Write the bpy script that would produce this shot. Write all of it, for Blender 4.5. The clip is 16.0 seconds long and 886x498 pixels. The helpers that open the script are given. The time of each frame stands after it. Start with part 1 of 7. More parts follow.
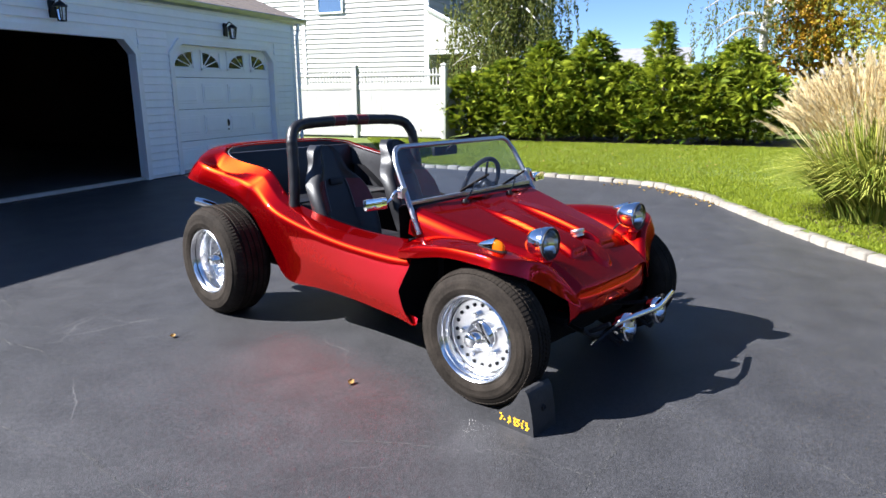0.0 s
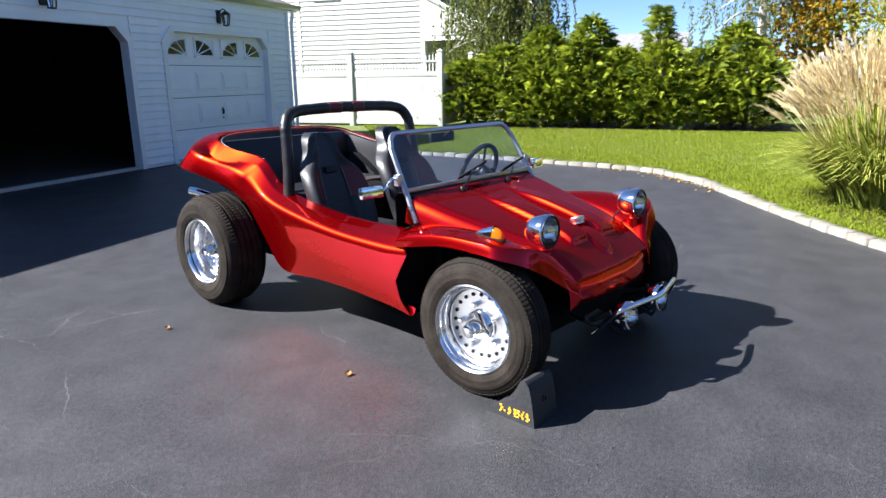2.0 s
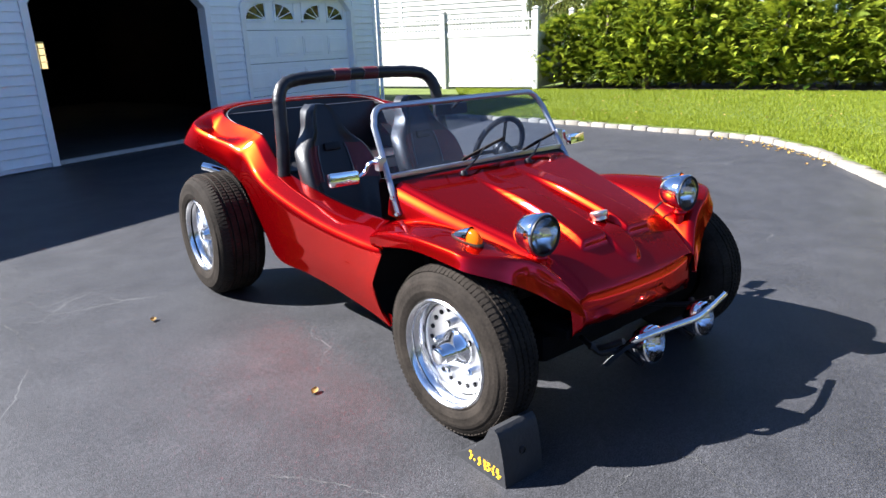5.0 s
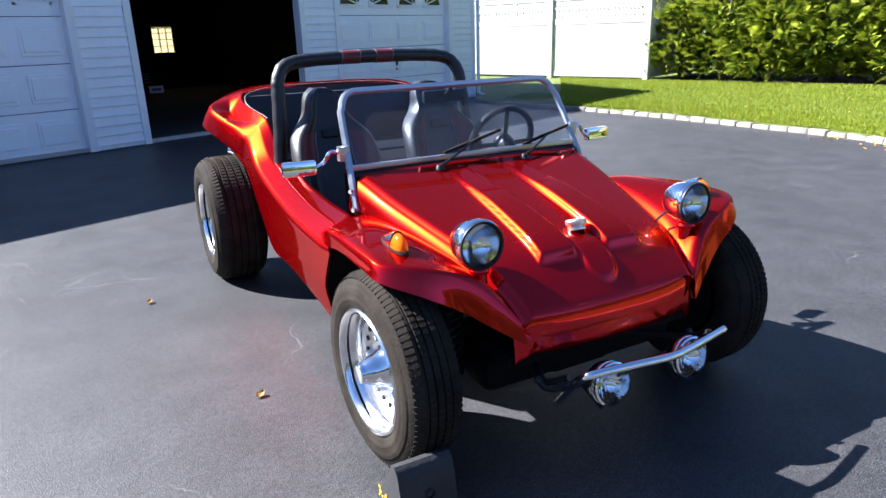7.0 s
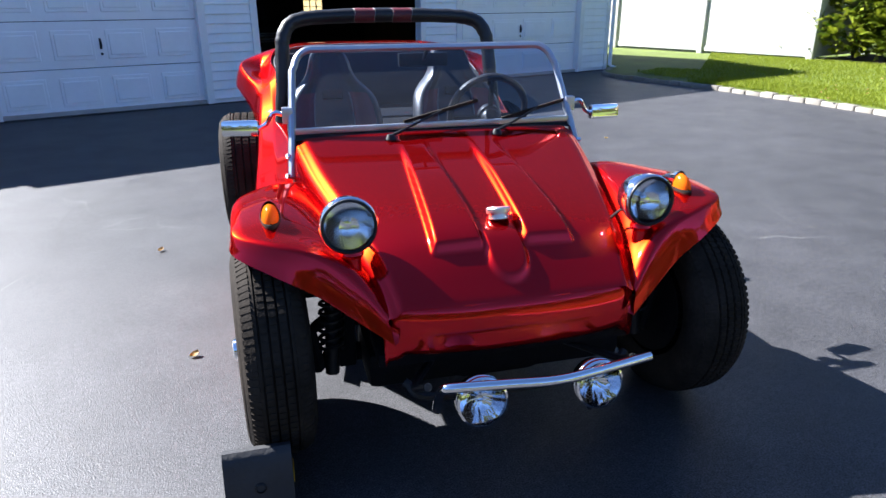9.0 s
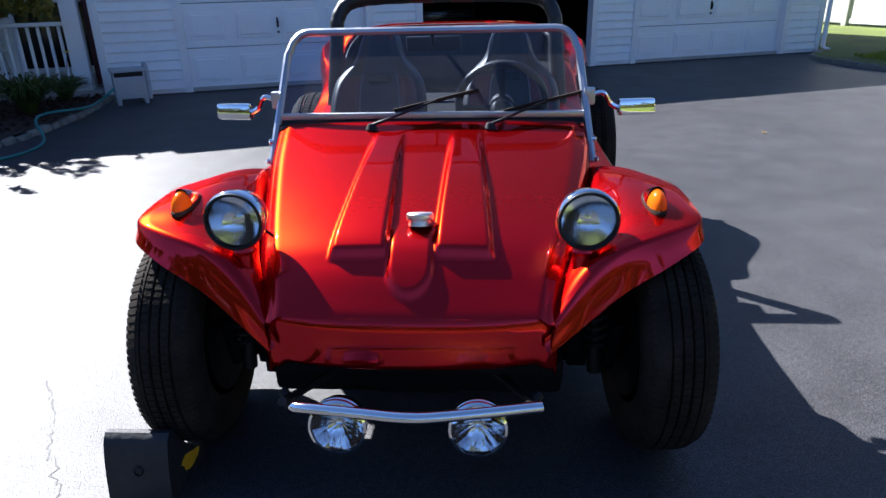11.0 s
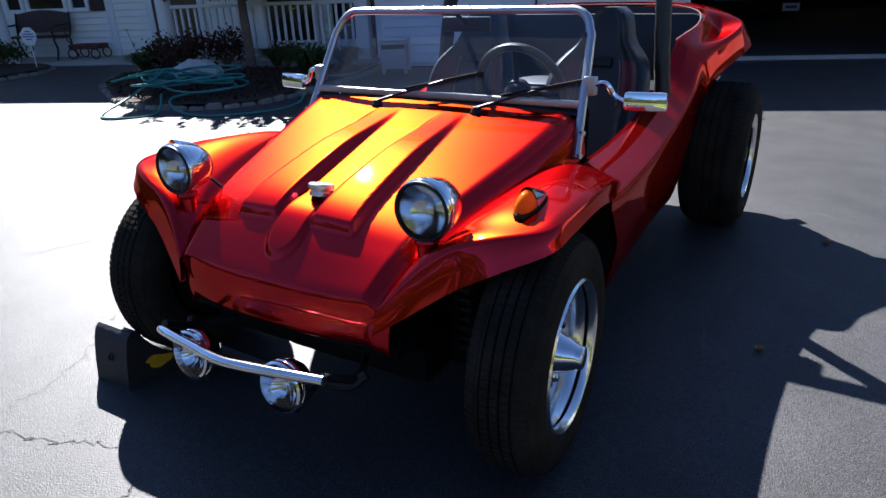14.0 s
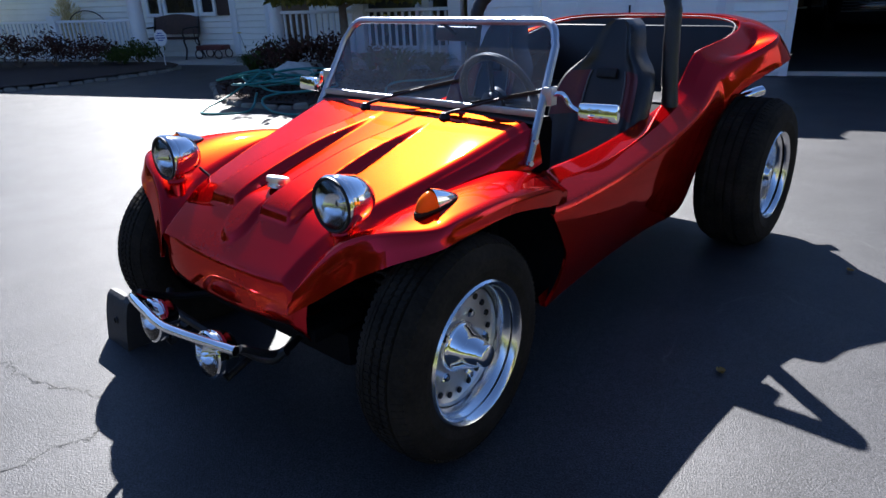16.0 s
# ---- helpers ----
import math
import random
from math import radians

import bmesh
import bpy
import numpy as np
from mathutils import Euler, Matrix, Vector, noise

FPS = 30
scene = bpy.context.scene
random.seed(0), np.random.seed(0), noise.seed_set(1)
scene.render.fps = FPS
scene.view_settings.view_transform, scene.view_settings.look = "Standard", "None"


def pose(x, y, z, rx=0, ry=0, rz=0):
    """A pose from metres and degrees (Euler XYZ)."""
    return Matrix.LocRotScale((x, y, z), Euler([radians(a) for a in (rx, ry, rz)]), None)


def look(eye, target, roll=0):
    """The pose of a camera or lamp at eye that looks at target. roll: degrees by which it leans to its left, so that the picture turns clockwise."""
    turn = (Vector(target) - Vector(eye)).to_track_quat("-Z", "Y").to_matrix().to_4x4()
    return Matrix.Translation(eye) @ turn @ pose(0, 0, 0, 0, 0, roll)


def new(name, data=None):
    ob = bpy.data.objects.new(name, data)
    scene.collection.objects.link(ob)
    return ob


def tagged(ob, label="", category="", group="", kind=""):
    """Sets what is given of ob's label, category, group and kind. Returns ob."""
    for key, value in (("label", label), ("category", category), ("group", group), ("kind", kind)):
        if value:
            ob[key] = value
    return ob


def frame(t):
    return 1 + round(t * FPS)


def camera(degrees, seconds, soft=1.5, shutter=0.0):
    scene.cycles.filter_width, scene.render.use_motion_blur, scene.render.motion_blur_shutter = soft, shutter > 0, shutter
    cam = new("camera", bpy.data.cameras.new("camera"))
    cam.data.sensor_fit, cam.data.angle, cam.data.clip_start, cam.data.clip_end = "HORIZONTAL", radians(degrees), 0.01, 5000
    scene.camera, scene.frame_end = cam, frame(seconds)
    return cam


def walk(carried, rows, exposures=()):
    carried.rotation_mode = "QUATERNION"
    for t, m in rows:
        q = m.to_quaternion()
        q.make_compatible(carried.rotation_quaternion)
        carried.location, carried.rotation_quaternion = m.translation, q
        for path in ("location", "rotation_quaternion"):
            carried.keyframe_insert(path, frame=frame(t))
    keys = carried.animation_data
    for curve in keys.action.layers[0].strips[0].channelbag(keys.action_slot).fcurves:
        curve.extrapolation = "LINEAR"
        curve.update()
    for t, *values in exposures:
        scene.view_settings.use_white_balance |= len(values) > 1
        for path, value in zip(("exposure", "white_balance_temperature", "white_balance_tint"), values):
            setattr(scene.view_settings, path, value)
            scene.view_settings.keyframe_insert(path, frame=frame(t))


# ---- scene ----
cam = camera(67.7, 16.0)
PATH = [
    (0, (-3.903, -1.463, 1.471), (-2.092, -0.757, 1.001), -0.2),
    (0.5, (-3.901, -1.46, 1.466), (-2.089, -0.758, 0.993), -0.2),
    (1, (-3.907, -1.455, 1.468), (-2.096, -0.753, 0.992), 0.0),
    (1.5, (-3.889, -1.442, 1.464), (-2.081, -0.735, 0.98), -0.2),
    (2, (-3.844, -1.441, 1.46), (-2.039, -0.744, 0.954), -0.6),
    (2.5, (-3.729, -1.459, 1.462), (-1.937, -0.735, 0.946), -0.9),
    (3, (-3.619, -1.528, 1.463), (-1.848, -0.742, 0.965), -1.0),
    (3.5, (-3.522, -1.573, 1.461), (-1.791, -0.71, 0.953), -0.6),
    (4, (-3.377, -1.586, 1.447), (-1.66, -0.707, 0.917), -0.7),
    (4.5, (-3.206, -1.626, 1.446), (-1.528, -0.7, 0.874), -1.2),
    (7, (-2.422, -2.016, 1.387), (-1.0, -0.757, 0.761), -1.7),
    (7.5, (-2.271, -2.096, 1.357), (-0.935, -0.747, 0.728), 0.1),
    (8, (-2.106, -2.225, 1.359), (-0.865, -0.797, 0.711), 0.1),
    (8.5, (-1.942, -2.306, 1.337), (-0.746, -0.851, 0.665), -0.3),
    (9, (-1.682, -2.369, 1.333), (-0.603, -0.838, 0.631), -0.3),
    (11.5, (-0.655, -2.604, 1.332), (-0.309, -0.785, 0.576), -0.4),
    (12, (-0.43, -2.673, 1.332), (-0.294, -0.831, 0.565), 0.7),
    (12.5, (-0.253, -2.706, 1.321), (-0.244, -0.866, 0.537), -0.1),
    (13, (-0.061, -2.634, 1.301), (-0.177, -0.799, 0.515), 1.0),
    (13.5, (0.09, -2.624, 1.302), (-0.121, -0.794, 0.524), -1.8),
    (14, (0.277, -2.639, 1.303), (-0.075, -0.83, 0.525), -2.4),
    (14.5, (0.468, -2.698, 1.309), (-0.02, -0.907, 0.565), -2.2),
    (15, (0.589, -2.715, 1.312), (0.048, -0.934, 0.581), -2.0),
    (15.5, (0.715, -2.634, 1.299), (0.12, -0.869, 0.569), -0.8),
    (16, (0.823, -2.612, 1.301), (0.144, -0.886, 0.553), -2.3),
]
EXPOSURES = [(0, 1.92, 5900, 12), (4.5, 2.12, 5900, 12), (7, 2.4, 5800, 12), (9, 2.38, 5800, 12), (11.5, 2.02, 5850, 12), (14, 1.9, 5950, 12), (16, 2.0, 5950, 12)]
SKY, SUN = 0.05, 5.0
walk(cam, [(t, look(eye, target, roll)) for t, eye, target, roll in PATH], EXPOSURES)

# ---- world and sun ----
SUN_TO = Vector((-0.565, 1.068, 1.0)).normalized()
world = bpy.data.worlds.new("sky")
scene.world = world
world.use_nodes = True
wn = world.node_tree
sky = wn.nodes.new("ShaderNodeTexSky")
sky.sky_type = "NISHITA"
sky.sun_disc = False
sky.sun_elevation = math.asin(SUN_TO.z)
sky.sun_rotation = math.atan2(SUN_TO.x, SUN_TO.y)
sky.dust_density = 0.1
sky.air_density = 0.6
sky.ozone_density = 4.0
wn.links.new(sky.outputs[0], wn.nodes["Background"].inputs[0])
wn.nodes["Background"].inputs[1].default_value = SKY
lamp = bpy.data.lights.new("sun", "SUN")
lamp.energy = SUN
lamp.angle = radians(0.5)
lamp.color = (1.0, 0.95, 0.87)
sun = new("sun", lamp)
sun.matrix_world = look(tuple(SUN_TO * 60), (0, 0, 0))


# ---- material helpers ----
def mat(name, color, rough=0.6, metal=0.0, coat=0.0, bump=0.0, scale=30.0, vary=0.0, vscale=3.0, spec=0.5, piece=0.0,
        emit=None, sheen=0.0, alpha=None, rough_vary=0.0, dark=None, coat_rough=0.03):
    """A principled material with noise at two scales: fine grain in the relief, broad patches in colour and gloss."""
    m = bpy.data.materials.new(name)
    m.use_nodes = True
    nt = m.node_tree
    b = nt.nodes["Principled BSDF"]
    b.inputs["Base Color"].default_value = (*color, 1)
    b.inputs["Roughness"].default_value = rough
    b.inputs["Metallic"].default_value = metal
    b.inputs["Coat Weight"].default_value = coat
    b.inputs["Coat Roughness"].default_value = coat_rough
    b.inputs["Specular IOR Level"].default_value = spec
    tc = nt.nodes.new("ShaderNodeTexCoord")
    if vary or piece or rough_vary:
        n1 = nt.nodes.new("ShaderNodeTexNoise")
        n1.inputs["Scale"].default_value = vscale
        n1.inputs["Detail"].default_value = 6
        n2 = nt.nodes.new("ShaderNodeTexNoise")
        n2.inputs["Scale"].default_value = vscale * 9
        n2.inputs["Detail"].default_value = 3
        nt.links.new(tc.outputs["Object"], n1.inputs["Vector"])
        nt.links.new(tc.outputs["Object"], n2.inputs["Vector"])
        add = nt.nodes.new("ShaderNodeMath")
        add.operation = "MULTIPLY_ADD"
        add.inputs[1].default_value = 0.45
        nt.links.new(n2.outputs["Fac"], add.inputs[0])
        nt.links.new(n1.outputs["Fac"], add.inputs[2])
        ramp = nt.nodes.new("ShaderNodeMapRange")
        ramp.inputs["From Min"].default_value = 0.45
        ramp.inputs["From Max"].default_value = 1.0
        nt.links.new(add.outputs[0], ramp.inputs["Value"])
        mix = nt.nodes.new("ShaderNodeMix")
        mix.data_type = "RGBA"
        lo = dark or tuple(c * (1 - vary) for c in color)
        hi = tuple(min(1, c * (1 + vary)) for c in color)
        mix.inputs["A"].default_value = (*lo, 1)
        mix.inputs["B"].default_value = (*hi, 1)
        nt.links.new(ramp.outputs[0], mix.inputs["Factor"])
        out = mix.outputs["Result"]
        if piece:
            info = nt.nodes.new("ShaderNodeObjectInfo")
            hsv = nt.nodes.new("ShaderNodeHueSaturation")
            r2 = nt.nodes.new("ShaderNodeMapRange")
            r2.inputs["To Min"].default_value = 1 - piece
            r2.inputs["To Max"].default_value = 1 + piece
            nt.links.new(info.outputs["Random"], r2.inputs["Value"])
            nt.links.new(r2.outputs[0], hsv.inputs["Value"])
            nt.links.new(out, hsv.inputs["Color"])
            out = hsv.outputs[0]
        nt.links.new(out, b.inputs["Base Color"])
        if rough_vary:
            r3 = nt.nodes.new("ShaderNodeMapRange")
            r3.inputs["To Min"].default_value = max(0.02, rough - rough_vary)
            r3.inputs["To Max"].default_value = min(1, rough + rough_vary)
            nt.links.new(ramp.outputs[0], r3.inputs["Value"])
            nt.links.new(r3.outputs[0], b.inputs["Roughness"])
    if bump:
        n3 = nt.nodes.new("ShaderNodeTexNoise")
        n3.inputs["Scale"].default_value = scale
        n3.inputs["Detail"].default_value = 4
        nt.links.new(tc.outputs["Object"], n3.inputs["Vector"])
        bp = nt.nodes.new("ShaderNodeBump")
        bp.inputs["Strength"].default_value = bump
        bp.inputs["Distance"].default_value = 0.01
        nt.links.new(n3.outputs["Fac"], bp.inputs["Height"])
        nt.links.new(bp.outputs[0], b.inputs["Normal"])
    if emit:
        b.inputs["Emission Color"].default_value = (*emit[0], 1)
        b.inputs["Emission Strength"].default_value = emit[1]
    return m


def leaf_mat(name, a, b2, trans=0.3):
    """Leaves: colour varies from leaf to leaf, and light passes through."""
    m = bpy.data.materials.new(name)
    m.use_nodes = True
    nt = m.node_tree
    b = nt.nodes["Principled BSDF"]
    geo = nt.nodes.new("ShaderNodeNewGeometry")
    mix = nt.nodes.new("ShaderNodeMix")
    mix.data_type = "RGBA"
    mix.inputs["A"].default_value = (*a, 1)
    mix.inputs["B"].default_value = (*b2, 1)
    nt.links.new(geo.outputs["Random Per Island"], mix.inputs["Factor"])
    nt.links.new(mix.outputs["Result"], b.inputs["Base Color"])
    b.inputs["Roughness"].default_value = 0.55
    b.inputs["Specular IOR Level"].default_value = 0.2
    tr = nt.nodes.new("ShaderNodeBsdfTranslucent")
    nt.links.new(mix.outputs["Result"], tr.inputs["Color"])
    ms = nt.nodes.new("ShaderNodeMixShader")
    ms.inputs[0].default_value = trans
    nt.links.new(b.outputs[0], ms.inputs[1])
    nt.links.new(tr.outputs[0], ms.inputs[2])
    nt.links.new(ms.outputs[0], nt.nodes["Material Output"].inputs["Surface"])
    return m


def glass_mat(name, tint=(1, 1, 1), haze=0.0):
    m = bpy.data.materials.new(name)
    m.use_nodes = True
    nt = m.node_tree
    nt.nodes.remove(nt.nodes["Principled BSDF"])
    t = nt.nodes.new("ShaderNodeBsdfTransparent")
    t.inputs["Color"].default_value = (*tint, 1)
    g = nt.nodes.new("ShaderNodeBsdfGlossy")
    g.inputs["Roughness"].default_value = 0.01
    f = nt.nodes.new("ShaderNodeFresnel")
    f.inputs["IOR"].default_value = 1.7
    ms = nt.nodes.new("ShaderNodeMixShader")
    nt.links.new(f.outputs[0], ms.inputs[0])
    nt.links.new(t.outputs[0], ms.inputs[1])
    nt.links.new(g.outputs[0], ms.inputs[2])
    out = ms.outputs[0]
    # Translucent film paints a pale haze for sky reflected in the glass.
    if haze:
        film = nt.nodes.new("ShaderNodeBsdfTranslucent")
        film.inputs["Color"].default_value = (0.8, 0.8, 0.8, 1)
        mottle = nt.nodes.new("ShaderNodeTexNoise")
        mottle.inputs["Scale"].default_value = 9
        mottle.inputs["Detail"].default_value = 5
        amount = nt.nodes.new("ShaderNodeMapRange")
        amount.inputs["From Min"].default_value = 0.3
        amount.inputs["From Max"].default_value = 0.7
        amount.inputs["To Min"].default_value = haze * 0.6
        amount.inputs["To Max"].default_value = haze * 1.4
        nt.links.new(mottle.outputs["Fac"], amount.inputs["Value"])
        m2 = nt.nodes.new("ShaderNodeMixShader")
        nt.links.new(amount.outputs[0], m2.inputs[0])
        nt.links.new(out, m2.inputs[1])
        nt.links.new(film.outputs[0], m2.inputs[2])
        out = m2.outputs[0]
    nt.links.new(out, nt.nodes["Material Output"].inputs["Surface"])
    return m


# ---- mesh helpers ----
def finish(bm, name, material, smooth=True, sharp=35):
    bmesh.ops.recalc_face_normals(bm, faces=bm.faces)
    me = bpy.data.meshes.new(name)
    if smooth:
        for f in bm.faces:
            f.smooth = True
        lim = radians(sharp)
        for e in bm.edges:
            if len(e.link_faces) == 2 and e.calc_face_angle(0) > lim:
                e.smooth = False
    bm.to_mesh(me)
    bm.free()
    if material:
        me.materials.append(material)
    return me


def part(name, bm, material, parent=None, label="", smooth=True, sharp=35):
    ob = new(name, finish(bm, name, material, smooth, sharp))
    if parent:
        ob.parent = parent
    if label:
        tagged(ob, label)
    return ob


def empty(name, m, label, category, group="", kind=""):
    ob = new(name)
    ob.matrix_world = m
    return tagged(ob, label, category, group, kind)


def add_box(bm, lo, hi, bevel=0.0, m=None):
    r = bmesh.ops.create_cube(bm, size=1)
    c = [(a + b) / 2 for a, b in zip(lo, hi)]
    s = [abs(b - a) for a, b in zip(lo, hi)]
    mm = Matrix.Translation(c) @ Matrix.Diagonal((*s, 1))
    if m:
        mm = m @ mm
    bmesh.ops.transform(bm, matrix=mm, verts=r["verts"])
    if bevel:
        es = list({e for v in r["verts"] for e in v.link_edges})
        bmesh.ops.bevel(bm, geom=es, offset=bevel, segments=2, affect="EDGES", profile=0.6)
    return bm


def box(lo, hi, bevel=0.0, m=None):
    return add_box(bmesh.new(), lo, hi, bevel, m)


def add_grid(bm, rows, close_u=False, close_v=False):
    """Skin a grid of points, rows of equal length."""
    vs = [[bm.verts.new(p) for p in r] for r in rows]
    nu, nv = len(vs), len(vs[0])
    for i in range(nu if close_u else nu - 1):
        for j in range(nv if close_v else nv - 1):
            q = [vs[i][j], vs[(i + 1) % nu][j], vs[(i + 1) % nu][(j + 1) % nv], vs[i][(j + 1) % nv]]
            try:
                bm.faces.new(q)
            except ValueError:
                pass
    return vs


def spline(pts, n, closed=False):
    """Points on a smooth curve through pts (Catmull-Rom), n per span."""
    p = [Vector(q) for q in pts]
    out = []
    k = len(p)
    for i in range(k if closed else k - 1):
        if closed:
            a, b, c, d = p[(i - 1) % k], p[i], p[(i + 1) % k], p[(i + 2) % k]
        else:
            b, c = p[i], p[i + 1]
            a = p[i - 1] if i else b * 2 - c
            d = p[i + 2] if i + 2 < k else c * 2 - b
        for j in range(n):
            t = j / n
            out.append(0.5 * ((2 * b) + (c - a) * t + (2 * a - 5 * b + 4 * c - d) * t * t + (3 * b - a - 3 * c + d) * t ** 3))
    if not closed:
        out.append(p[-1])
    return out


def add_tube(bm, pts, r, seg=10, closed=False, caps=True, flat=1.0):
    """A round bar along a line of points; r may be a list."""
    pts = [Vector(p) for p in pts]
    n = len(pts)
    rows = []
    up = None
    for i, p in enumerate(pts):
        a = pts[(i - 1) % n] if closed or i else p
        b = pts[(i + 1) % n] if closed or i < n - 1 else p
        d = (b - a).normalized()
        if up is None:
            up = Vector((0, 0, 1)) if abs(d.z) < 0.9 else Vector((1, 0, 0))
        side = d.cross(up).normalized()
        up = side.cross(d).normalized()
        rr = r[i] if isinstance(r, (list, tuple)) else r
        rows.append([p + (side * math.cos(2 * math.pi * k / seg) + up * (math.sin(2 * math.pi * k / seg) * flat)) * rr for k in range(seg)])
    vs = add_grid(bm, rows, close_u=closed, close_v=True)
    if caps and not closed:
        bm.faces.new(vs[0][::-1])
        bm.faces.new(vs[-1])
    return bm


def tube(pts, r, seg=10, **k):
    return add_tube(bmesh.new(), pts, r, seg, **k)


def add_lathe(bm, profile, seg=40, m=None, caps=False):
    """Turn a profile of (radius, height) about the local z axis."""
    rows = []
    for r, z in profile:
        rows.append([Vector((r * math.cos(2 * math.pi * k / seg), r * math.sin(2 * math.pi * k / seg), z)) for k in range(seg)])
    if m:
        rows = [[m @ p for p in row] for row in rows]
    vs = add_grid(bm, rows, close_v=True)
    if caps:
        bm.faces.new(vs[0])
    bmesh.ops.remove_doubles(bm, verts=bm.verts, dist=1e-6)
    return bm


def lathe(profile, seg=40, m=None):
    return add_lathe(bmesh.new(), profile, seg, m)


def interp(table, t):
    """Straight-line reading of a table of (t, value...) rows."""
    if t <= table[0][0]:
        return table[0][1:]
    for a, b in zip(table, table[1:]):
        if t <= b[0]:
            f = (t - a[0]) / (b[0] - a[0])
            return tuple(x + (y - x) * f for x, y in zip(a[1:], b[1:]))
    return table[-1][1:]


def smooth01(x):
    x = max(0.0, min(1.0, x))
    return x * x * (3 - 2 * x)


# ---- materials ----


def candy_paint():
    """Clear coat over candy red: a red mirror lobe, red pigment that scatters, and red and gold flake near the glint."""
    m = mat("candy_red_paint", (0.46, 0.0004, 0.024), rough=0.055, metal=1.0, coat=0.42, vary=0.06, vscale=60, coat_rough=0.025)
    nt = m.node_tree
    red = nt.nodes["Principled BSDF"]
    red.inputs["Specular Tint"].default_value = (0.6, 0.002, 0.03, 1)
    out = red.outputs[0]
    pigment = nt.nodes.new("ShaderNodeBsdfDiffuse")
    pigment.inputs["Color"].default_value = (0.46, 0.0006, 0.004, 1)
    lobes = [(pigment, 0.11)]
    for color, rough, share in (((0.9, 0.004, 0.006), 0.55, 0.07), ((1.0, 0.19, 0.010), 0.38, 0.048)):
        flake = nt.nodes.new("ShaderNodeBsdfAnisotropic")
        flake.distribution = "BECKMANN"
        flake.inputs["Color"].default_value = (*color, 1)
        flake.inputs["Roughness"].default_value = rough
        lobes.append((flake, share))
    for node, share in lobes:
        ms = nt.nodes.new("ShaderNodeMixShader")
        ms.inputs[0].default_value = share
        nt.links.new(out, ms.inputs[1])
        nt.links.new(node.outputs[0], ms.inputs[2])
        out = ms.outputs[0]
    nt.links.new(out, nt.nodes["Material Output"].inputs["Surface"])
    return m


PAINT = candy_paint()
WHEEL_FACE = mat("satin_wheel_alloy", (0.86, 0.86, 0.87), rough=0.34, metal=1.0, rough_vary=0.1, vary=0.06, vscale=8)
CHROME = mat("chrome", (0.9, 0.91, 0.93), rough=0.07, metal=1.0, rough_vary=0.04, vary=0.05)
POLISHED = mat("polished_aluminium", (0.72, 0.72, 0.74), rough=0.34, metal=1.0, rough_vary=0.08, vary=0.08, vscale=8)
RIM_LIP = mat("buffed_rim", (0.86, 0.86, 0.87), rough=0.19, metal=1.0, rough_vary=0.06, vary=0.06, vscale=12)
ALU = mat("satin_aluminium", (0.46, 0.48, 0.52), rough=0.38, metal=1.0, vary=0.1, rough_vary=0.1)
RUBBER = mat("tyre_rubber", (0.023, 0.0188, 0.015), rough=0.85, spec=0.10, bump=0.2, scale=120, vary=0.55, vscale=9)
RUBBER2 = mat("chock_rubber", (0.022, 0.022, 0.024), rough=0.6, bump=0.25, scale=60, vary=0.3, vscale=8)
VINYL = mat("black_vinyl", (0.010, 0.010, 0.012), rough=0.42, spec=0.5, bump=0.12, scale=90, vary=0.25, vscale=10)
VINYL_RED = mat("dark_red_vinyl", (0.105, 0.008, 0.014), rough=0.45, bump=0.12, scale=90, vary=0.25, vscale=10)
PIPING = mat("grey_piping", (0.16, 0.15, 0.15), rough=0.5)
BLACK = mat("black_paint", (0.010, 0.010, 0.011), rough=0.45, spec=0.3, bump=0.05, vary=0.4, vscale=12)
UNDER = mat("black_underseal", (0.005, 0.005, 0.006), rough=0.8, spec=0.12, bump=0.3, scale=40, vary=0.4)

# Last value is the painted haze of sky on the windscreen.
GLASS = glass_mat("windscreen_glass", (0.62, 0.70, 0.84), 0.022)
LENS = glass_mat("lamp_glass", (0.95, 0.97, 1.0))
REFLECT = mat("lamp_reflector", (0.95, 0.95, 0.96), rough=0.05, metal=1.0, vary=0.03, vscale=40)
SEALED = mat("sealed_beam_reflector", (0.9, 0.9, 0.91), rough=0.13, metal=1.0, vary=0.05, vscale=40)
SIDING = mat("white_vinyl_siding", (0.9, 0.91, 0.92), rough=0.5, vary=0.05, vscale=2, bump=0.05, scale=15, piece=0.03)
TRIM = mat("white_trim", (0.87, 0.87, 0.87), rough=0.42, vary=0.04, vscale=3)
DOORW = mat("white_garage_door", (0.91, 0.92, 0.94), rough=0.45, vary=0.04, vscale=2, bump=0.04, scale=200)
# Near black colour stands in for the shade inside the open garage.
INSIDE_SHADE = mat("garage_inside_shade", (0.008, 0.0075, 0.007), rough=0.9, vary=0.3)
WINGLASS = mat("window_glass", (0.02, 0.025, 0.03), rough=0.05, coat=1.0)
METAL_GREEN = mat("patina_metal", (0.12, 0.13, 0.12), rough=0.5, vary=0.4, vscale=30)
SHINGLE = mat("brown_shingles", (0.16, 0.13, 0.11), rough=0.9, bump=0.5, scale=40, vary=0.35, vscale=9)
MULCH = mat("dark_mulch", (0.035, 0.018, 0.012), rough=0.95, bump=1.0, scale=45, vary=0.6, vscale=20)
STONE = mat("granite_block", (0.205, 0.185, 0.152), rough=0.85, bump=0.5, scale=35, vary=0.25, vscale=10, piece=0.14)
CONCRETE = mat("porch_concrete", (0.42, 0.4, 0.37), rough=0.85, bump=0.2, scale=30, vary=0.15)
YELLOW = mat("yellow_paint", (0.75, 0.42, 0.01), rough=0.6, vary=0.2, vscale=30)


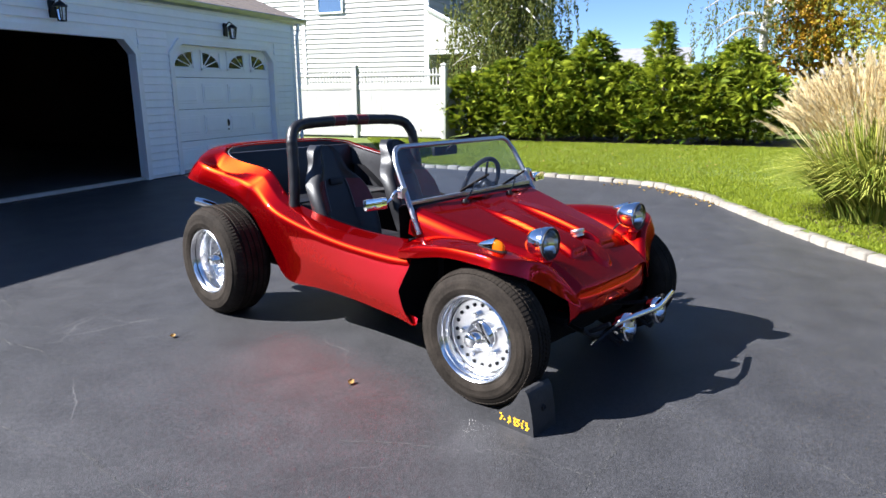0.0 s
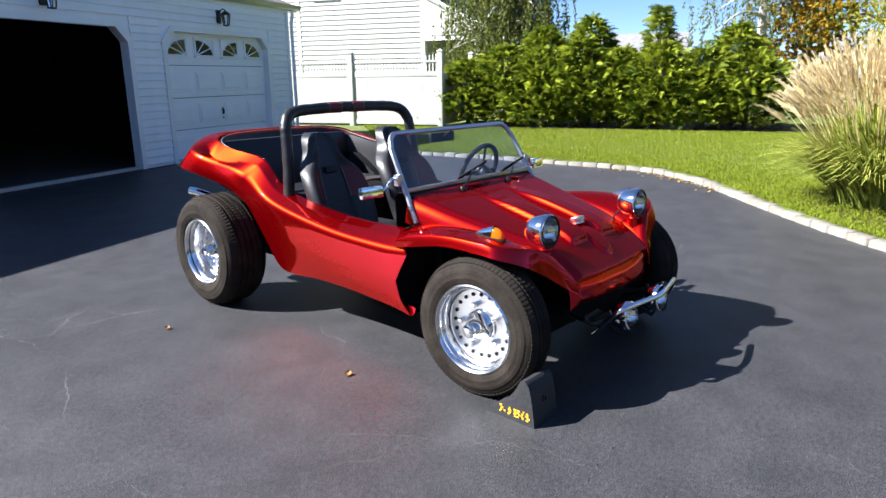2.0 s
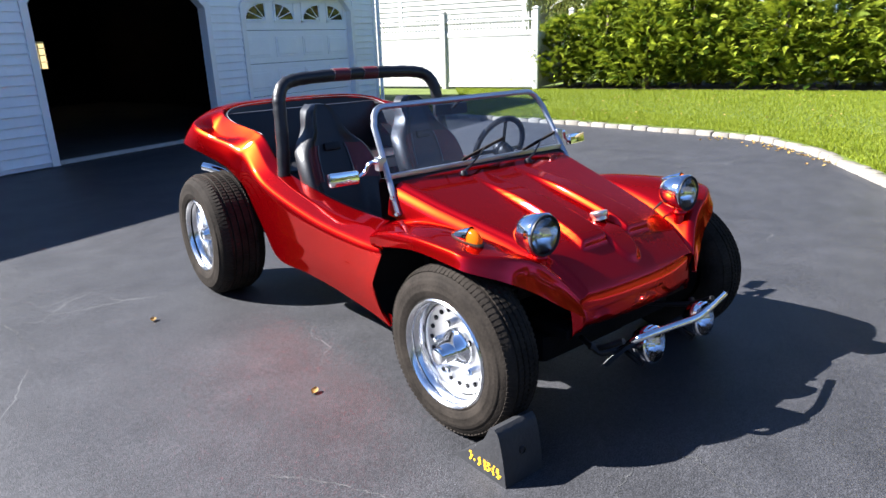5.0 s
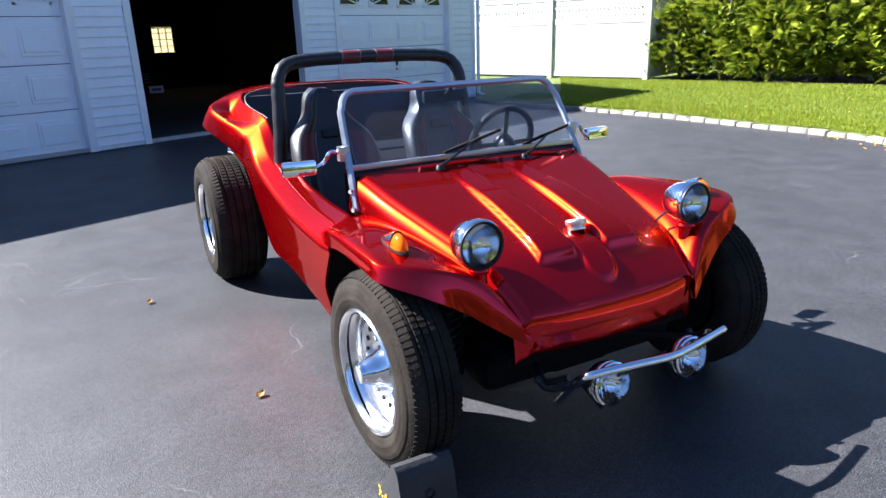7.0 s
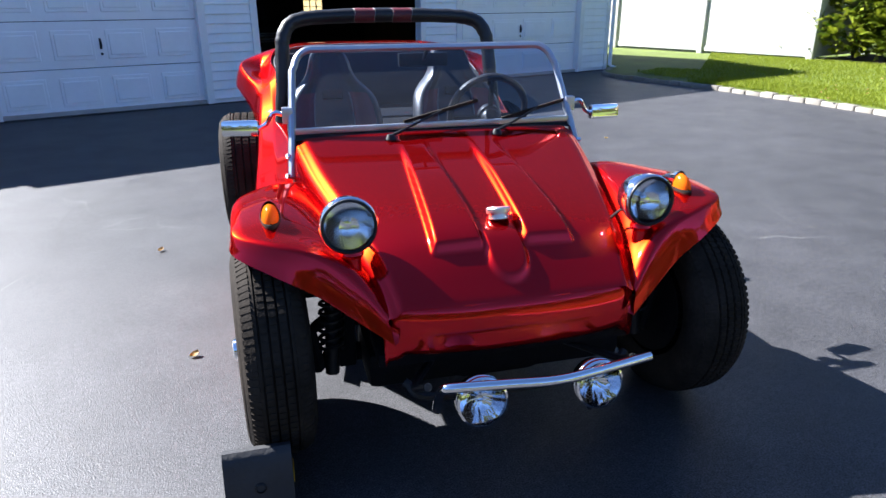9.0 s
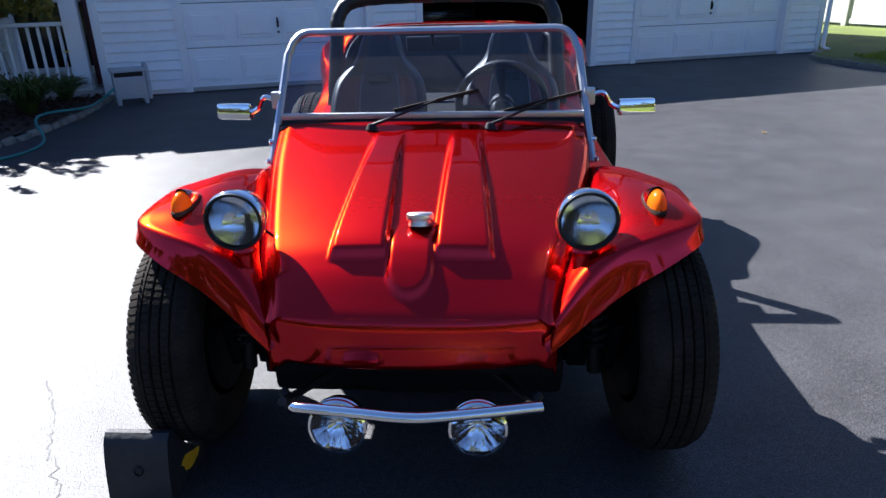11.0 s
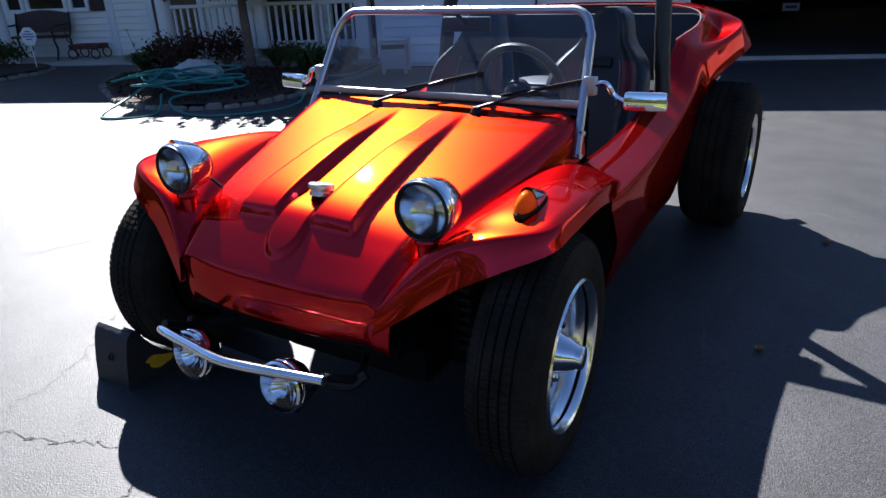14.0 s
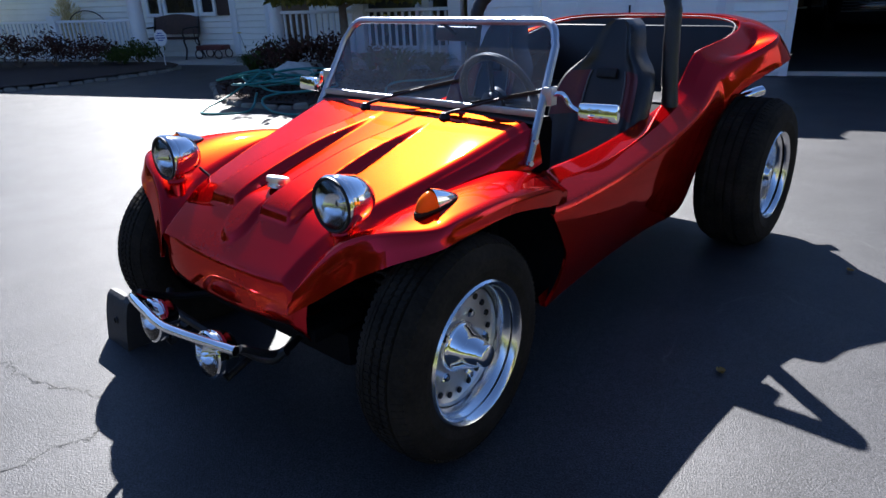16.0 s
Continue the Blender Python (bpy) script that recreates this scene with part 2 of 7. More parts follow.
def asphalt():
    """Sealed driveway: fine grit, broad worn patches, hairline cracks."""
    m = mat("sealed_asphalt", (0.05, 0.051, 0.055), rough=0.5, spec=0.34)
    nt = m.node_tree
    b = nt.nodes["Principled BSDF"]
    tc = nt.nodes.new("ShaderNodeTexCoord")

    def noise_tex(scale, detail=4.0):
        n = nt.nodes.new("ShaderNodeTexNoise")
        n.inputs["Scale"].default_value = scale
        n.inputs["Detail"].default_value = detail
        nt.links.new(tc.outputs["Object"], n.inputs["Vector"])
        return n

    def rng(src, a, b0, c, d):
        r = nt.nodes.new("ShaderNodeMapRange")
        for key, v in zip(("From Min", "From Max", "To Min", "To Max"), (a, b0, c, d)):
            r.inputs[key].default_value = v
        nt.links.new(src, r.inputs["Value"])
        return r.outputs[0]

    def mult(p, q, op="MULTIPLY"):
        k = nt.nodes.new("ShaderNodeMath")
        k.operation = op
        nt.links.new(p, k.inputs[0])
        nt.links.new(q, k.inputs[1])
        return k.outputs[0]

    broad = rng(noise_tex(0.7, 6).outputs["Fac"], 0.3, 0.7, 0.9, 1.15)
    blot = rng(noise_tex(4, 5).outputs["Fac"], 0.3, 0.75, 0.85, 1.25)
    grit = mult(rng(noise_tex(170, 3).outputs["Fac"], 0.37, 0.65, 0.45, 1.6), rng(noise_tex(42, 3).outputs["Fac"], 0.3, 0.72, 0.75, 1.25))
    val = mult(mult(broad, blot), grit)
    # hairline cracks
    warp = noise_tex(1.6, 5)
    vec = nt.nodes.new("ShaderNodeVectorMath")
    vec.operation = "MULTIPLY_ADD"
    vec.inputs[1].default_value = (0.55, 0.55, 0.0)
    nt.links.new(warp.outputs["Color"], vec.inputs[0])
    nt.links.new(tc.outputs["Object"], vec.inputs[2])
    vor = nt.nodes.new("ShaderNodeTexVoronoi")
    vor.feature = "DISTANCE_TO_EDGE"
    vor.inputs["Scale"].default_value = 0.62
    nt.links.new(vec.outputs[0], vor.inputs["Vector"])
    line = rng(vor.outputs["Distance"], 0.0, 0.0028, 1.0, 0.0)
    gate = rng(noise_tex(1.3, 4).outputs["Fac"], 0.52, 0.66, 0.0, 0.8)
    crack = mult(line, gate)
    col = nt.nodes.new("ShaderNodeMix")
    col.data_type = "RGBA"
    col.inputs["A"].default_value = (0.0, 0.0, 0.0, 1)
    col.inputs["B"].default_value = (0.039, 0.0385, 0.041, 1)
    col.clamp_factor = False
    nt.links.new(val, col.inputs["Factor"])
    c2 = nt.nodes.new("ShaderNodeMix")
    c2.data_type = "RGBA"
    c2.inputs["B"].default_value = (0.14, 0.138, 0.135, 1)
    nt.links.new(crack, c2.inputs["Factor"])
    nt.links.new(col.outputs["Result"], c2.inputs["A"])
    nt.links.new(c2.outputs["Result"], b.inputs["Base Color"])
    nt.links.new(rng(noise_tex(2.2, 4).outputs["Fac"], 0.3, 0.7, 0.49, 0.55), b.inputs["Roughness"])
    bp = nt.nodes.new("ShaderNodeBump")
    bp.inputs["Strength"].default_value = 0.75
    bp.inputs["Distance"].default_value = 0.003
    nt.links.new(noise_tex(190, 6).outputs["Fac"], bp.inputs["Height"])
    nt.links.new(bp.outputs[0], b.inputs["Normal"])
    return m


ASPHALT = asphalt()
LAWN = mat("lawn_soil", (0.085, 0.115, 0.009), rough=0.9, bump=0.8, scale=60, vary=0.35, vscale=1.5)
BLADE = leaf_mat("grass_blade", (0.125, 0.175, 0.008), (0.25, 0.285, 0.018), 0.3)
HEDGE = leaf_mat("arborvitae_leaf", (0.03, 0.07, 0.004), (0.33, 0.37, 0.025), 0.25)
WILLOW = leaf_mat("birch_leaf", (0.06, 0.09, 0.02), (0.2, 0.2, 0.04), 0.35)
AUTUMN = leaf_mat("autumn_leaf", (0.34, 0.16, 0.015), (0.58, 0.40, 0.03), 0.35)
PLUME = leaf_mat("grass_plume", (0.60, 0.48, 0.25), (0.86, 0.75, 0.48), 0.4)
REED = leaf_mat("reed_leaf", (0.09, 0.15, 0.012), (0.55, 0.54, 0.12), 0.35)
SHRUB = leaf_mat("shrub_leaf", (0.05, 0.03, 0.02), (0.12, 0.05, 0.04), 0.25)
LILY = leaf_mat("daylily_leaf", (0.04, 0.07, 0.015), (0.1, 0.13, 0.03), 0.3)
AMBER = leaf_mat("amber_lens", (0.85, 0.18, 0.005), (0.9, 0.24, 0.008), 0.5)
AMBER.node_tree.nodes["Principled BSDF"].inputs["Roughness"].default_value = 0.12
BARK = mat("tree_bark", (0.16, 0.12, 0.09), rough=0.9, bump=0.8, scale=25, vary=0.35, vscale=8)
BIRCHBARK = mat("pale_bark", (0.45, 0.42, 0.38), rough=0.85, bump=0.5, scale=18, vary=0.4, vscale=6)

# ---- ground, driveway, lawn, kerb ----
def flat(name, pts, z, material, thick=0.0):
    bm = bmesh.new()
    vs = [bm.verts.new((x, y, z)) for x, y in pts]
    f = bm.faces.new(vs)
    if thick:
        r = bmesh.ops.extrude_face_region(bm, geom=[f])
        bmesh.ops.translate(bm, vec=(0, 0, -thick), verts=[v for v in r["geom"] if isinstance(v, bmesh.types.BMVert)])
    bmesh.ops.triangulate(bm, faces=bm.faces)
    return part(name, bm, material, smooth=False)


tagged(flat("ground", [(-400, -400), (400, -400), (400, 400), (-400, 400)], -0.03, LAWN),
       "green grass ground reaching to the horizon", "ground", kind="structure")
KERB = [(9.15, 7.0), (8.75, 6.75), (8.35, 6.4), (8.12, 5.6), (8.06, 4.5), (7.95, 3.45), (7.72, 2.2), (7.32, 0.75), (6.85, -0.65),
        (6.0, -1.42), (4.95, -1.9), (4.0, -2.28), (3.05, -2.72), (2.3, -3.15), (1.2, -3.9), (0.2, -4.9), (-0.6, -6.5), (-0.8, -9.0)]
kerb_line = spline([(x, y, 0) for x, y in KERB], 10)
tagged(flat("driveway", [(-14, 12.0), (-14, -9.0)] + [(p.x, p.y) for p in kerb_line[::-1]] + [(9.15, 7.4), (-2.0, 7.4), (-2.0, 12.0)], 0.0, ASPHALT),
       "dark sealed asphalt driveway with hairline cracks", "driveway", kind="structure")
LAWN_Z = 0.06
lawn = tagged(flat("lawn", [(p.x, p.y) for p in kerb_line] + [(60, -9.0), (60, 40), (9.15, 40)], LAWN_Z, LAWN),
              "mown green lawn behind a stone kerb", "lawn", kind="structure")


def block_mesh(seed, size, bev=0.018, rough=0.010):
    """One rough-split stone block."""
    rnd = random.Random(seed)
    bm = bmesh.new()
    bmesh.ops.create_cube(bm, size=1)
    bmesh.ops.scale(bm, vec=size, verts=bm.verts)
    for v in bm.verts:
        v.co += Vector([rnd.uniform(-rough, rough) for _ in range(3)])
    bmesh.ops.bevel(bm, geom=bm.edges[:], offset=bev, segments=1, affect="EDGES")
    return finish(bm, "block", STONE, smooth=True, sharp=50)


BLOCKS = [block_mesh(i, (0.25, 0.14, 0.26)) for i in range(6)]


def lay_kerb(name, line, label, z=0.0, step=0.262, meshes=BLOCKS, limit=200):
    """Stone blocks end to end along a line."""
    k = empty(name, Matrix.Identity(4), label, "kerb", kind="structure")
    rnd = random.Random(4)
    acc, i = 0.0, 0
    for a, b in zip(line, line[1:]):
        d = (b - a).length
        while acc <= d and i < limit:
            p = a + (b - a) * (acc / d)
            ob = new("kerb_stone", meshes[rnd.randrange(len(meshes))])
            ob.parent = k
            ang = math.atan2((b - a).y, (b - a).x)
            ob.matrix_basis = Matrix.Translation((p.x, p.y, z - 0.068 + rnd.uniform(-0.008, 0.008))) @ Euler((rnd.uniform(-.04, .04), rnd.uniform(-.04, .04), ang + rnd.uniform(-.05, .05))).to_matrix().to_4x4()
            acc += step
            i += 1
        acc -= d
    return k


lay_kerb("kerb", kerb_line, "row of pale rough granite blocks edging the lawn", step=0.254)

# ---- garage ----
GY = 7.16
GX0, GX1 = -2.48, 9.15
DOORS = [(-1.40, 1.04), (1.85, 4.60), (5.42, 8.3)]
DTOP, CH = 2.26, 0.22
EAVE = 2.86
COURSE = 0.125


def outline(x0, x1, grow):
    """Outline of an opening with cut corners, from foot to foot."""
    g = grow
    c = CH + g * 0.42
    return [(x0 - g, 0), (x0 - g, DTOP + g - c), (x0 - g + c, DTOP + g), (x1 + g - c, DTOP + g), (x1 + g, DTOP + g - c), (x1 + g, 0)]


garage = empty("garage", Matrix.Identity(4), "white vinyl-sided garage with three door openings", "garage", kind="structure")


def add_prism(bm, poly, y0, y1):
    """A board with the outline poly (x, z), between two depths."""
    a = [bm.verts.new((x, y0, z)) for x, z in poly]
    b = [bm.verts.new((x, y1, z)) for x, z in poly]
    n = len(poly)
    bm.faces.new(a)
    bm.faces.new(b[::-1])
    for i in range(n):
        bm.faces.new((a[i], b[i], b[(i + 1) % n], a[(i + 1) % n]))


def wall_part(poly, name="wall"):
    bm = bmesh.new()
    add_prism(bm, poly, GY + 0.012, GY + 0.14)
    return part(name, bm, SIDING, garage, smooth=False)


edges = [GX0] + [v for d in DOORS for v in d] + [GX1]
for i in range(0, 8, 2):
    wall_part([(edges[i], 0), (edges[i + 1], 0), (edges[i + 1], EAVE + 0.1), (edges[i], EAVE + 0.1)])
for x0, x1 in DOORS:
    wall_part([(x0, DTOP), (x1, DTOP), (x1, EAVE + 0.1), (x0, EAVE + 0.1)], "header")
    wall_part([(x0, DTOP - CH), (x0 + CH, DTOP), (x0, DTOP)], "corner_fill")
    wall_part([(x1, DTOP - CH), (x1, DTOP), (x1 - CH, DTOP)], "corner_fill")


def siding_mesh(length, exposure=COURSE):
    """One lap-siding course: foot proud, head tucked under the next."""
    bm = bmesh.new()
    prof = [(0.0, 0.010), (-0.020, 0.010), (-0.022, 0.0), (-0.026, 0.002), (-0.027, 0.014), (-0.004, exposure + 0.010), (0.0, exposure + 0.010)]
    a = [bm.verts.new((0, y, z)) for y, z in prof]
    b = [bm.verts.new((length, y, z)) for y, z in prof]
    for i in range(len(prof)):
        j = (i + 1) % len(prof)
        bm.faces.new((a[i], a[j], b[j], b[i]))
    bm.faces.new(a)
    bm.faces.new(b[::-1])
    return finish(bm, "siding_board", SIDING, smooth=False)


def side_wall(parent, x0, x1, z0, z1, y, exposure=COURSE):
    me = siding_mesh(x1 - x0, exposure)
    n = int(math.ceil((z1 - z0) / exposure - 0.2))
    for k in range(n):
        ob = new("siding_board", me)
        ob.parent = parent
        ob.matrix_basis = Matrix.Translation((x0, y, z0 + k * exposure))


TW = 0.09
spans = [(GX0 + 0.08, DOORS[0][0] - TW), (DOORS[0][1] + TW, DOORS[1][0] - TW), (DOORS[1][1] + TW, DOORS[2][0] - TW), (DOORS[2][1] + TW, GX1 - 0.1)]
for a, b in spans:
    side_wall(garage, a, b, 0.06, DTOP + TW, GY + 0.012)
side_wall(garage, GX0 + 0.08, GX1 - 0.1, 0.06 + 19 * COURSE, EAVE, GY + 0.012)
for x in (GX0, GX1 - 0.1):
    part("corner_board", box((x, GY - 0.02, 0.02), (x + 0.1, GY + 0.012, EAVE), 0.006), TRIM, garage)
for x0, x1 in DOORS:
    o, i = outline(x0, x1, TW), outline(x0, x1, -0.006)
    for k in range(5):
        bm = bmesh.new()
        add_prism(bm, [i[k], i[k + 1], o[k + 1], o[k]], GY - 0.034, GY + 0.095)
        part("door_casing", bm, TRIM, garage, smooth=False)
part("plinth", box((GX0, GY + 0.03, -0.03), (GX1, GY + 0.13, 0.058)), CONCRETE, garage, smooth=False)


def garage_door(x0, x1):
    w = x1 - x0
    d = empty("garage_door", Matrix.Translation((x0, GY + 0.1, 0.0)), "closed white panelled garage door with a row of fan windows", "garage door", "garage doors")
    h = DTOP / 4
    for s in range(4):
        bm = bmesh.new()
        z0 = s * h + 0.004
        add_box(bm, (0, 0, z0), (w, 0.05, z0 + h - 0.008), 0.006)
        pw = w / 4
        for k in range(4):
            if s == 3:
                continue
            a, b = k * pw + 0.07, (k + 1) * pw - 0.07
            add_box(bm, (a, -0.012, z0 + 0.10), (b, 0.01, z0 + h - 0.11), 0.010)
            add_box(bm, (a + 0.035, -0.024, z0 + 0.145), (b - 0.035, 0.0, z0 + h - 0.155), 0.011)
        sec = part("door_section", bm, DOORW, d, smooth=False)
        if s == 3:
            for k in range(4):
                a, b = k * pw + 0.09, (k + 1) * pw - 0.09
                za, zb = z0 + 0.13, z0 + h - 0.08
                fr = bmesh.new()
                for lo, hi in (((a, za), (b, za + 0.03)), ((a, zb - 0.03), (b, zb)), ((a, za), (a + 0.03, zb)), ((b - 0.03, za), (b, zb))):
                    add_box(fr, (lo[0], -0.02, lo[1]), (hi[0], 0.0, hi[1]))
                win = part("window", fr, DOORW, d, smooth=False)
                # quarter fan: three wedges of glass about a lower corner, corners paired
                sg = -1 if k % 2 == 0 else 1
                cx = b - 0.04 if sg < 0 else a + 0.04
                r, rz, zc = b - a - 0.09, zb - za - 0.085, za + 0.042

                def fan_pt(f, t, y=-0.012):
                    return Vector((cx + sg * f * r * math.cos(t), y, zc + f * rz * math.sin(t)))

                for q in range(3):
                    t0, t1 = (q * 0.5 + 0.03) * math.pi / 3, ((q + 1) * 0.5 - 0.03) * math.pi / 3
                    wedge = [(p.x, p.z) for p in [fan_pt(0.2, t0)] + [fan_pt(1.0, t) for t in np.linspace(t0, t1, 6)] + [fan_pt(0.2, t1)]]
                    gl = bmesh.new()
                    add_prism(gl, wedge, -0.006, 0.02)
                    part("pane", gl, WINGLASS, win, smooth=False)
                mu = bmesh.new()
                for q in range(4):
                    t = q * math.pi / 6
                    add_tube(mu, [fan_pt(0.0, t), fan_pt(1.04, t)], 0.011, 4)
                add_tube(mu, [fan_pt(1.03, t) for t in np.linspace(0, math.pi / 2, 11)], 0.012, 4)
                part("muntin", mu, DOORW, win)
    lk = bmesh.new()
    add_tube(lk, [(w / 2, -0.03, 0.90), (w / 2 + 0.005, -0.035, 0.85), (w / 2, -0.03, 0.80)], 0.012, 8)
    add_box(lk, (w / 2 - 0.012, -0.02, 0.79), (w / 2 + 0.012, -0.011, 0.92))
    part("lock_handle", lk, BLACK, d, "dark lock handle")
    kk = lathe([(0.016, 0), (0.016, 0.012), (0.0, 0.014)], 12, Matrix.Translation((w / 2, -0.012, 0.73)) @ Euler((radians(90), 0, 0)).to_matrix().to_4x4())
    part("keyhole", kk, BLACK, d)
    return d


garage_door(*DOORS[0])
garage_door(*DOORS[2])

# garage shell, closed round an inside whose shade is in the colour
for nm, lo, hi in (("side_wall", (GX0, GY + 0.14, -0.02), (GX0 + 0.12, 17.2, EAVE + 0.1)), ("side_wall", (GX1 - 0.12, GY + 0.14, -0.02), (GX1, 17.2, EAVE + 0.1))):
    part(nm, box(lo, hi), SIDING, garage, smooth=False)
GW = (7.0, 7.62, 1.03, 1.74)
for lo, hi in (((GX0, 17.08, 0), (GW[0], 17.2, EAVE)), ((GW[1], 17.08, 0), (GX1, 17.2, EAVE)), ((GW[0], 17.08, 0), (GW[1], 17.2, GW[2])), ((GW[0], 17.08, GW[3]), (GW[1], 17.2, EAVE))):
    part("back_wall", box(lo, hi), INSIDE_SHADE, garage, smooth=False)
# Dark sheets over the side walls' white inner faces, standing in for shade.
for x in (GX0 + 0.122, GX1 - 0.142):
    part("shade_lining", box((x, GY + 0.15, 0.013), (x + 0.02, 17.07, EAVE - 0.001)), INSIDE_SHADE, garage, smooth=False)
part("ceiling", box((GX0, GY + 0.14, EAVE), (GX1, 17.2, EAVE + 0.08)), INSIDE_SHADE, garage, smooth=False)
# Floor colour is lowered to carry the indoor shade, with random blotches.
tagged(part("garage_floor", box((GX0 + 0.12, GY - 0.05, -0.02), (GX1 - 0.12, 17.08, 0.012)), mat("darkened_garage_floor", (0.04, 0.039, 0.038), rough=0.8, vary=0.4, vscale=1.2), None, smooth=False), "concrete garage floor coloured dark for the shade indoors", "floor", kind="structure")
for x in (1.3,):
    part("partition", box((x - 0.05, GY + 0.15, 0.013), (x + 0.05, 17.07, EAVE - 0.001)), INSIDE_SHADE, garage, smooth=False)
wf = bmesh.new()
for k in range(1, 3):
    x = GW[0] + (GW[1] - GW[0]) * k / 3
    add_box(wf, (x - 0.015, 17.07, GW[2]), (x + 0.015, 17.10, GW[3]))
for k in range(1, 4):
    z = GW[2] + (GW[3] - GW[2]) * k / 4
    add_box(wf, (GW[0], 17.07, z - 0.012), (GW[1], 17.10, z + 0.012))
part("window_bars", wf, TRIM, garage, smooth=False)
part("window_blind", box((GW[0], 17.13, GW[2]), (GW[1], 17.135, GW[3])), leaf_mat("cream_blind", (0.7, 0.62, 0.42), (0.75, 0.66, 0.46), 0.7), garage, smooth=False)

# roof and gutter: a deeper overhang towards the house, a shallow one over the two far doors
RY1, RISE = 12.2, 2.2
gutter_profile = [(0, 0.13), (-0.09, 0.13), (-0.1, 0.115), (-0.085, 0.05), (-0.06, 0.02), (0, 0.015), (0, 0.02), (-0.055, 0.03), (-0.078, 0.055), (-0.088, 0.11), (0, 0.11)]


def roof_slope(xa, xb, ry0, seed):
    roof = empty("garage_roof", Matrix.Identity(4), "low brown shingle roof with a pale metal gutter", "roof", kind="structure")
    rise = RISE * (RY1 - ry0) / (RY1 - 6.74)
    bm = bmesh.new()
    pr = [(ry0, EAVE + 0.12), (RY1, EAVE + 0.12 + rise), (17.4, EAVE + 0.1), (17.4, EAVE), (RY1, EAVE + 0.02 + rise), (ry0, EAVE + 0.06)]
    a = [bm.verts.new((xa, y, z)) for y, z in pr]
    b = [bm.verts.new((xb, y, z)) for y, z in pr]
    for i in range(6):
        bm.faces.new((a[i], a[(i + 1) % 6], b[(i + 1) % 6], b[i]))
    for q in (a, b):
        bm.faces.new((q[0], q[1], q[4], q[5]))
        bm.faces.new((q[1], q[2], q[3], q[4]))
    part("roof_deck", bm, SHINGLE, roof, smooth=False)
    part("soffit", box((xa, ry0 + 0.02, EAVE), (xb, GY + 0.012, EAVE + 0.03)), TRIM, roof, smooth=False)
    part("fascia", box((xa, ry0, EAVE - 0.005), (xb, ry0 + 0.02, EAVE + 0.14), 0.003), TRIM, roof, smooth=False)
    gb = bmesh.new()
    ra = [gb.verts.new((xa, ry0 + y, EAVE + z)) for y, z in gutter_profile]
    rb = [gb.verts.new((xb + 0.04, ry0 + y, EAVE + z)) for y, z in gutter_profile]
    for i in range(len(gutter_profile) - 1):
        gb.faces.new((ra[i], ra[i + 1], rb[i + 1], rb[i]))
    gb.faces.new(ra[:6])
    gb.faces.new(rb[:6])
    part("gutter", gb, ALU, roof, "pale grey metal gutter", smooth=False)
    length = xb - xa
    slope = math.atan2(rise, RY1 - ry0)
    rnd = random.Random(seed)
    sm = bmesh.new()
    x = 0.0
    while x < length - 0.05:
        w = min(rnd.uniform(0.16, 0.32), length - x)
        add_box(sm, (x + 0.003, -0.012, 0), (x + w - 0.003, 0.15, rnd.uniform(0.004, 0.011)))
        x += w
    course = finish(sm, "shingle_course", SHINGLE, smooth=False)
    for k in range(20):
        ob = new("shingle_course", course)
        ob.parent = roof
        u = k * 0.14
        ob.matrix_basis = Matrix.Translation((xa, ry0 + u * math.cos(slope), EAVE + 0.122 + u * math.sin(slope) + 0.004 * (k % 2))) @ Euler((slope + 0.03, 0, 0)).to_matrix().to_4x4()
    return roof


# Unseen step in the eave, set to give the roof's shadow its stepped edge.
ROOF_STEP = 0.25
roof_slope(GX0 - 0.6, ROOF_STEP, GY - 0.42, 2)
east_roof = roof_slope(ROOF_STEP + 0.004, GX1 + 0.30, GY - 0.05, 3)
DSX = GX1 + 0.06
part("downspout", tube([(DSX, GY - 0.09, EAVE + 0.02), (DSX, GY - 0.085, EAVE - 0.10), (DSX - 0.02, GY - 0.065, EAVE - 0.24), (DSX - 0.02, GY - 0.065, 0.1), (DSX, GY - 0.2, 0.05)], 0.038, 8), TRIM, east_roof)


def lantern(x, z):
    o = empty("wall_lantern", Matrix.Translation((x, GY - 0.03, z)), "black metal wall lantern with clear glass panes", "lantern", "garage wall lanterns")
    part("backplate", box((-0.055, 0, -0.1), (0.055, 0.03, 0.14), 0.01), BLACK, o)
    part("arm", tube(spline([(0, 0, 0.08), (0, -0.08, 0.15), (0, -0.15, 0.12), (0, -0.15, 0.08)], 5), 0.011, 8), BLACK, o)
    part("cap", lathe([(0.0, 0.1), (0.03, 0.09), (0.09, 0.04), (0.095, 0.025), (0.0, 0.025)], 12, Matrix.Translation((0, -0.15, 0.02))), BLACK, o)
    cg = bmesh.new()
    for k in range(6):
        t = k * math.pi / 3
        add_tube(cg, [(0.078 * math.cos(t), -0.15 + 0.078 * math.sin(t), 0.045), (0.055 * math.cos(t), -0.15 + 0.055 * math.sin(t), -0.14)], 0.007, 5)
    part("cage", cg, BLACK, o)
    part("base", lathe([(0.0, -0.16), (0.06, -0.15), (0.062, -0.135), (0.0, -0.13)], 12, Matrix.Translation((0, -0.15, 0))), BLACK, o)
    part("glass", lathe([(0.072, 0.04), (0.05, -0.13)], 6, Matrix.Translation((0, -0.15, 0))), LENS, o, smooth=False)
    return o


lantern(6.85, 2.56)
lantern(3.2, 2.56)


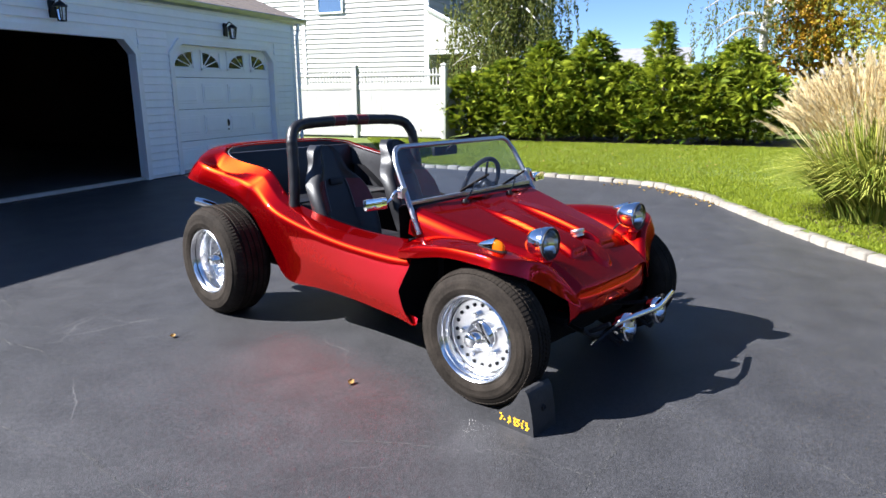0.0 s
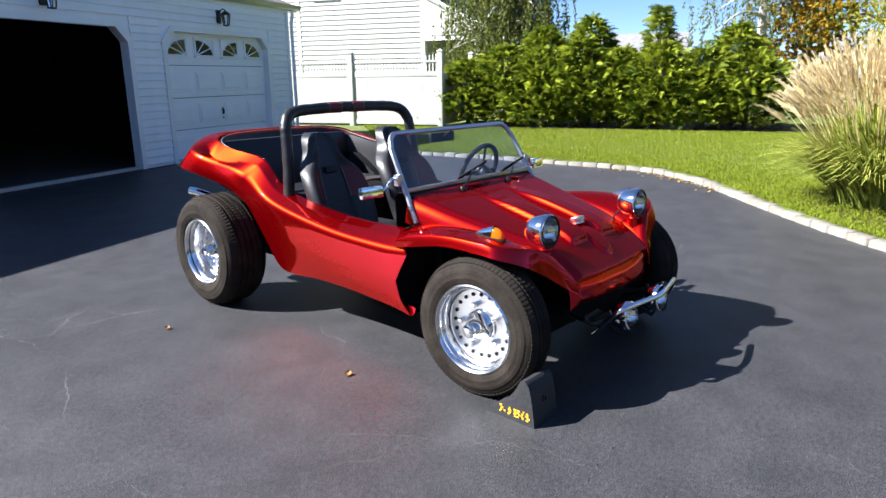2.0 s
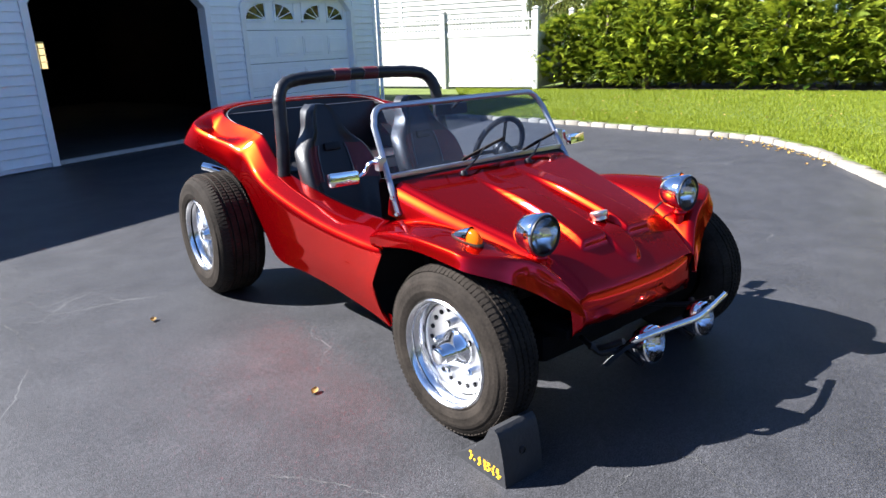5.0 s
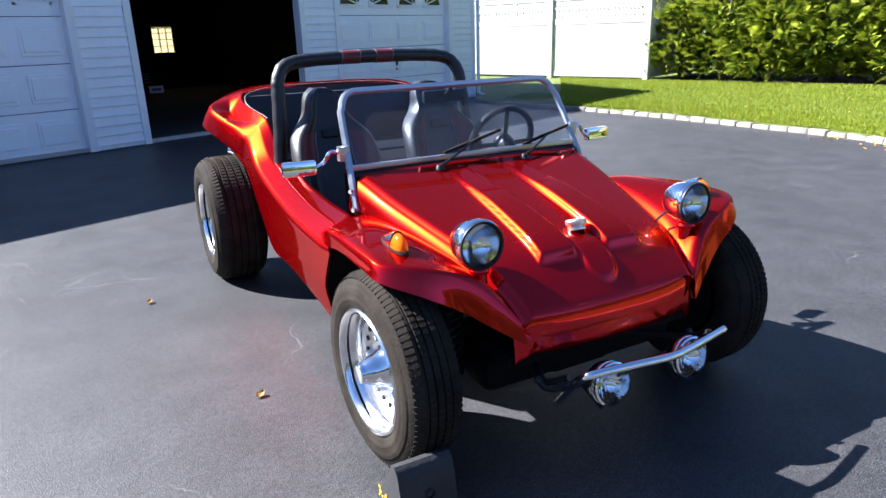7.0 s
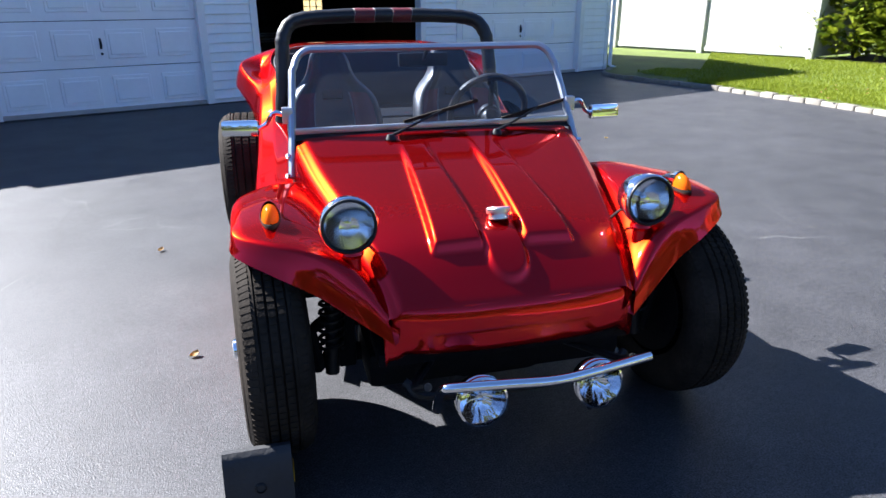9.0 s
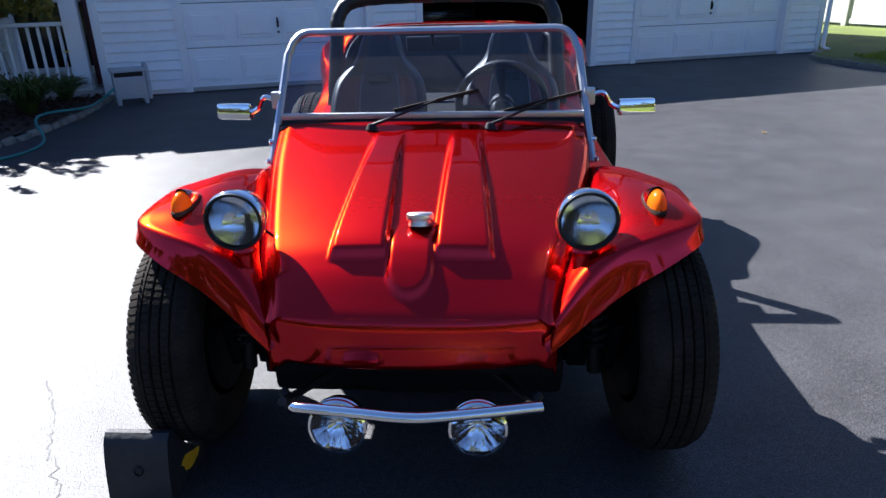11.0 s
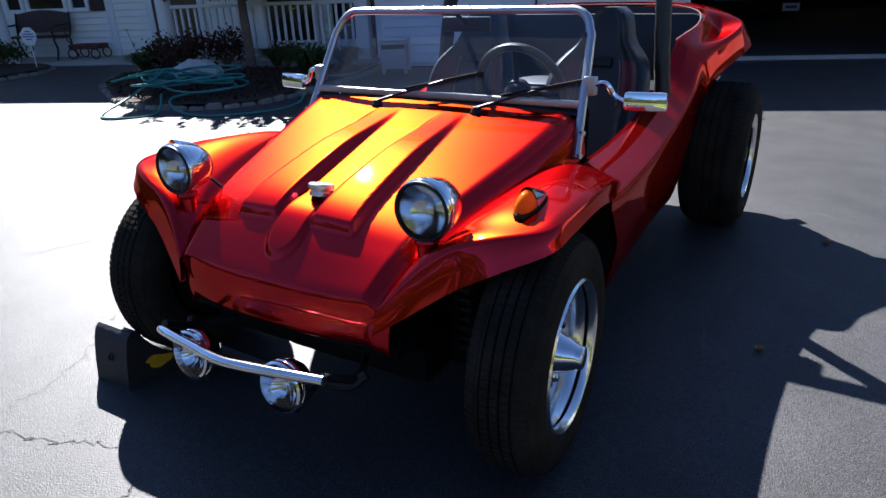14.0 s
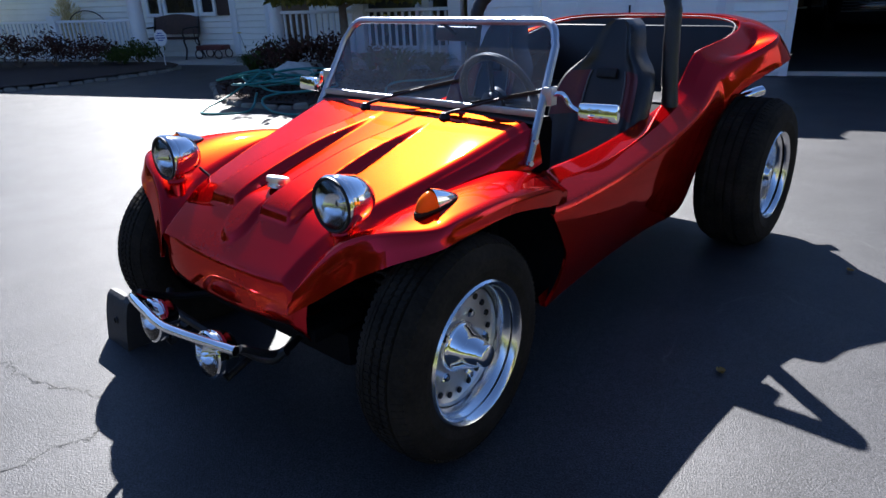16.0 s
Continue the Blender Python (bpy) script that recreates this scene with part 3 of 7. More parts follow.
# ---- cracks in the asphalt: a worn pale edge and a dark gap ----
CRACK_EDGE = mat("worn_crack_edge", (0.085, 0.084, 0.082), rough=0.85, vary=0.4, vscale=25)
CRACK_GAP = mat("crack_gap", (0.02, 0.02, 0.02), rough=0.9, vary=0.4, vscale=25)
CRACKS = [
    [(-1.67, -0.11), (-1.60, -0.35), (-1.57, -0.55), (-1.50, -0.79), (-1.51, -0.96), (-1.55, -1.15)],
    [(-1.70, -1.14), (-1.55, -1.17), (-1.41, -1.21), (-1.26, -1.23), (-1.08, -1.22), (-0.88, -1.36), (-0.95, -1.50), (-1.02, -1.66), (-1.11, -1.78), (-1.15, -2.01), (-1.27, -2.20), (-1.3, -2.6)],
    [(-0.74, 3.31), (-0.96, 2.87), (-1.22, 2.70), (-1.35, 2.43), (-1.41, 2.07), (-1.48, 1.68)],
    [(-2.10, 1.38), (-2.15, 1.06), (-2.14, 0.83), (-2.22, 0.62), (-2.29, 0.35), (-2.5, 0.1)],
]


def crack_ribbon(lines, half, z, material, name, parent, seed):
    rnd = random.Random(seed)
    bm = bmesh.new()
    for ln in lines:
        pts = spline([(x, y, 0) for x, y in ln], 12)
        wob = random.Random(len(ln) * 7)
        rows = []
        for i, p in enumerate(pts):
            q = p + Vector((wob.gauss(0, 0.010), wob.gauss(0, 0.010), 0))
            e = 0.25 if i in (0, len(pts) - 1) else 1.0
            t = (pts[min(i + 1, len(pts) - 1)] - pts[max(i - 1, 0)]).normalized()
            n = Vector((-t.y, t.x, 0)) * half * rnd.uniform(0.35, 1.5) * e
            rows.append([q - n + Vector((0, 0, z)), q + n + Vector((0, 0, z))])
        add_grid(bm, rows)
    return part(name, bm, material, parent, smooth=False)


cracks = crack_ribbon(CRACKS, 0.0023, 0.0012, CRACK_EDGE, "asphalt_cracks", None, 5)
tagged(cracks, "thin worn cracks across the dark asphalt driveway", "cracks", kind="structure")
crack_ribbon(CRACKS[1:], 0.0005, 0.0022, CRACK_GAP, "crack_gap", cracks, 6)

# ---- the beach buggy: its own axes, nose towards -y, wheelbase 2.36 ----
CAR = Matrix.Translation((-0.425, -0.836, 0.0)) @ Euler((0, 0, radians(-20.7))).to_matrix().to_4x4()
buggy = empty("dune_buggy", CAR, "metallic candy-red fibreglass dune buggy with open cockpit parked on asphalt", "car")

HOOD = [  # y, centre z, edge z, half width
    (-0.17, 0.398, 0.398, 0.338), (-0.255, 0.392, 0.396, 0.346), (-0.298, 0.402, 0.410, 0.352), (-0.303, 0.450, 0.460, 0.355), (-0.295, 0.508, 0.516, 0.357),
    (-0.282, 0.540, 0.546, 0.358), (-0.248, 0.574, 0.576, 0.363), (-0.17, 0.640, 0.628, 0.383), (-0.08, 0.690, 0.672, 0.41), (0.10, 0.742, 0.722, 0.455),
    (0.35, 0.800, 0.785, 0.51), (0.50, 0.836, 0.825, 0.535), (0.62, 0.864, 0.856, 0.552)]


def hood_height(x, y):
    """Raised ribs and the tongue of the hood."""
    h = 0.0
    for s in (-1, 1):
        f = max(0.0, min(1.0, (y + 0.15) / 0.68))
        a, b = 0.065 + 0.02 * f, 0.215 - 0.035 * f
        e = 0.009
        across = smooth01((s * x - a + e) / (2 * e)) * smooth01((b + e - s * x) / (2 * e))
        along = smooth01((y + 0.16) / 0.018) * smooth01((0.58 - y) / 0.4)
        h = max(h, 0.030 * across * along)
    r = 0.058
    dy = max(0.0, -0.185 - y)
    d = math.hypot(x, dy)
    t = smooth01((r + 0.009 - d) / 0.018) * smooth01((-0.02 - y) / 0.14) * smooth01((y + 0.27) / 0.03)
    return max(h, 0.019 * t)


rows = []
NY = 18
line = spline([Vector((y, zc, ze)) for y, zc, ze, w in HOOD], NY)
wid = spline([Vector((w, 0, 0)) for y, zc, ze, w in HOOD], NY)
NX = 124
for k, (p, w) in enumerate(zip(line, wid)):
    y, zc, ze = p
    w = w.x
    front = k < 5 * NY
    row = []
    side = min(0.12, 0.03 + 0.11 * smooth01((y + 0.25) / 0.7))
    for i in range(NX + 1):
        s = -1 + 2 * i / NX
        x = s * w
        z = zc + (ze - zc) * s ** 2
        a = abs(s)
        edge = smooth01((a - 0.9) / 0.1)
        z -= 0.018 * edge * edge
        yy = y + (0.03 * a ** 3 if front else 0.0)
        if not front:
            z += hood_height(x, y)
        row.append(Vector((x, yy, z)))
    lo = [Vector((-w - 0.022, row[0].y + 0.012, row[0].z - 0.35 * side)), Vector((-w - 0.03, row[0].y + 0.02, row[0].z - side))]
    hi = [Vector((w + 0.022, row[-1].y + 0.012, row[-1].z - 0.35 * side)), Vector((w + 0.03, row[-1].y + 0.02, row[-1].z - side))]
    rows.append(lo[::-1] + row + hi)
bm = bmesh.new()
add_grid(bm, rows)
part("hood", bm, PAINT, buggy, sharp=70)

INNER = [(0.585, 0.60, 0.70), (0.565, 0.42, 0.735), (0.515, 0.2, 0.715), (0.465, 0.0, 0.675), (0.435, -0.09, 0.640), (0.410, -0.15, 0.612), (0.392, -0.195, 0.58), (0.375, -0.235, 0.545), (0.36, -0.27, 0.505)]
OUTER = [(0.725, 0.57, 0.665), (0.748, 0.42, 0.712), (0.768, 0.2, 0.745), (0.768, 0.0, 0.745), (0.752, -0.09, 0.735), (0.655, -0.150, 0.722), (0.54, -0.185, 0.690), (0.45, -0.222, 0.622), (0.372, -0.272, 0.525)]
LIP = [(0.722, 0.575, 0.62), (0.755, 0.42, 0.655), (0.778, 0.2, 0.697), (0.78, 0.0, 0.695), (0.768, -0.105, 0.683), (0.672, -0.178, 0.645), (0.555, -0.212, 0.583), (0.452, -0.255, 0.512), (0.362, -0.298, 0.452)]


def fender(s):
    inn, out, lip = (spline([(s * x, y, z) for x, y, z in q], 8) for q in (INNER, OUTER, LIP))
    rows = []
    for i, (a, b, c) in enumerate(zip(inn, out, lip)):
        f = i / (len(inn) - 1)
        crown = 0.035 * math.sin(math.pi * min(1, f * 1.1)) + 0.006
        row = [a + Vector((-s * 0.02, 0, -0.045)), a]
        for k in range(1, 10):
            u = k / 10
            p = a.lerp(b, u)
            p.z += crown * math.sin(math.pi * u) * (1 - 0.25 * u)
            row.append(p)
        row += [b, b.lerp(c, 0.12) + Vector((s * 0.004, -0.002, 0)), b.lerp(c, 0.6), c, c + Vector((-s * 0.012, 0.01, 0.004))]
        inside = c + Vector((-s * 0.014, 0.016, 0.035))
        row.append(inside)
        rows.append(row)
    bm = bmesh.new()
    add_grid(bm, rows)
    part("front_fender", bm, PAINT, buggy, sharp=60)


# side and rear quarter: stations from the fender to the middle of the tail (cockpit edge, deck, shoulder, flank, lower edge)
SIDE = [
    [(0.575, 0.645, 0.685), (0.648, 0.595, 0.662), (0.714, 0.525, 0.624), (0.727, 0.490, 0.598), (0.728, 0.575, 0.445), (0.715, 0.553, 0.340), (0.700, 0.500, 0.262)],
    [(0.566, 0.720, 0.680), (0.640, 0.700, 0.657), (0.712, 0.670, 0.620), (0.728, 0.662, 0.592), (0.730, 0.670, 0.460), (0.718, 0.660, 0.365), (0.700, 0.645, 0.285)],
    [(0.560, 1.000, 0.680), (0.634, 1.000, 0.661), (0.706, 1.000, 0.630), (0.722, 1.000, 0.603), (0.724, 1.000, 0.460), (0.710, 1.000, 0.370), (0.692, 1.000, 0.305)],
    [(0.557, 1.300, 0.704), (0.628, 1.300, 0.688), (0.697, 1.300, 0.659), (0.713, 1.300, 0.632), (0.715, 1.300, 0.480), (0.700, 1.300, 0.380), (0.682, 1.300, 0.302)],
    [(0.557, 1.600, 0.752), (0.622, 1.600, 0.738), (0.688, 1.605, 0.708), (0.704, 1.610, 0.682), (0.708, 1.620, 0.540), (0.690, 1.640, 0.405), (0.672, 1.650, 0.292)],
    [(0.562, 1.750, 0.802), (0.620, 1.760, 0.790), (0.680, 1.780, 0.760), (0.698, 1.795, 0.732), (0.705, 1.810, 0.625), (0.698, 1.800, 0.540), (0.686, 1.790, 0.460)],
    [(0.570, 1.880, 0.925), (0.618, 1.900, 0.903), (0.672, 1.925, 0.850), (0.692, 1.940, 0.815), (0.704, 1.955, 0.745), (0.704, 1.950, 0.705), (0.700, 1.940, 0.655)],
    [(0.577, 1.940, 0.962), (0.625, 1.960, 0.926), (0.682, 1.985, 0.876), (0.704, 2.000, 0.848), (0.716, 2.015, 0.795), (0.719, 2.012, 0.758), (0.716, 2.005, 0.712)],
    [(0.590, 2.060, 0.982), (0.640, 2.075, 0.930), (0.700, 2.080, 0.905), (0.720, 2.095, 0.880), (0.738, 2.110, 0.845), (0.742, 2.110, 0.815), (0.742, 2.110, 0.775)],
    [(0.605, 2.240, 1.004), (0.660, 2.250, 0.925), (0.755, 2.275, 0.953), (0.776, 2.290, 0.930), (0.787, 2.300, 0.895), (0.790, 2.300, 0.865), (0.790, 2.300, 0.830)],
    [(0.598, 2.390, 1.032), (0.665, 2.400, 0.952), (0.772, 2.415, 0.988), (0.790, 2.427, 0.965), (0.804, 2.437, 0.930), (0.812, 2.445, 0.900), (0.818, 2.450, 0.862)],
    [(0.555, 2.490, 1.064), (0.632, 2.505, 1.036), (0.722, 2.535, 1.014), (0.738, 2.552, 0.992), (0.762, 2.574, 0.952), (0.778, 2.590, 0.918), (0.793, 2.604, 0.882)],
    [(0.420, 2.578, 1.085), (0.470, 2.638, 1.080), (0.525, 2.690, 1.064), (0.548, 2.724, 1.032), (0.563, 2.748, 0.980), (0.573, 2.782, 0.925), (0.583, 2.802, 0.870)],
    [(0.200, 2.635, 1.090), (0.222, 2.715, 1.088), (0.246, 2.790, 1.075), (0.254, 2.820, 1.035), (0.260, 2.845, 0.980), (0.263, 2.880, 0.920), (0.265, 2.905, 0.860)],
    [(0.000, 2.645, 1.090), (0.000, 2.725, 1.088), (0.000, 2.800, 1.075), (0.000, 2.830, 1.035), (0.000, 2.855, 0.980), (0.000, 2.890, 0.920), (0.000, 2.915, 0.860)],
]


def flank_rows(s):
    cols = [spline([(s * st[k][0], st[k][1], st[k][2]) for st in SIDE], 8) for k in range(7)]
    rows = []
    for pts in zip(*cols):
        e, dk, s1, s2 = pts[:4]
        row = [e, e.lerp(dk, 0.12), e.lerp(dk, 0.5), e.lerp(dk, 0.88), dk, dk.lerp(s1, 0.12), dk.lerp(s1, 0.5), dk.lerp(s1, 0.86), s1]
        row += [s1.lerp(s2, 0.5) + Vector((s * 0.003, 0, 0.003)), s2, s2.lerp(pts[4], 0.15)] + spline(pts[4:], 4)
        a, b = pts[0], pts[-1]
        row = [a + Vector((-s * 0.006, 0, -0.03)), a + Vector((-s * 0.006, 0, 0.0))] + row
        row += [b + Vector((-s * 0.015, -0.01, 0.004)), b + Vector((-s * 0.02, -0.02, 0.04))]
        rows.append(row)
    return rows


for s in (-1, 1):
    fender(s)
    bm = bmesh.new()
    add_grid(bm, flank_rows(s))
    part("side_panel", bm, PAINT, buggy, sharp=42)
    # black inner lining of cockpit and rear well
    edge = spline([(s * st[0][0], st[0][1], st[0][2]) for st in SIDE], 8)
    bm = bmesh.new()
    add_grid(bm, [[p + Vector((-s * 0.006, 0, -0.025)), p + Vector((-s * 0.03, -0.02, -0.12)), Vector((p.x * 0.93, min(p.y, 2.5) - 0.02, 0.30 + (0.25 if p.y > 1.75 else 0.0)))] for p in edge])
    part("side_lining", bm, VINYL, buggy)
    trim_line = [p + Vector((-s * 0.022, -0.012, -0.012)) for p in edge if p.y > 1.95]
    part("lining_piping", tube(trim_line, 0.003, 6), PIPING, buggy, "pale piping along the rear lining")
    # inner wall behind the front wheel and rear wheel arch
    bm = bmesh.new()
    front = spline([(s * q[0], q[1], q[2]) for q in SIDE[0][2:]], 6)
    add_grid(bm, [front, [p + Vector((-s * 0.006, 0.003, 0)) for p in front], [p + Vector((-s * 0.016, 0.008, 0)) for p in front]])
    part("arch_flange", bm, PAINT, buggy)
    bm = bmesh.new()
    add_grid(bm, [[p + Vector((-s * 0.016, 0.008, 0)) for p in front], [Vector((s * 0.40, p.y * 0.6 + 0.2, p.z)) for p in front]])
    part("arch_wall", bm, UNDER, buggy)
    bm = bmesh.new()
    add_grid(bm, [[(s * 0.660, 1.66, 0.30), (s * 0.690, 1.935, 0.66), (s * 0.775, 2.29, 0.845), (s * 0.79, 2.68, 0.885)], [(s * 0.50, 1.70, 0.285), (s * 0.50, 1.94, 0.66), (s * 0.50, 2.30, 0.88), (s * 0.5, 2.68, 0.88)]])
    part("arch_wall", bm, UNDER, buggy)

part("floor_pan", box((-0.62, 0.50, 0.275), (0.62, 1.66, 0.32), 0.02), UNDER, buggy)
# Belly pan added to stop sun passing under the car.
part("belly_pan", box((-0.46, 0.40, 0.185), (0.46, 1.75, 0.26), 0.03), UNDER, buggy)
part("firewall", box((-0.5, 0.46, 0.28), (0.5, 0.5, 0.80)), UNDER, buggy, smooth=False)
# Dark boxes added under the hood to block light and sunlit gaps.
part("front_tub", box((-0.30, -0.14, 0.30), (0.30, 0.47, 0.56), 0.05), UNDER, buggy)
part("beam_gap_block", box((-0.42, -0.14, 0.22), (0.42, 0.12, 0.34), 0.03), UNDER, buggy)
part("nose_pan", box((-0.40, -0.24, 0.350), (0.40, -0.05, 0.395), 0.01), UNDER, buggy)
part("frame_head", box((-0.14, -0.12, 0.20), (0.14, 0.5, 0.33), 0.03), UNDER, buggy)
part("engine_bay", box((-0.48, 1.72, 0.25), (0.48, 2.55, 0.70), 0.08), UNDER, buggy)
part("luggage_floor", box((-0.6, 1.75, 0.60), (0.6, 2.6, 0.64)), VINYL, buggy, smooth=False)

# cowl and dash
bm = bmesh.new()
add_grid(bm, [[Vector((x, 0.62, 0.862 - 0.012 * (x / 0.552) ** 4)), Vector((x, 0.66, 0.868)), Vector((x, 0.72, 0.862)), Vector((x, 0.74, 0.84)), Vector((x, 0.73, 0.66))] for x in np.linspace(-0.555, 0.555, 31)])
part("dashboard", bm, BLACK, buggy, "black dashboard")

# windscreen
ws = empty("windscreen", Matrix.Identity(4), "raked flat windscreen in a polished metal frame", "")
ws.parent = buggy


def ws_pt(x, z):
    return Vector((x, 0.56 + 0.25 * (z - 0.725) / 0.425, z))


def ws_half(z):
    return 0.578 - 0.045 * (z - 0.725) / 0.425


top, R = 1.163, 0.075
left = [ws_pt(-ws_half(z), z) for z in np.linspace(0.725, top - R, 8)]
arc_l = [ws_pt(-(ws_half(top) - R + R * math.cos(t)), top - R + R * math.sin(t)) for t in np.linspace(0.2, math.pi / 2, 7)]
half = left + arc_l
full = half + [Vector((-p.x, p.y, p.z)) for p in half[::-1]]
part("frame", tube(full, 0.0145, 8), ALU, ws)
part("lower_rail", box((-0.562, -0.008, -0.010), (0.562, 0.010, 0.013), 0.004, Matrix.Translation(ws_pt(0, 0.878))), ALU, ws)
gl = bmesh.new()
inn = [ws_pt(-(ws_half(0.885) - 0.006), 0.885)] + [p * 1.0 for p in half if p.z > 0.9]
ring = inn + [Vector((-p.x, p.y, p.z)) for p in inn[::-1]]
gl.faces.new([gl.verts.new(p) for p in ring])
pane = part("pane", gl, GLASS, ws, "clear glass", smooth=False)
pane.visible_shadow = False
for s in (-1, 1):
    for z in (0.735, 0.80):
        br = bmesh.new()
        add_tube(br, [ws_pt(s * (ws_half(z) + 0.02), z) + Vector((0, -0.012, 0)), ws_pt(s * (ws_half(z) - 0.004), z) + Vector((0, 0.0, 0))], 0.009, 8)
        part("bolt", br, CHROME, ws)


def wiper(x, tipx, tipz):
    w = empty("wiper", Matrix.Identity(4), "", "")
    w.parent = buggy
    base = Vector((x, 0.562, 0.842))
    tip = ws_pt(tipx, tipz) + Vector((0, -0.012, 0))
    part("pivot", lathe([(0.02, 0), (0.022, 0.012), (0.012, 0.03), (0, 0.032)], 14, Matrix.Translation(base + Vector((0, 0, -0.004)))), BLACK, w)
    part("arm", tube(spline([base + Vector((0, 0, 0.02)), base.lerp(tip, 0.3) + Vector((0, -0.012, 0.015)), tip], 6), [0.0065] * 6 + [0.0045] * 7, 8), BLACK, w)
    d = (ws_pt(tipx + 0.17, tipz + 0.036) - ws_pt(tipx - 0.17, tipz - 0.036)).normalized()
    part("blade", box((-0.16, -0.006, -0.008), (0.16, 0.004, 0.005), 0.002, Matrix.Translation(tip + Vector((0, 0.006, 0))) @ d.to_track_quat("X", "Z").to_matrix().to_4x4()), RUBBER, w)


wiper(-0.205, 0.02, 0.93)
wiper(0.215, 0.42, 0.925)


# ---- wheels ----
def wheel(x, y, r, rim, width, steer, s, face_in, parent):
    """A wheel with its outer face on side s; axis along x."""
    m = Matrix.Translation((x, y, r - 0.004)) @ Euler((0, 0, radians(steer))).to_matrix().to_4x4() @ Euler((0, radians(90 * s), 0)).to_matrix().to_4x4()
    w = empty("wheel", Matrix.Identity(4), "", "")
    w.parent = parent
    w.matrix_basis = m
    h = width / 2
    prof = [(rim - 0.004, -h * 0.80), (rim + 0.02, -h * 0.93), (rim + (r - rim) * 0.5, -h * 1.0), (r - 0.035, -h * 0.9), (r - 0.016, -h * 0.76), (r - 0.004, -h * 0.55), (r - 0.003, -h * 0.43), (r - 0.010, -h * 0.42), (r - 0.010, -h * 0.38), (r - 0.002, -h * 0.37),
            (r - 0.002, -h * 0.16), (r - 0.010, -h * 0.15), (r - 0.010, -h * 0.11), (r - 0.002, -h * 0.10), (r - 0.002, h * 0.10), (r - 0.010, h * 0.11), (r - 0.010, h * 0.15), (r - 0.002, h * 0.16),
            (r - 0.002, h * 0.37), (r - 0.010, h * 0.38), (r - 0.010, h * 0.42), (r - 0.003, h * 0.43), (r - 0.004, h * 0.55), (r - 0.016, h * 0.76), (r - 0.024, h * 0.82), (r - 0.038, h * 0.9), (r - 0.045, h * 0.925), (r - 0.047, h * 0.955), (r - 0.052, h * 0.96), (rim + (r - rim) * 0.56, h * 0.985), (rim + (r - rim) * 0.5, h * 1.0), (rim + (r - rim) * 0.36, h * 0.985), (rim + (r - rim) * 0.34, h * 1.0), (rim + (r - rim) * 0.30, h * 0.985), (rim + 0.024, h * 0.95), (rim + 0.018, h * 0.93), (rim - 0.004, h * 0.80)]
    bm = bmesh.new()
    add_lathe(bm, prof, 72)
    tyre = part("tyre", bm, RUBBER, w, sharp=60)
    tr = bmesh.new()
    n = 96
    for k in range(n):
        t = 2 * math.pi * k / n
        for sg in (-1, 1):
            q = Matrix.Rotation(t, 4, "Z") @ Matrix.Translation((r - 0.0112, 0, sg * 0.67 * h)) @ Matrix.Rotation(-sg * 0.5, 4, "Y")
            add_box(tr, (-0.008, -0.0066 * r / 0.335, -0.17 * h), (0.0016, 0.0066 * r / 0.335, 0.17 * h), 0, q)
        for za in (-0.27, 0.0, 0.27):
            q = Matrix.Rotation(t + (0.012 if za else 0.0), 4, "Z") 
            add_box(tr, (r - 0.008, -0.0066 * r / 0.335, (za - 0.095) * h), (r + 0.0012, 0.0066 * r / 0.335, (za + 0.095) * h), 0, q)
    part("tread", tr, RUBBER, tyre, smooth=False)
    z = h * 0.86
    rp = [(rim - 0.022, -h * 0.85), (rim - 0.022, z - face_in), (rim - 0.022, z - 0.05), (rim - 0.012, z - 0.028), (rim - 0.004, z - 0.022), (rim + 0.006, z - 0.008), (rim + 0.010, z + 0.004), (rim + 0.004, z + 0.010), (rim - 0.006, z + 0.004), (rim - 0.012, z - 0.012)]
    rb = bmesh.new()
    add_lathe(rb, [(rim - 0.026, -h * 0.85), (rim - 0.026, z - face_in + 0.01), (rim - 0.03, z - face_in), (0.0, z - face_in - 0.006)], 60)
    rimo = part("rim", rb, WHEEL_FACE, w, sharp=40)
    lip = bmesh.new()
    add_lathe(lip, rp, 60)
    part("rim_lip", lip, RIM_LIP, rimo, sharp=50)
    part("brake_drum", lathe([(0.0, -h * 0.90), (rim - 0.05, -h * 0.90), (rim - 0.022, -h * 0.88), (rim - 0.022, -h * 0.7)], 40), UNDER, w)
    zf = z - face_in
    rv = finish(lathe([(0.0095, -0.006), (0.0095, 0.004), (0.006, 0.006), (0.0, 0.0065)], 12), "rivet", BLACK if r < 0.35 else ALU)
    for k in range(20):
        t = 2 * math.pi * k / 20
        ob = new("rivet", rv)
        ob.parent = rimo
        ob.matrix_basis = Matrix.Translation((0.150 * math.cos(t), 0.150 * math.sin(t), zf))
    nut = finish(lathe([(0.015, -0.004), (0.015, 0.022), (0.010, 0.03), (0, 0.031)], 6), "lug_nut", CHROME, smooth=False)
    for k in range(5):
        t = 2 * math.pi * (k + 0.2) / 5
        ob = new("lug_nut", nut)
        ob.parent = rimo
        ob.matrix_basis = Matrix.Translation((0.103 * math.cos(t), 0.103 * math.sin(t), zf))
    hc = lathe([(0.078, zf), (0.077, zf + 0.010), (0.070, zf + 0.016), (0.066, zf + 0.018), (0.052, zf + 0.055), (0.036, zf + 0.088), (0.033, zf + 0.092), (0.033, zf + 0.104), (0.029, zf + 0.108), (0.0, zf + 0.109)], 36)
    part("hub_cap", hc, CHROME, rimo, sharp=50)
    return w


FY, RY = 0.03, 2.20
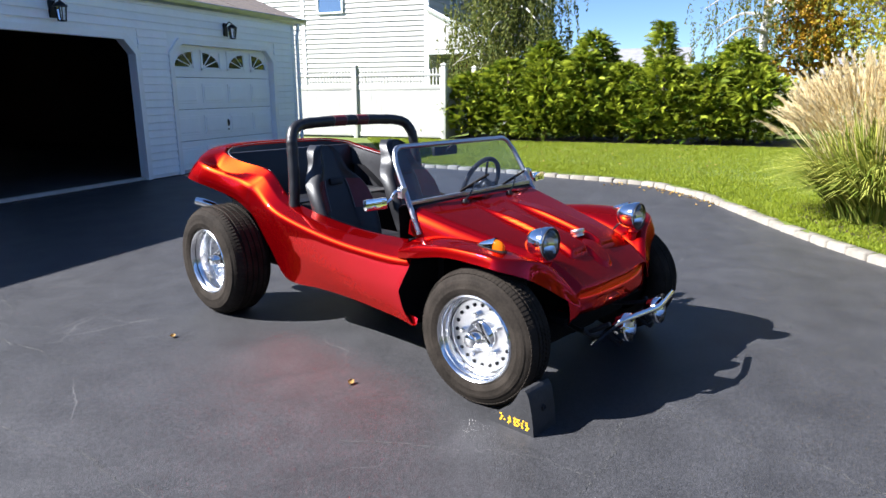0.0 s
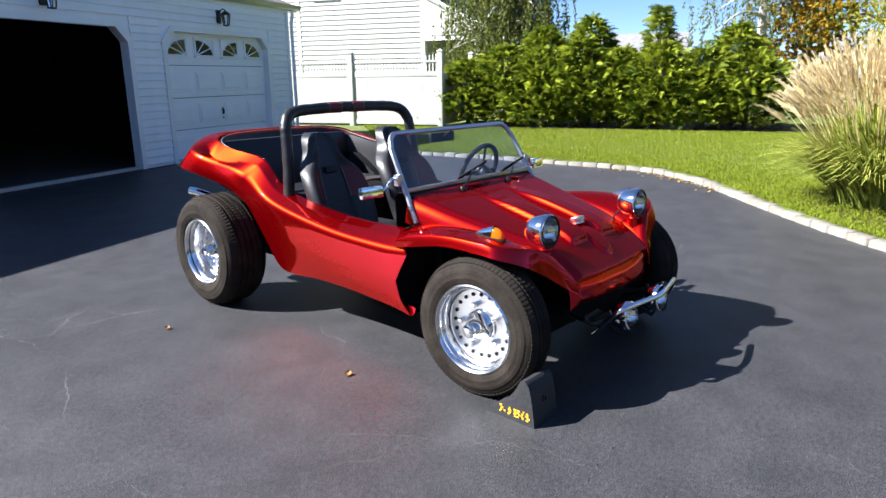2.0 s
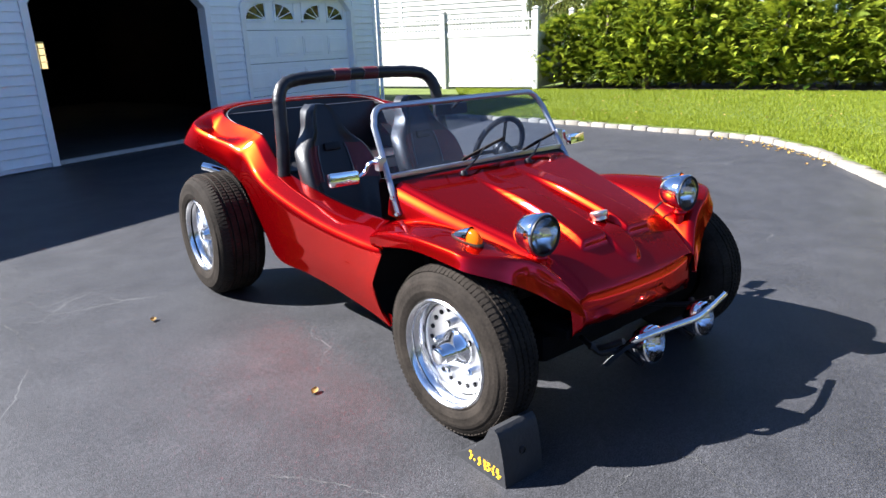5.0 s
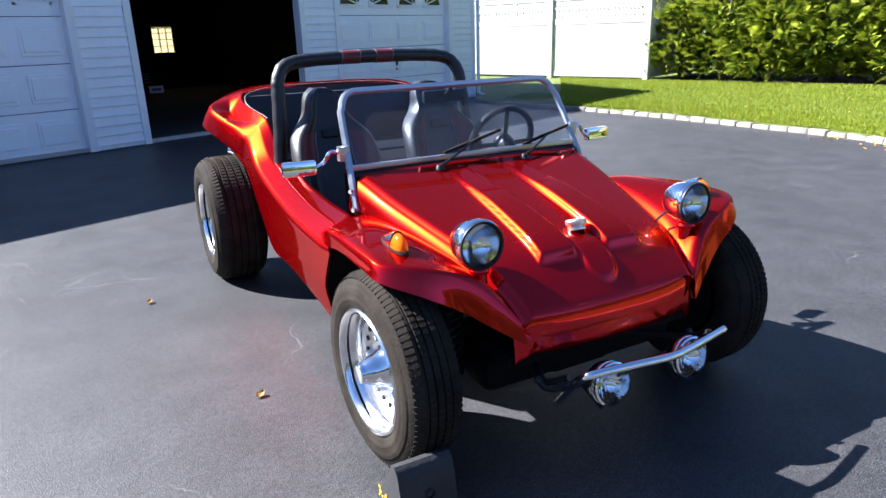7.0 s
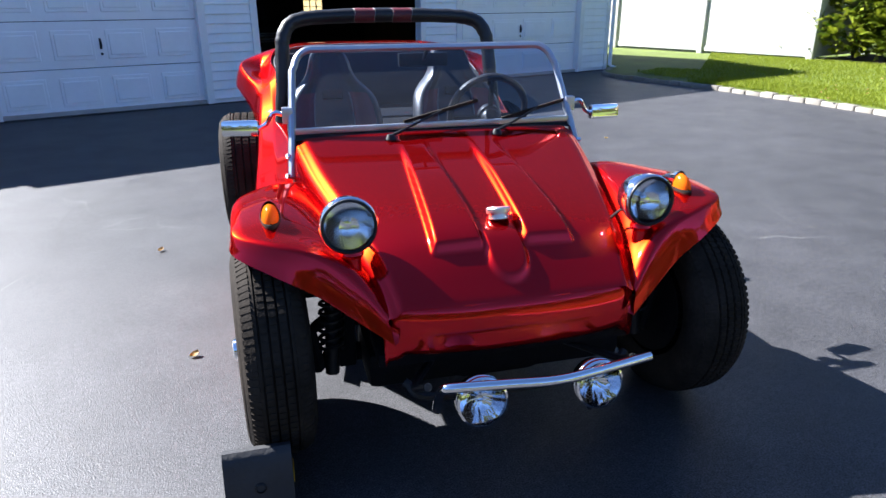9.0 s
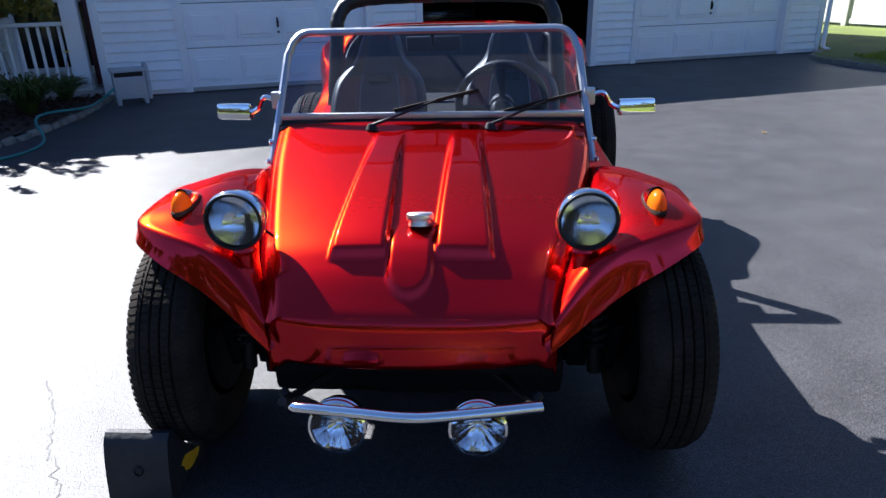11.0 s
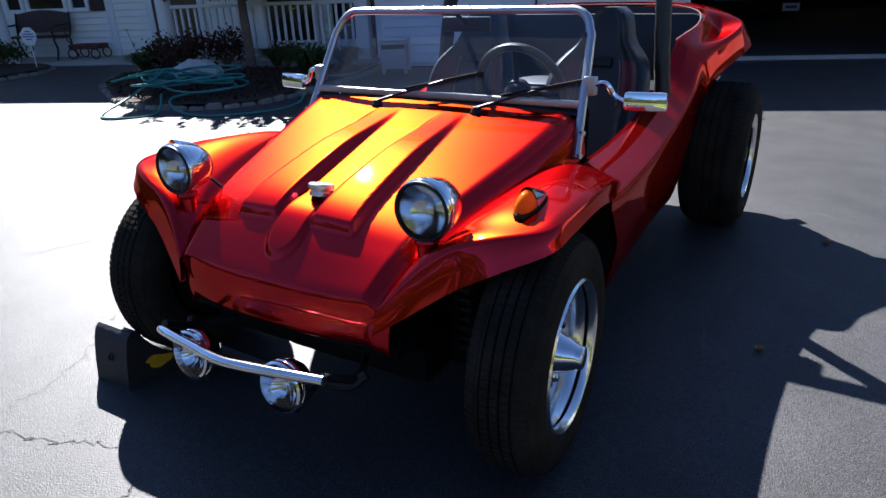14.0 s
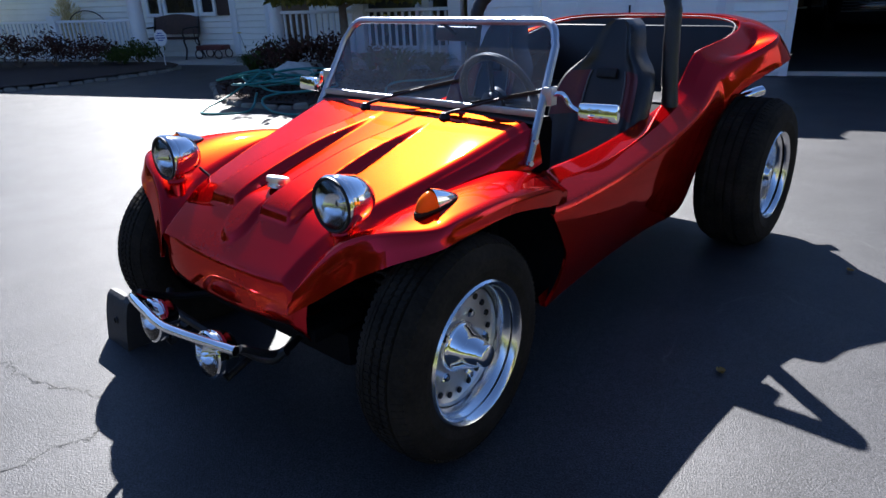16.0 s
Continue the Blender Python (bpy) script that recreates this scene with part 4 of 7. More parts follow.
for s in (-1, 1):
    wheel(s * 0.693, FY, 0.335, 0.205, 0.20, 3, s, 0.075, buggy)
    wheel(s * 0.782, RY, 0.365, 0.208, 0.30, 0, s, 0.12, buggy)

# front axle, shocks, steering
part("axle_tube", tube([(-0.5, 0.03, 0.27), (0.5, 0.03, 0.27)], 0.03, 12), UNDER, buggy)
part("axle_tube", tube([(-0.5, 0.03, 0.40), (0.5, 0.03, 0.40)], 0.03, 12), UNDER, buggy)
part("tie_rod", tube([(-0.55, 0.12, 0.33), (0.55, 0.12, 0.33)], 0.012, 8), UNDER, buggy)
part("rear_axle", tube([(-0.7, RY, 0.36), (0.7, RY, 0.36)], 0.04, 12), UNDER, buggy)
for s in (-1, 1):
    part("shock_tower", box((s * 0.47 - 0.03, -0.03, 0.25), (s * 0.47 + 0.03, 0.09, 0.62), 0.01), UNDER, buggy)
    part("shock_absorber", tube([(s * 0.52, -0.05, 0.25), (s * 0.50, -0.03, 0.62)], 0.022, 12), BLACK, buggy)
    co = [Vector((s * (0.52 - 0.02 * k / 90), -0.05 + 0.02 * k / 90, 0.33 + 0.25 * k / 90)) + Vector((0.036 * math.cos(k * 0.63), 0.036 * math.sin(k * 0.63), 0)) for k in range(91)]
    part("coil_spring", tube(co, 0.0065, 6), BLACK, buggy)
    part("trailing_arm", tube([(s * 0.52, 0.03, 0.27), (s * 0.56, -0.04, 0.27), (s * 0.58, -0.05, 0.40), (s * 0.52, 0.03, 0.40)], 0.022, 8), UNDER, buggy)


def fluted(r, z1, z0, depth=0.0009):
    """Bright concave dish with fine upright flutes, as behind a lamp glass."""
    rows = []
    for i in range(19):
        f = i / 18
        row = []
        for k in range(96):
            a = 2 * math.pi * k / 96
            x, y = r * f * math.cos(a), r * f * math.sin(a)
            row.append(Vector((x, y, z0 + (z1 - z0) * f * f + depth * math.sin(x * 700) * (1 - f ** 6))))
        rows.append(row)
    bm = bmesh.new()
    add_grid(bm, rows, close_v=True)
    bmesh.ops.remove_doubles(bm, verts=bm.verts, dist=1e-6)
    return bm


def faceted(r, z1, z0, seed):
    """Bright shallow dish of wedge facets in two rings, each tilted a little its own way."""
    rnd = random.Random(seed)
    bm = bmesh.new()
    n = 14
    for f0, f1 in ((0.16, 0.55), (0.55, 1.0)):
        for k in range(n):
            a0, a1 = 2 * math.pi * k / n, 2 * math.pi * (k + 1) / n
            tilt, lift = rnd.uniform(-0.0016, 0.0016), rnd.uniform(-0.0018, 0.0018)
            grid = []
            for i in range(5):
                f = f0 + (f1 - f0) * i / 4
                row = []
                for j in range(5):
                    a = a0 + (a1 - a0) * j / 4
                    z = z0 + (z1 - z0) * f * f + tilt * (j / 4 - 0.5) + lift * (i / 4 - 0.5) - 0.0006 * (1 - (j / 2 - 1) ** 2)
                    row.append(Vector((r * f * math.cos(a), r * f * math.sin(a), z)))
                grid.append(row)
            add_grid(bm, grid)
    add_lathe(bm, [(r * 0.17, z0 + 0.0005), (r * 0.10, z0 - 0.004), (0.0, z0 - 0.005)], 16)
    return bm


def headlight(s):
    c = Vector((s * 0.456, -0.152, 0.763))
    h = empty("headlight", Matrix.Translation(c) @ Euler((radians(90 - 2), 0, 0)).to_matrix().to_4x4(), "", "")
    h.parent = buggy
    h.matrix_basis = Matrix.Translation(c) @ Euler((radians(88), 0, 0)).to_matrix().to_4x4() @ Matrix.Scale(0.84, 4)
    shell = [(0.0, -0.125), (0.03, -0.122), (0.06, -0.105), (0.080, -0.07), (0.088, -0.03), (0.090, -0.012), (0.094, -0.010), (0.094, 0.0), (0.090, 0.002), (0.090, 0.008), (0.096, 0.010), (0.097, 0.022), (0.092, 0.028)]
    part("shell", lathe(shell, 48), CHROME, h, sharp=50)
    part("bezel", lathe([(0.092, 0.0275), (0.091, 0.034), (0.086, 0.036), (0.081, 0.030), (0.081, 0.018)], 48), BLACK, h)
    part("reflector", fluted(0.081, 0.026, -0.012, 0.0011), SEALED, h, sharp=80)
    part("lens", lathe([(0.0815, 0.030), (0.06, 0.041), (0.03, 0.047), (0.0, 0.049)], 40), LENS, h)
    part("bulb_cap", lathe([(0.011, -0.02), (0.011, 0.004), (0.0, 0.006)], 16), CHROME, h)
    part("mount", tube([(s * 0.447, -0.150, 0.60), (s * 0.450, -0.145, 0.70)], 0.024, 14), PAINT, buggy)
    part("clamp", lathe([(0.03, 0), (0.034, 0.01), (0.03, 0.02), (0, 0.022)], 16, Matrix.Translation((s * 0.449, -0.147, 0.668))), PAINT, buggy)
    wire = spline([c + Vector((-s * 0.03, 0.085, -0.05)), c + Vector((-s * 0.06, 0.11, -0.10)), c + Vector((-s * 0.04, 0.085, -0.145)), (s * 0.43, -0.13, 0.62)], 6)
    part("wire", tube(wire, 0.005, 6), BLACK, buggy)


def turn_signal(s):
    t = empty("turn_signal", Matrix.Identity(4), "", "")
    t.parent = buggy
    t.matrix_basis = Matrix.Translation((s * 0.662, -0.005, 0.753)) @ Euler((radians(4), 0, 0)).to_matrix().to_4x4() @ Matrix.Diagonal((0.70, 0.95, 0.98, 1))

    def pod(y0, y1, w, h, lift=0.0):
        rows = []
        for k in range(13):
            f = k / 12
            y = y0 + (y1 - y0) * f
            g = w(f)
            rows.append([Vector((g * math.cos(a), y, lift + h(f) * math.sin(a))) for a in np.linspace(0, math.pi, 13)])
        bm = bmesh.new()
        add_grid(bm, rows)
        return bm

    part("gasket", lathe([(0.0, -0.014), (1.0, -0.014), (1.04, -0.004), (1.0, 0.003), (0.0, 0.003)], 32, Matrix.Translation((0, 0.018, 0)) @ Matrix.Diagonal((0.041, 0.086, 1, 1))), RUBBER, t)
    part("lens", pod(-0.062, 0.0, lambda f: 0.036 * math.sqrt(max(0.02, 1 - (1 - f) ** 2.6)), lambda f: 0.047 * math.sqrt(max(0.02, 1 - (1 - f) ** 2.2))), AMBER, t, "amber lens")
    part("housing", pod(-0.002, 0.105, lambda f: 0.0375 * math.sqrt(max(0.0, 1 - f ** 2.0)) + 0.002, lambda f: 0.052 * (1 - f) ** 0.8 + 0.002), CHROME, t)


def mirror(s):
    m = empty("door_mirror", Matrix.Identity(4), "", "")
    m.parent = buggy
    a = Vector((s * 0.572, 0.690, 0.935))
    part("bracket", box((-0.02, -0.018, -0.03), (0.02, 0.018, 0.03), 0.005, Matrix.Translation(a)), ALU, m)
    part("arm", tube(spline([a, a + Vector((s * 0.05, 0.0, 0.01)), a + Vector((s * 0.08, 0.01, -0.03)), a + Vector((s * 0.125, 0.02, -0.055))], 6), 0.009, 8), CHROME, m)
    q = Matrix.Translation(a + Vector((s * 0.175, 0.028, -0.045))) @ Euler((radians(-6), 0, radians(8 * s))).to_matrix().to_4x4()
    sh = bmesh.new()
    add_box(sh, (-0.068, -0.022, -0.03), (0.068, 0.014, 0.03), 0.012, q)
    part("shell", sh, CHROME, m)
    part("glass", box((-0.06, 0.0142, -0.024), (0.06, 0.0165, 0.024), 0.0, q), CHROME, m, smooth=False)


def fog_lamp(s):
    f = empty("fog_lamp", Matrix.Identity(4), "", "")
    f.parent = buggy
    f.matrix_basis = Matrix.Translation((s * 0.170 + 0.010, -0.425, 0.333)) @ Euler((radians(80), 0, 0)).to_matrix().to_4x4() @ Matrix.Scale(0.92, 4)
    part("shell", lathe([(0.0, -0.055), (0.03, -0.052), (0.055, -0.04), (0.068, -0.02), (0.072, 0.0), (0.076, 0.004), (0.076, 0.016), (0.072, 0.018), (0.072, 0.024), (0.077, 0.026), (0.077, 0.036), (0.070, 0.040)], 44), CHROME, f, sharp=50)
    part("reflector", faceted(0.0705, 0.037, 0.002, 5 + s), REFLECT, f, sharp=80)
    part("lens", lathe([(0.0705, 0.039), (0.05, 0.047), (0.025, 0.051), (0.0, 0.052)], 36), LENS, f)
    part("bracket", tube([(0, -0.075, -0.02), (0, -0.10, -0.03), (0, -0.05, -0.12)], 0.012, 8), BLACK, f)


for s in (-1, 1):
    headlight(s)
    turn_signal(s)
    mirror(s)
    fog_lamp(s)
part("bumper_bar", tube(spline([(-0.25, -0.31, 0.235), (-0.262, -0.385, 0.325), (-0.266, -0.445, 0.386), (-0.235, -0.468, 0.402), (-0.10, -0.490, 0.405), (0.02, -0.505, 0.405), (0.12, -0.495, 0.405), (0.33, -0.45, 0.402)], 6), 0.0135, 12), CHROME, buggy)
for s in (-1, 1):
    part("bumper_stay", tube(spline([(s * 0.30, -0.42, 0.385), (s * 0.31, -0.30, 0.32), (s * 0.2, -0.1, 0.30)], 6), 0.012, 8), BLACK, buggy)
part("bumper_crossbar", tube(spline([(-0.34, -0.30, 0.335), (-0.25, -0.34, 0.30), (0.25, -0.34, 0.30), (0.34, -0.30, 0.335)], 6), 0.014, 8), BLACK, buggy)
cap = Matrix.Translation((0.018, -0.045, 0.706)) @ Euler((radians(-15), 0, 0)).to_matrix().to_4x4()
part("fuel_cap", lathe([(0.032, 0), (0.032, 0.010), (0.029, 0.011), (0.029, 0.016), (0.036, 0.017), (0.0375, 0.020), (0.0375, 0.032), (0.034, 0.036), (0.0, 0.037)], 36, cap), POLISHED, buggy, "ribbed metal fuel cap", sharp=40)

# roll bar
post = [(-0.585, 1.66, 0.70), (-0.562, 1.675, 0.90), (-0.545, 1.70, 1.10), (-0.537, 1.712, 1.165), (-0.50, 1.735, 1.225), (-0.43, 1.752, 1.252), (-0.3, 1.762, 1.262), (0, 1.768, 1.268)]
line = spline(post + [(-x, y, z) for x, y, z in post[-2::-1]], 6)
part("roll_bar", tube(line, [0.0355 + 0.0012 * math.sin(k * 1.7) for k in range(len(line))], 16), VINYL, buggy, "black padded roll bar")
for x0, x1 in ((-0.165, -0.06), (0.035, 0.135)):
    part("sleeve", tube([(x, 1.7665, 1.2665) for x in np.linspace(x0, x1, 5)], 0.0368, 20), mat("oxblood_leather", (0.10, 0.008, 0.014), rough=0.5, bump=0.1, scale=90, vary=0.25, vscale=10), buggy, "dark red leather sleeve on the roll bar")
    for x in (x0, x1):
        ring = [Vector((x + 0.004 * math.sin(3 * a), 1.7665 + 0.0368 * math.cos(a), 1.2665 + 0.0368 * math.sin(a))) for a in np.linspace(0, 2 * math.pi, 24, endpoint=False)]
        part("stitch_seam", tube(ring, 0.0014, 5, closed=True), PIPING, buggy)


def bucket_seat(s):
    st = empty("bucket_seat", Matrix.Identity(4), "", "")
    st.parent = buggy
    st.matrix_basis = Matrix.Translation((s * 0.32, 0.06, 0))
    # back shell: rows up the back, from hip to headrest
    prof = [(0.42, 1.31, 0.20, 0.055), (0.52, 1.36, 0.225, 0.085), (0.64, 1.41, 0.238, 0.095), (0.74, 1.45, 0.240, 0.095), (0.82, 1.482, 0.232, 0.085), (0.88, 1.505, 0.214, 0.065), (0.925, 1.523, 0.176, 0.045), (0.96, 1.535, 0.138, 0.034), (1.00, 1.548, 0.114, 0.028), (1.05, 1.566, 0.100, 0.025), (1.09, 1.582, 0.078, 0.018), (1.118, 1.594, 0.035, 0.008)]
    fine = spline([Vector((z, y, w)) for z, y, w, b in prof], 4)
    bol = spline([Vector((b, 0, 0)) for z, y, w, b in prof], 4)

    def back(off):
        rows = []
        for p, bb in zip(fine, bol):
            z, y, w = p
            row = []
            for k in range(25):
                u = -1 + k / 12
                a = abs(u)
                yy = y - bb.x * smooth01((a - 0.45) / 0.4) + 0.05 * smooth01((a - 0.86) / 0.14)
                row.append(Vector((u * w, yy - off, z)))
            rows.append(row)
        return rows

    full = back(0)
    bm = bmesh.new()
    behind = [[Vector((p.x * 0.98, p.y + 0.085 - 0.03 * abs(p.x) / 0.2, p.z)) for p in r] for r in full]
    for r, q in zip(full, behind):
        r += q[::-1]
    vs = add_grid(bm, full, close_v=True)
    bm.faces.new(vs[0])
    bm.faces.new(vs[-1])
    part("backrest", bm, VINYL, st, sharp=80)
    # red inserts on the bolsters
    for sg in (-1, 1):
        rows = back(0.004)[11:23]
        cols = slice(17, 23) if sg > 0 else slice(2, 8)
        bm = bmesh.new()
        add_grid(bm, [r[cols] for r in rows])
        part("bolster_panel", bm, VINYL_RED, st, "dark red vinyl panel")
        k = 17 if sg > 0 else 7
        part("piping", tube([r[k] + Vector((0, -0.003, 0)) for r in rows], 0.0035, 6), PIPING, st)
    part("belt_slot", box((-0.05, -0.01, -0.022), (0.05, 0.012, 0.022), 0.008, Matrix.Translation((0, 1.498, 0.895)) @ Euler((radians(-18), 0, 0)).to_matrix().to_4x4()), BLACK, st)
    part("cushion", box((-0.22, 0.92, 0.34), (0.22, 1.42, 0.46), 0.05), VINYL, st)
    part("seat_insert", box((-0.13, 0.95, 0.40), (0.13, 1.38, 0.467), 0.03), VINYL_RED, st)


for s in (-1, 1):
    bucket_seat(s)
part("rear_seat_back", box((-0.56, 0, -0.20), (0.56, 0.10, 0.20), 0.04, Matrix.Translation((0, 2.40, 0.85)) @ Euler((radians(-12), 0, 0)).to_matrix().to_4x4()), VINYL, buggy, "black vinyl rear bench")
part("rear_seat_cushion", box((-0.55, 1.95, 0.58), (0.55, 2.4, 0.72), 0.04), VINYL, buggy)
part("centre_console", box((-0.09, 0.9, 0.28), (0.09, 1.6, 0.52), 0.03), VINYL, buggy, "black vinyl console")

# steering wheel
swm = Matrix.Translation((0.262, 0.82, 0.888)) @ Euler((radians(-70), 0, 0)).to_matrix().to_4x4()
sw = empty("steering_wheel", Matrix.Identity(4), "", "")
sw.parent = buggy
sw.matrix_basis = swm
part("rim", tube([(0.165 * math.cos(a), 0.165 * math.sin(a), 0) for a in np.linspace(0, 2 * math.pi, 48, endpoint=False)], 0.0155, 10, closed=True), VINYL, sw)
for a in (0.1, math.pi - 0.1, -math.pi / 2):
    part("spoke", tube([(0.03 * math.cos(a), 0.03 * math.sin(a), -0.025), (0.155 * math.cos(a), 0.155 * math.sin(a), 0)], 0.012, 6, flat=0.5), BLACK, sw)
part("hub", lathe([(0.0, 0.012), (0.035, 0.01), (0.045, 0.0), (0.045, -0.02), (0.04, -0.022), (0.045, -0.03), (0.04, -0.035), (0.045, -0.045), (0.04, -0.06), (0.03, -0.09)], 30), BLACK, sw, sharp=50)
part("column", tube([(0, 0, -0.06), (0, 0, -0.28)], 0.022, 12), BLACK, sw)
part("column_stalk", tube([(-0.13, 0.01, -0.075), (0.13, 0.01, -0.075)], 0.006, 8), CHROME, sw)
rm = empty("rear_view_mirror", Matrix.Identity(4), "", "")
rm.parent = buggy
part("housing", box((-0.105, -0.012, -0.028), (0.105, 0.014, 0.028), 0.01, Matrix.Translation((0.0, 0.895, 1.108)) @ Euler((radians(-5), 0, 0)).to_matrix().to_4x4()), BLACK, rm)
part("stem", tube([(0, 0.885, 1.11), (0, 0.815, 1.155)], 0.008, 8), BLACK, rm)
for s in (-1, 1):
    part("exhaust_tip", tube(spline([(s * 0.45, 2.66, 0.50), (s * 0.5, 2.75, 0.60), (s * 0.57, 2.82, 0.645), (s * 0.61, 2.87, 0.66)], 5), 0.028, 14), CHROME, buggy)
    part("body_brace", tube([(s * 0.55, 2.2, 0.62), (s * 0.62, 2.38, 0.90)], 0.012, 8), UNDER, buggy)

# ---- wheel chock ----
chock = empty("wheel_chock", CAR, "black rubber wheel chock with worn yellow paint marks", "wheel chock")
prof = spline([(0, -0.12, 0.0), (0, -0.14, 0.03), (0, -0.20, 0.07), (0, -0.26, 0.135), (0, -0.295, 0.198)], 4) + spline([(0, -0.318, 0.203), (0, -0.338, 0.18), (0, -0.358, 0.10), (0, -0.372, 0.0)], 3)
bm = bmesh.new()
va = [bm.verts.new((-0.845, p.y, p.z)) for p in prof]
vb = [bm.verts.new((-0.665, p.y, p.z)) for p in prof]
for i in range(len(prof)):
    j = (i + 1) % len(prof)
    bm.faces.new((va[i], va[j], vb[j], vb[i]))
bm.faces.new(va)
bm.faces.new(vb[::-1])
bmesh.ops.bevel(bm, geom=[e for e in bm.edges if len(e.link_faces) == 2 and e.calc_face_angle(0) > 0.9], offset=0.006, segments=2, affect="EDGES")
part("body", bm, RUBBER2, chock, sharp=45)
part("rope_hole", lathe([(0.014, -0.012), (0.016, 0.0), (0.011, 0.003), (0.010, -0.01), (0.0, -0.012)], 16, Matrix.Translation((-0.752, -0.359, 0.105)) @ Euler((radians(84), 0, 0)).to_matrix().to_4x4()), BLACK, chock)
rnd = random.Random(8)
for k in range(7):
    y = -0.195 - k * 0.0235
    bm = bmesh.new()
    for q in range(4):
        yy, zz = y - rnd.uniform(-0.006, 0.006), 0.022 + q * 0.0105 + rnd.uniform(-0.002, 0.002)
        w = rnd.uniform(0.003, 0.009)
        if k == 1 and q != 1:
            continue
        add_box(bm, (-0.8468, yy - w, zz), (-0.8448, yy + w, zz + 0.007))
    part("paint_mark", bm, YELLOW, chock, smooth=False)

bm = bmesh.new()
blob = [(-0.235 + (0.052 + 0.008 * math.sin(5 * a)) * math.cos(a), 0.052 + (0.024 + 0.006 * math.sin(3 * a + 1)) * math.sin(a) - 0.25 * 0.05 * math.cos(a)) for a in np.linspace(0, 2 * math.pi, 22, endpoint=False)]
rim_a = [bm.verts.new((-0.6652, y, z)) for y, z in blob]
rim_b = [bm.verts.new((-0.6630, y, z)) for y, z in blob]
bm.faces.new(rim_a)
bm.faces.new(rim_b[::-1])
for i in range(22):
    bm.faces.new((rim_a[i], rim_b[i], rim_b[(i + 1) % 22], rim_a[(i + 1) % 22]))
part("paint_patch", bm, YELLOW, chock, "worn yellow paint patch", smooth=False)

# ---- fallen leaves ----
DEADLEAF = leaf_mat("dead_leaf", (0.25, 0.13, 0.04), (0.5, 0.36, 0.12), 0.2)


def curled_leaf(size, seed):
    rnd = random.Random(seed)
    bm = bmesh.new()
    rows = []
    for i in range(7):
        f = i / 6
        w = size * 0.42 * math.sin(math.pi * (0.06 + 0.94 * f)) ** 0.8
        rows.append([Vector((w * u, size * (f - 0.5), 0.004 + size * 0.22 * (abs(u) ** 2) + size * 0.12 * (f - 0.5) ** 2 * 4 + rnd.uniform(-1, 1) * size * 0.03)) for u in (-1, -0.5, 0, 0.5, 1)])
    add_grid(bm, rows)
    return finish(bm, "leaf", DEADLEAF)


LEAVES = [curled_leaf(0.04, i) for i in range(4)]
rnd = random.Random(12)
for x, y in ((-0.96, 1.46), (-1.15, 0.12), (0.99, -0.44), (-3.35, 0.1), (1.55, 0.62), (3.6, 2.2)):
    ob = new("fallen_leaf", LEAVES[rnd.randrange(4)])
    ob.matrix_world = pose(x, y, 0.002, rnd.uniform(-15, 15), rnd.uniform(-15, 15), rnd.uniform(0, 360))
    tagged(ob, "small curled dry leaf lying on the asphalt", "leaf", "leaves on the driveway")
for i in range(70):
    p = kerb_line[rnd.randrange(76, 96)]
    ob = new("fallen_leaf", LEAVES[rnd.randrange(4)])
    ob.matrix_world = pose(p.x - abs(rnd.gauss(0, 0.14)) - 0.1, p.y + rnd.gauss(0, 0.12), 0.002, rnd.uniform(-25, 25), rnd.uniform(-25, 25), rnd.uniform(0, 360))
    tagged(ob, "small curled brown leaf lying against the kerb", "leaf", "leaves along the kerb")
for i in range(60):
    ob = new("fallen_leaf", LEAVES[rnd.randrange(4)])
    ob.matrix_world = pose(rnd.uniform(7.4, 12.5), rnd.uniform(-1.8, 2.6), LAWN_Z + 0.05, rnd.uniform(-25, 25), rnd.uniform(-25, 25), rnd.uniform(0, 360))
    tagged(ob, "small curled brown leaf lying on the lawn", "leaf", "leaves on the lawn")


# ---- plants ----
def quads(name, centers, ax, ay, material, parent=None, kind=""):
    """Many small four-cornered leaves: centre, half length vector, half width vector; slightly folded at the midrib."""
    c, a, b = (np.asarray(v, dtype=np.float64) for v in (centers, ax, ay))
    n = len(c)
    nrm = np.cross(a, b)
    ln = np.linalg.norm(nrm, axis=1, keepdims=True) + 1e-9
    fold = nrm / ln * np.linalg.norm(b, axis=1, keepdims=True) * 0.35
    v = np.stack([c - a, c + b + fold, c + a, c - b + fold], 1).reshape(-1, 3)
    idx = np.arange(n * 4).reshape(-1, 4)
    faces = np.concatenate([idx[:, [0, 1, 2]], idx[:, [0, 2, 3]]])
    me = bpy.data.meshes.new(name)
    me.from_pydata(v.tolist(), [], faces.tolist())
    me.materials.append(material)
    ob = new(name, me)
    if parent:
        ob.parent = parent
    if kind:
        ob["kind"] = kind
    return ob


def unit(v):
    return v / (np.linalg.norm(v, axis=1, keepdims=True) + 1e-9)


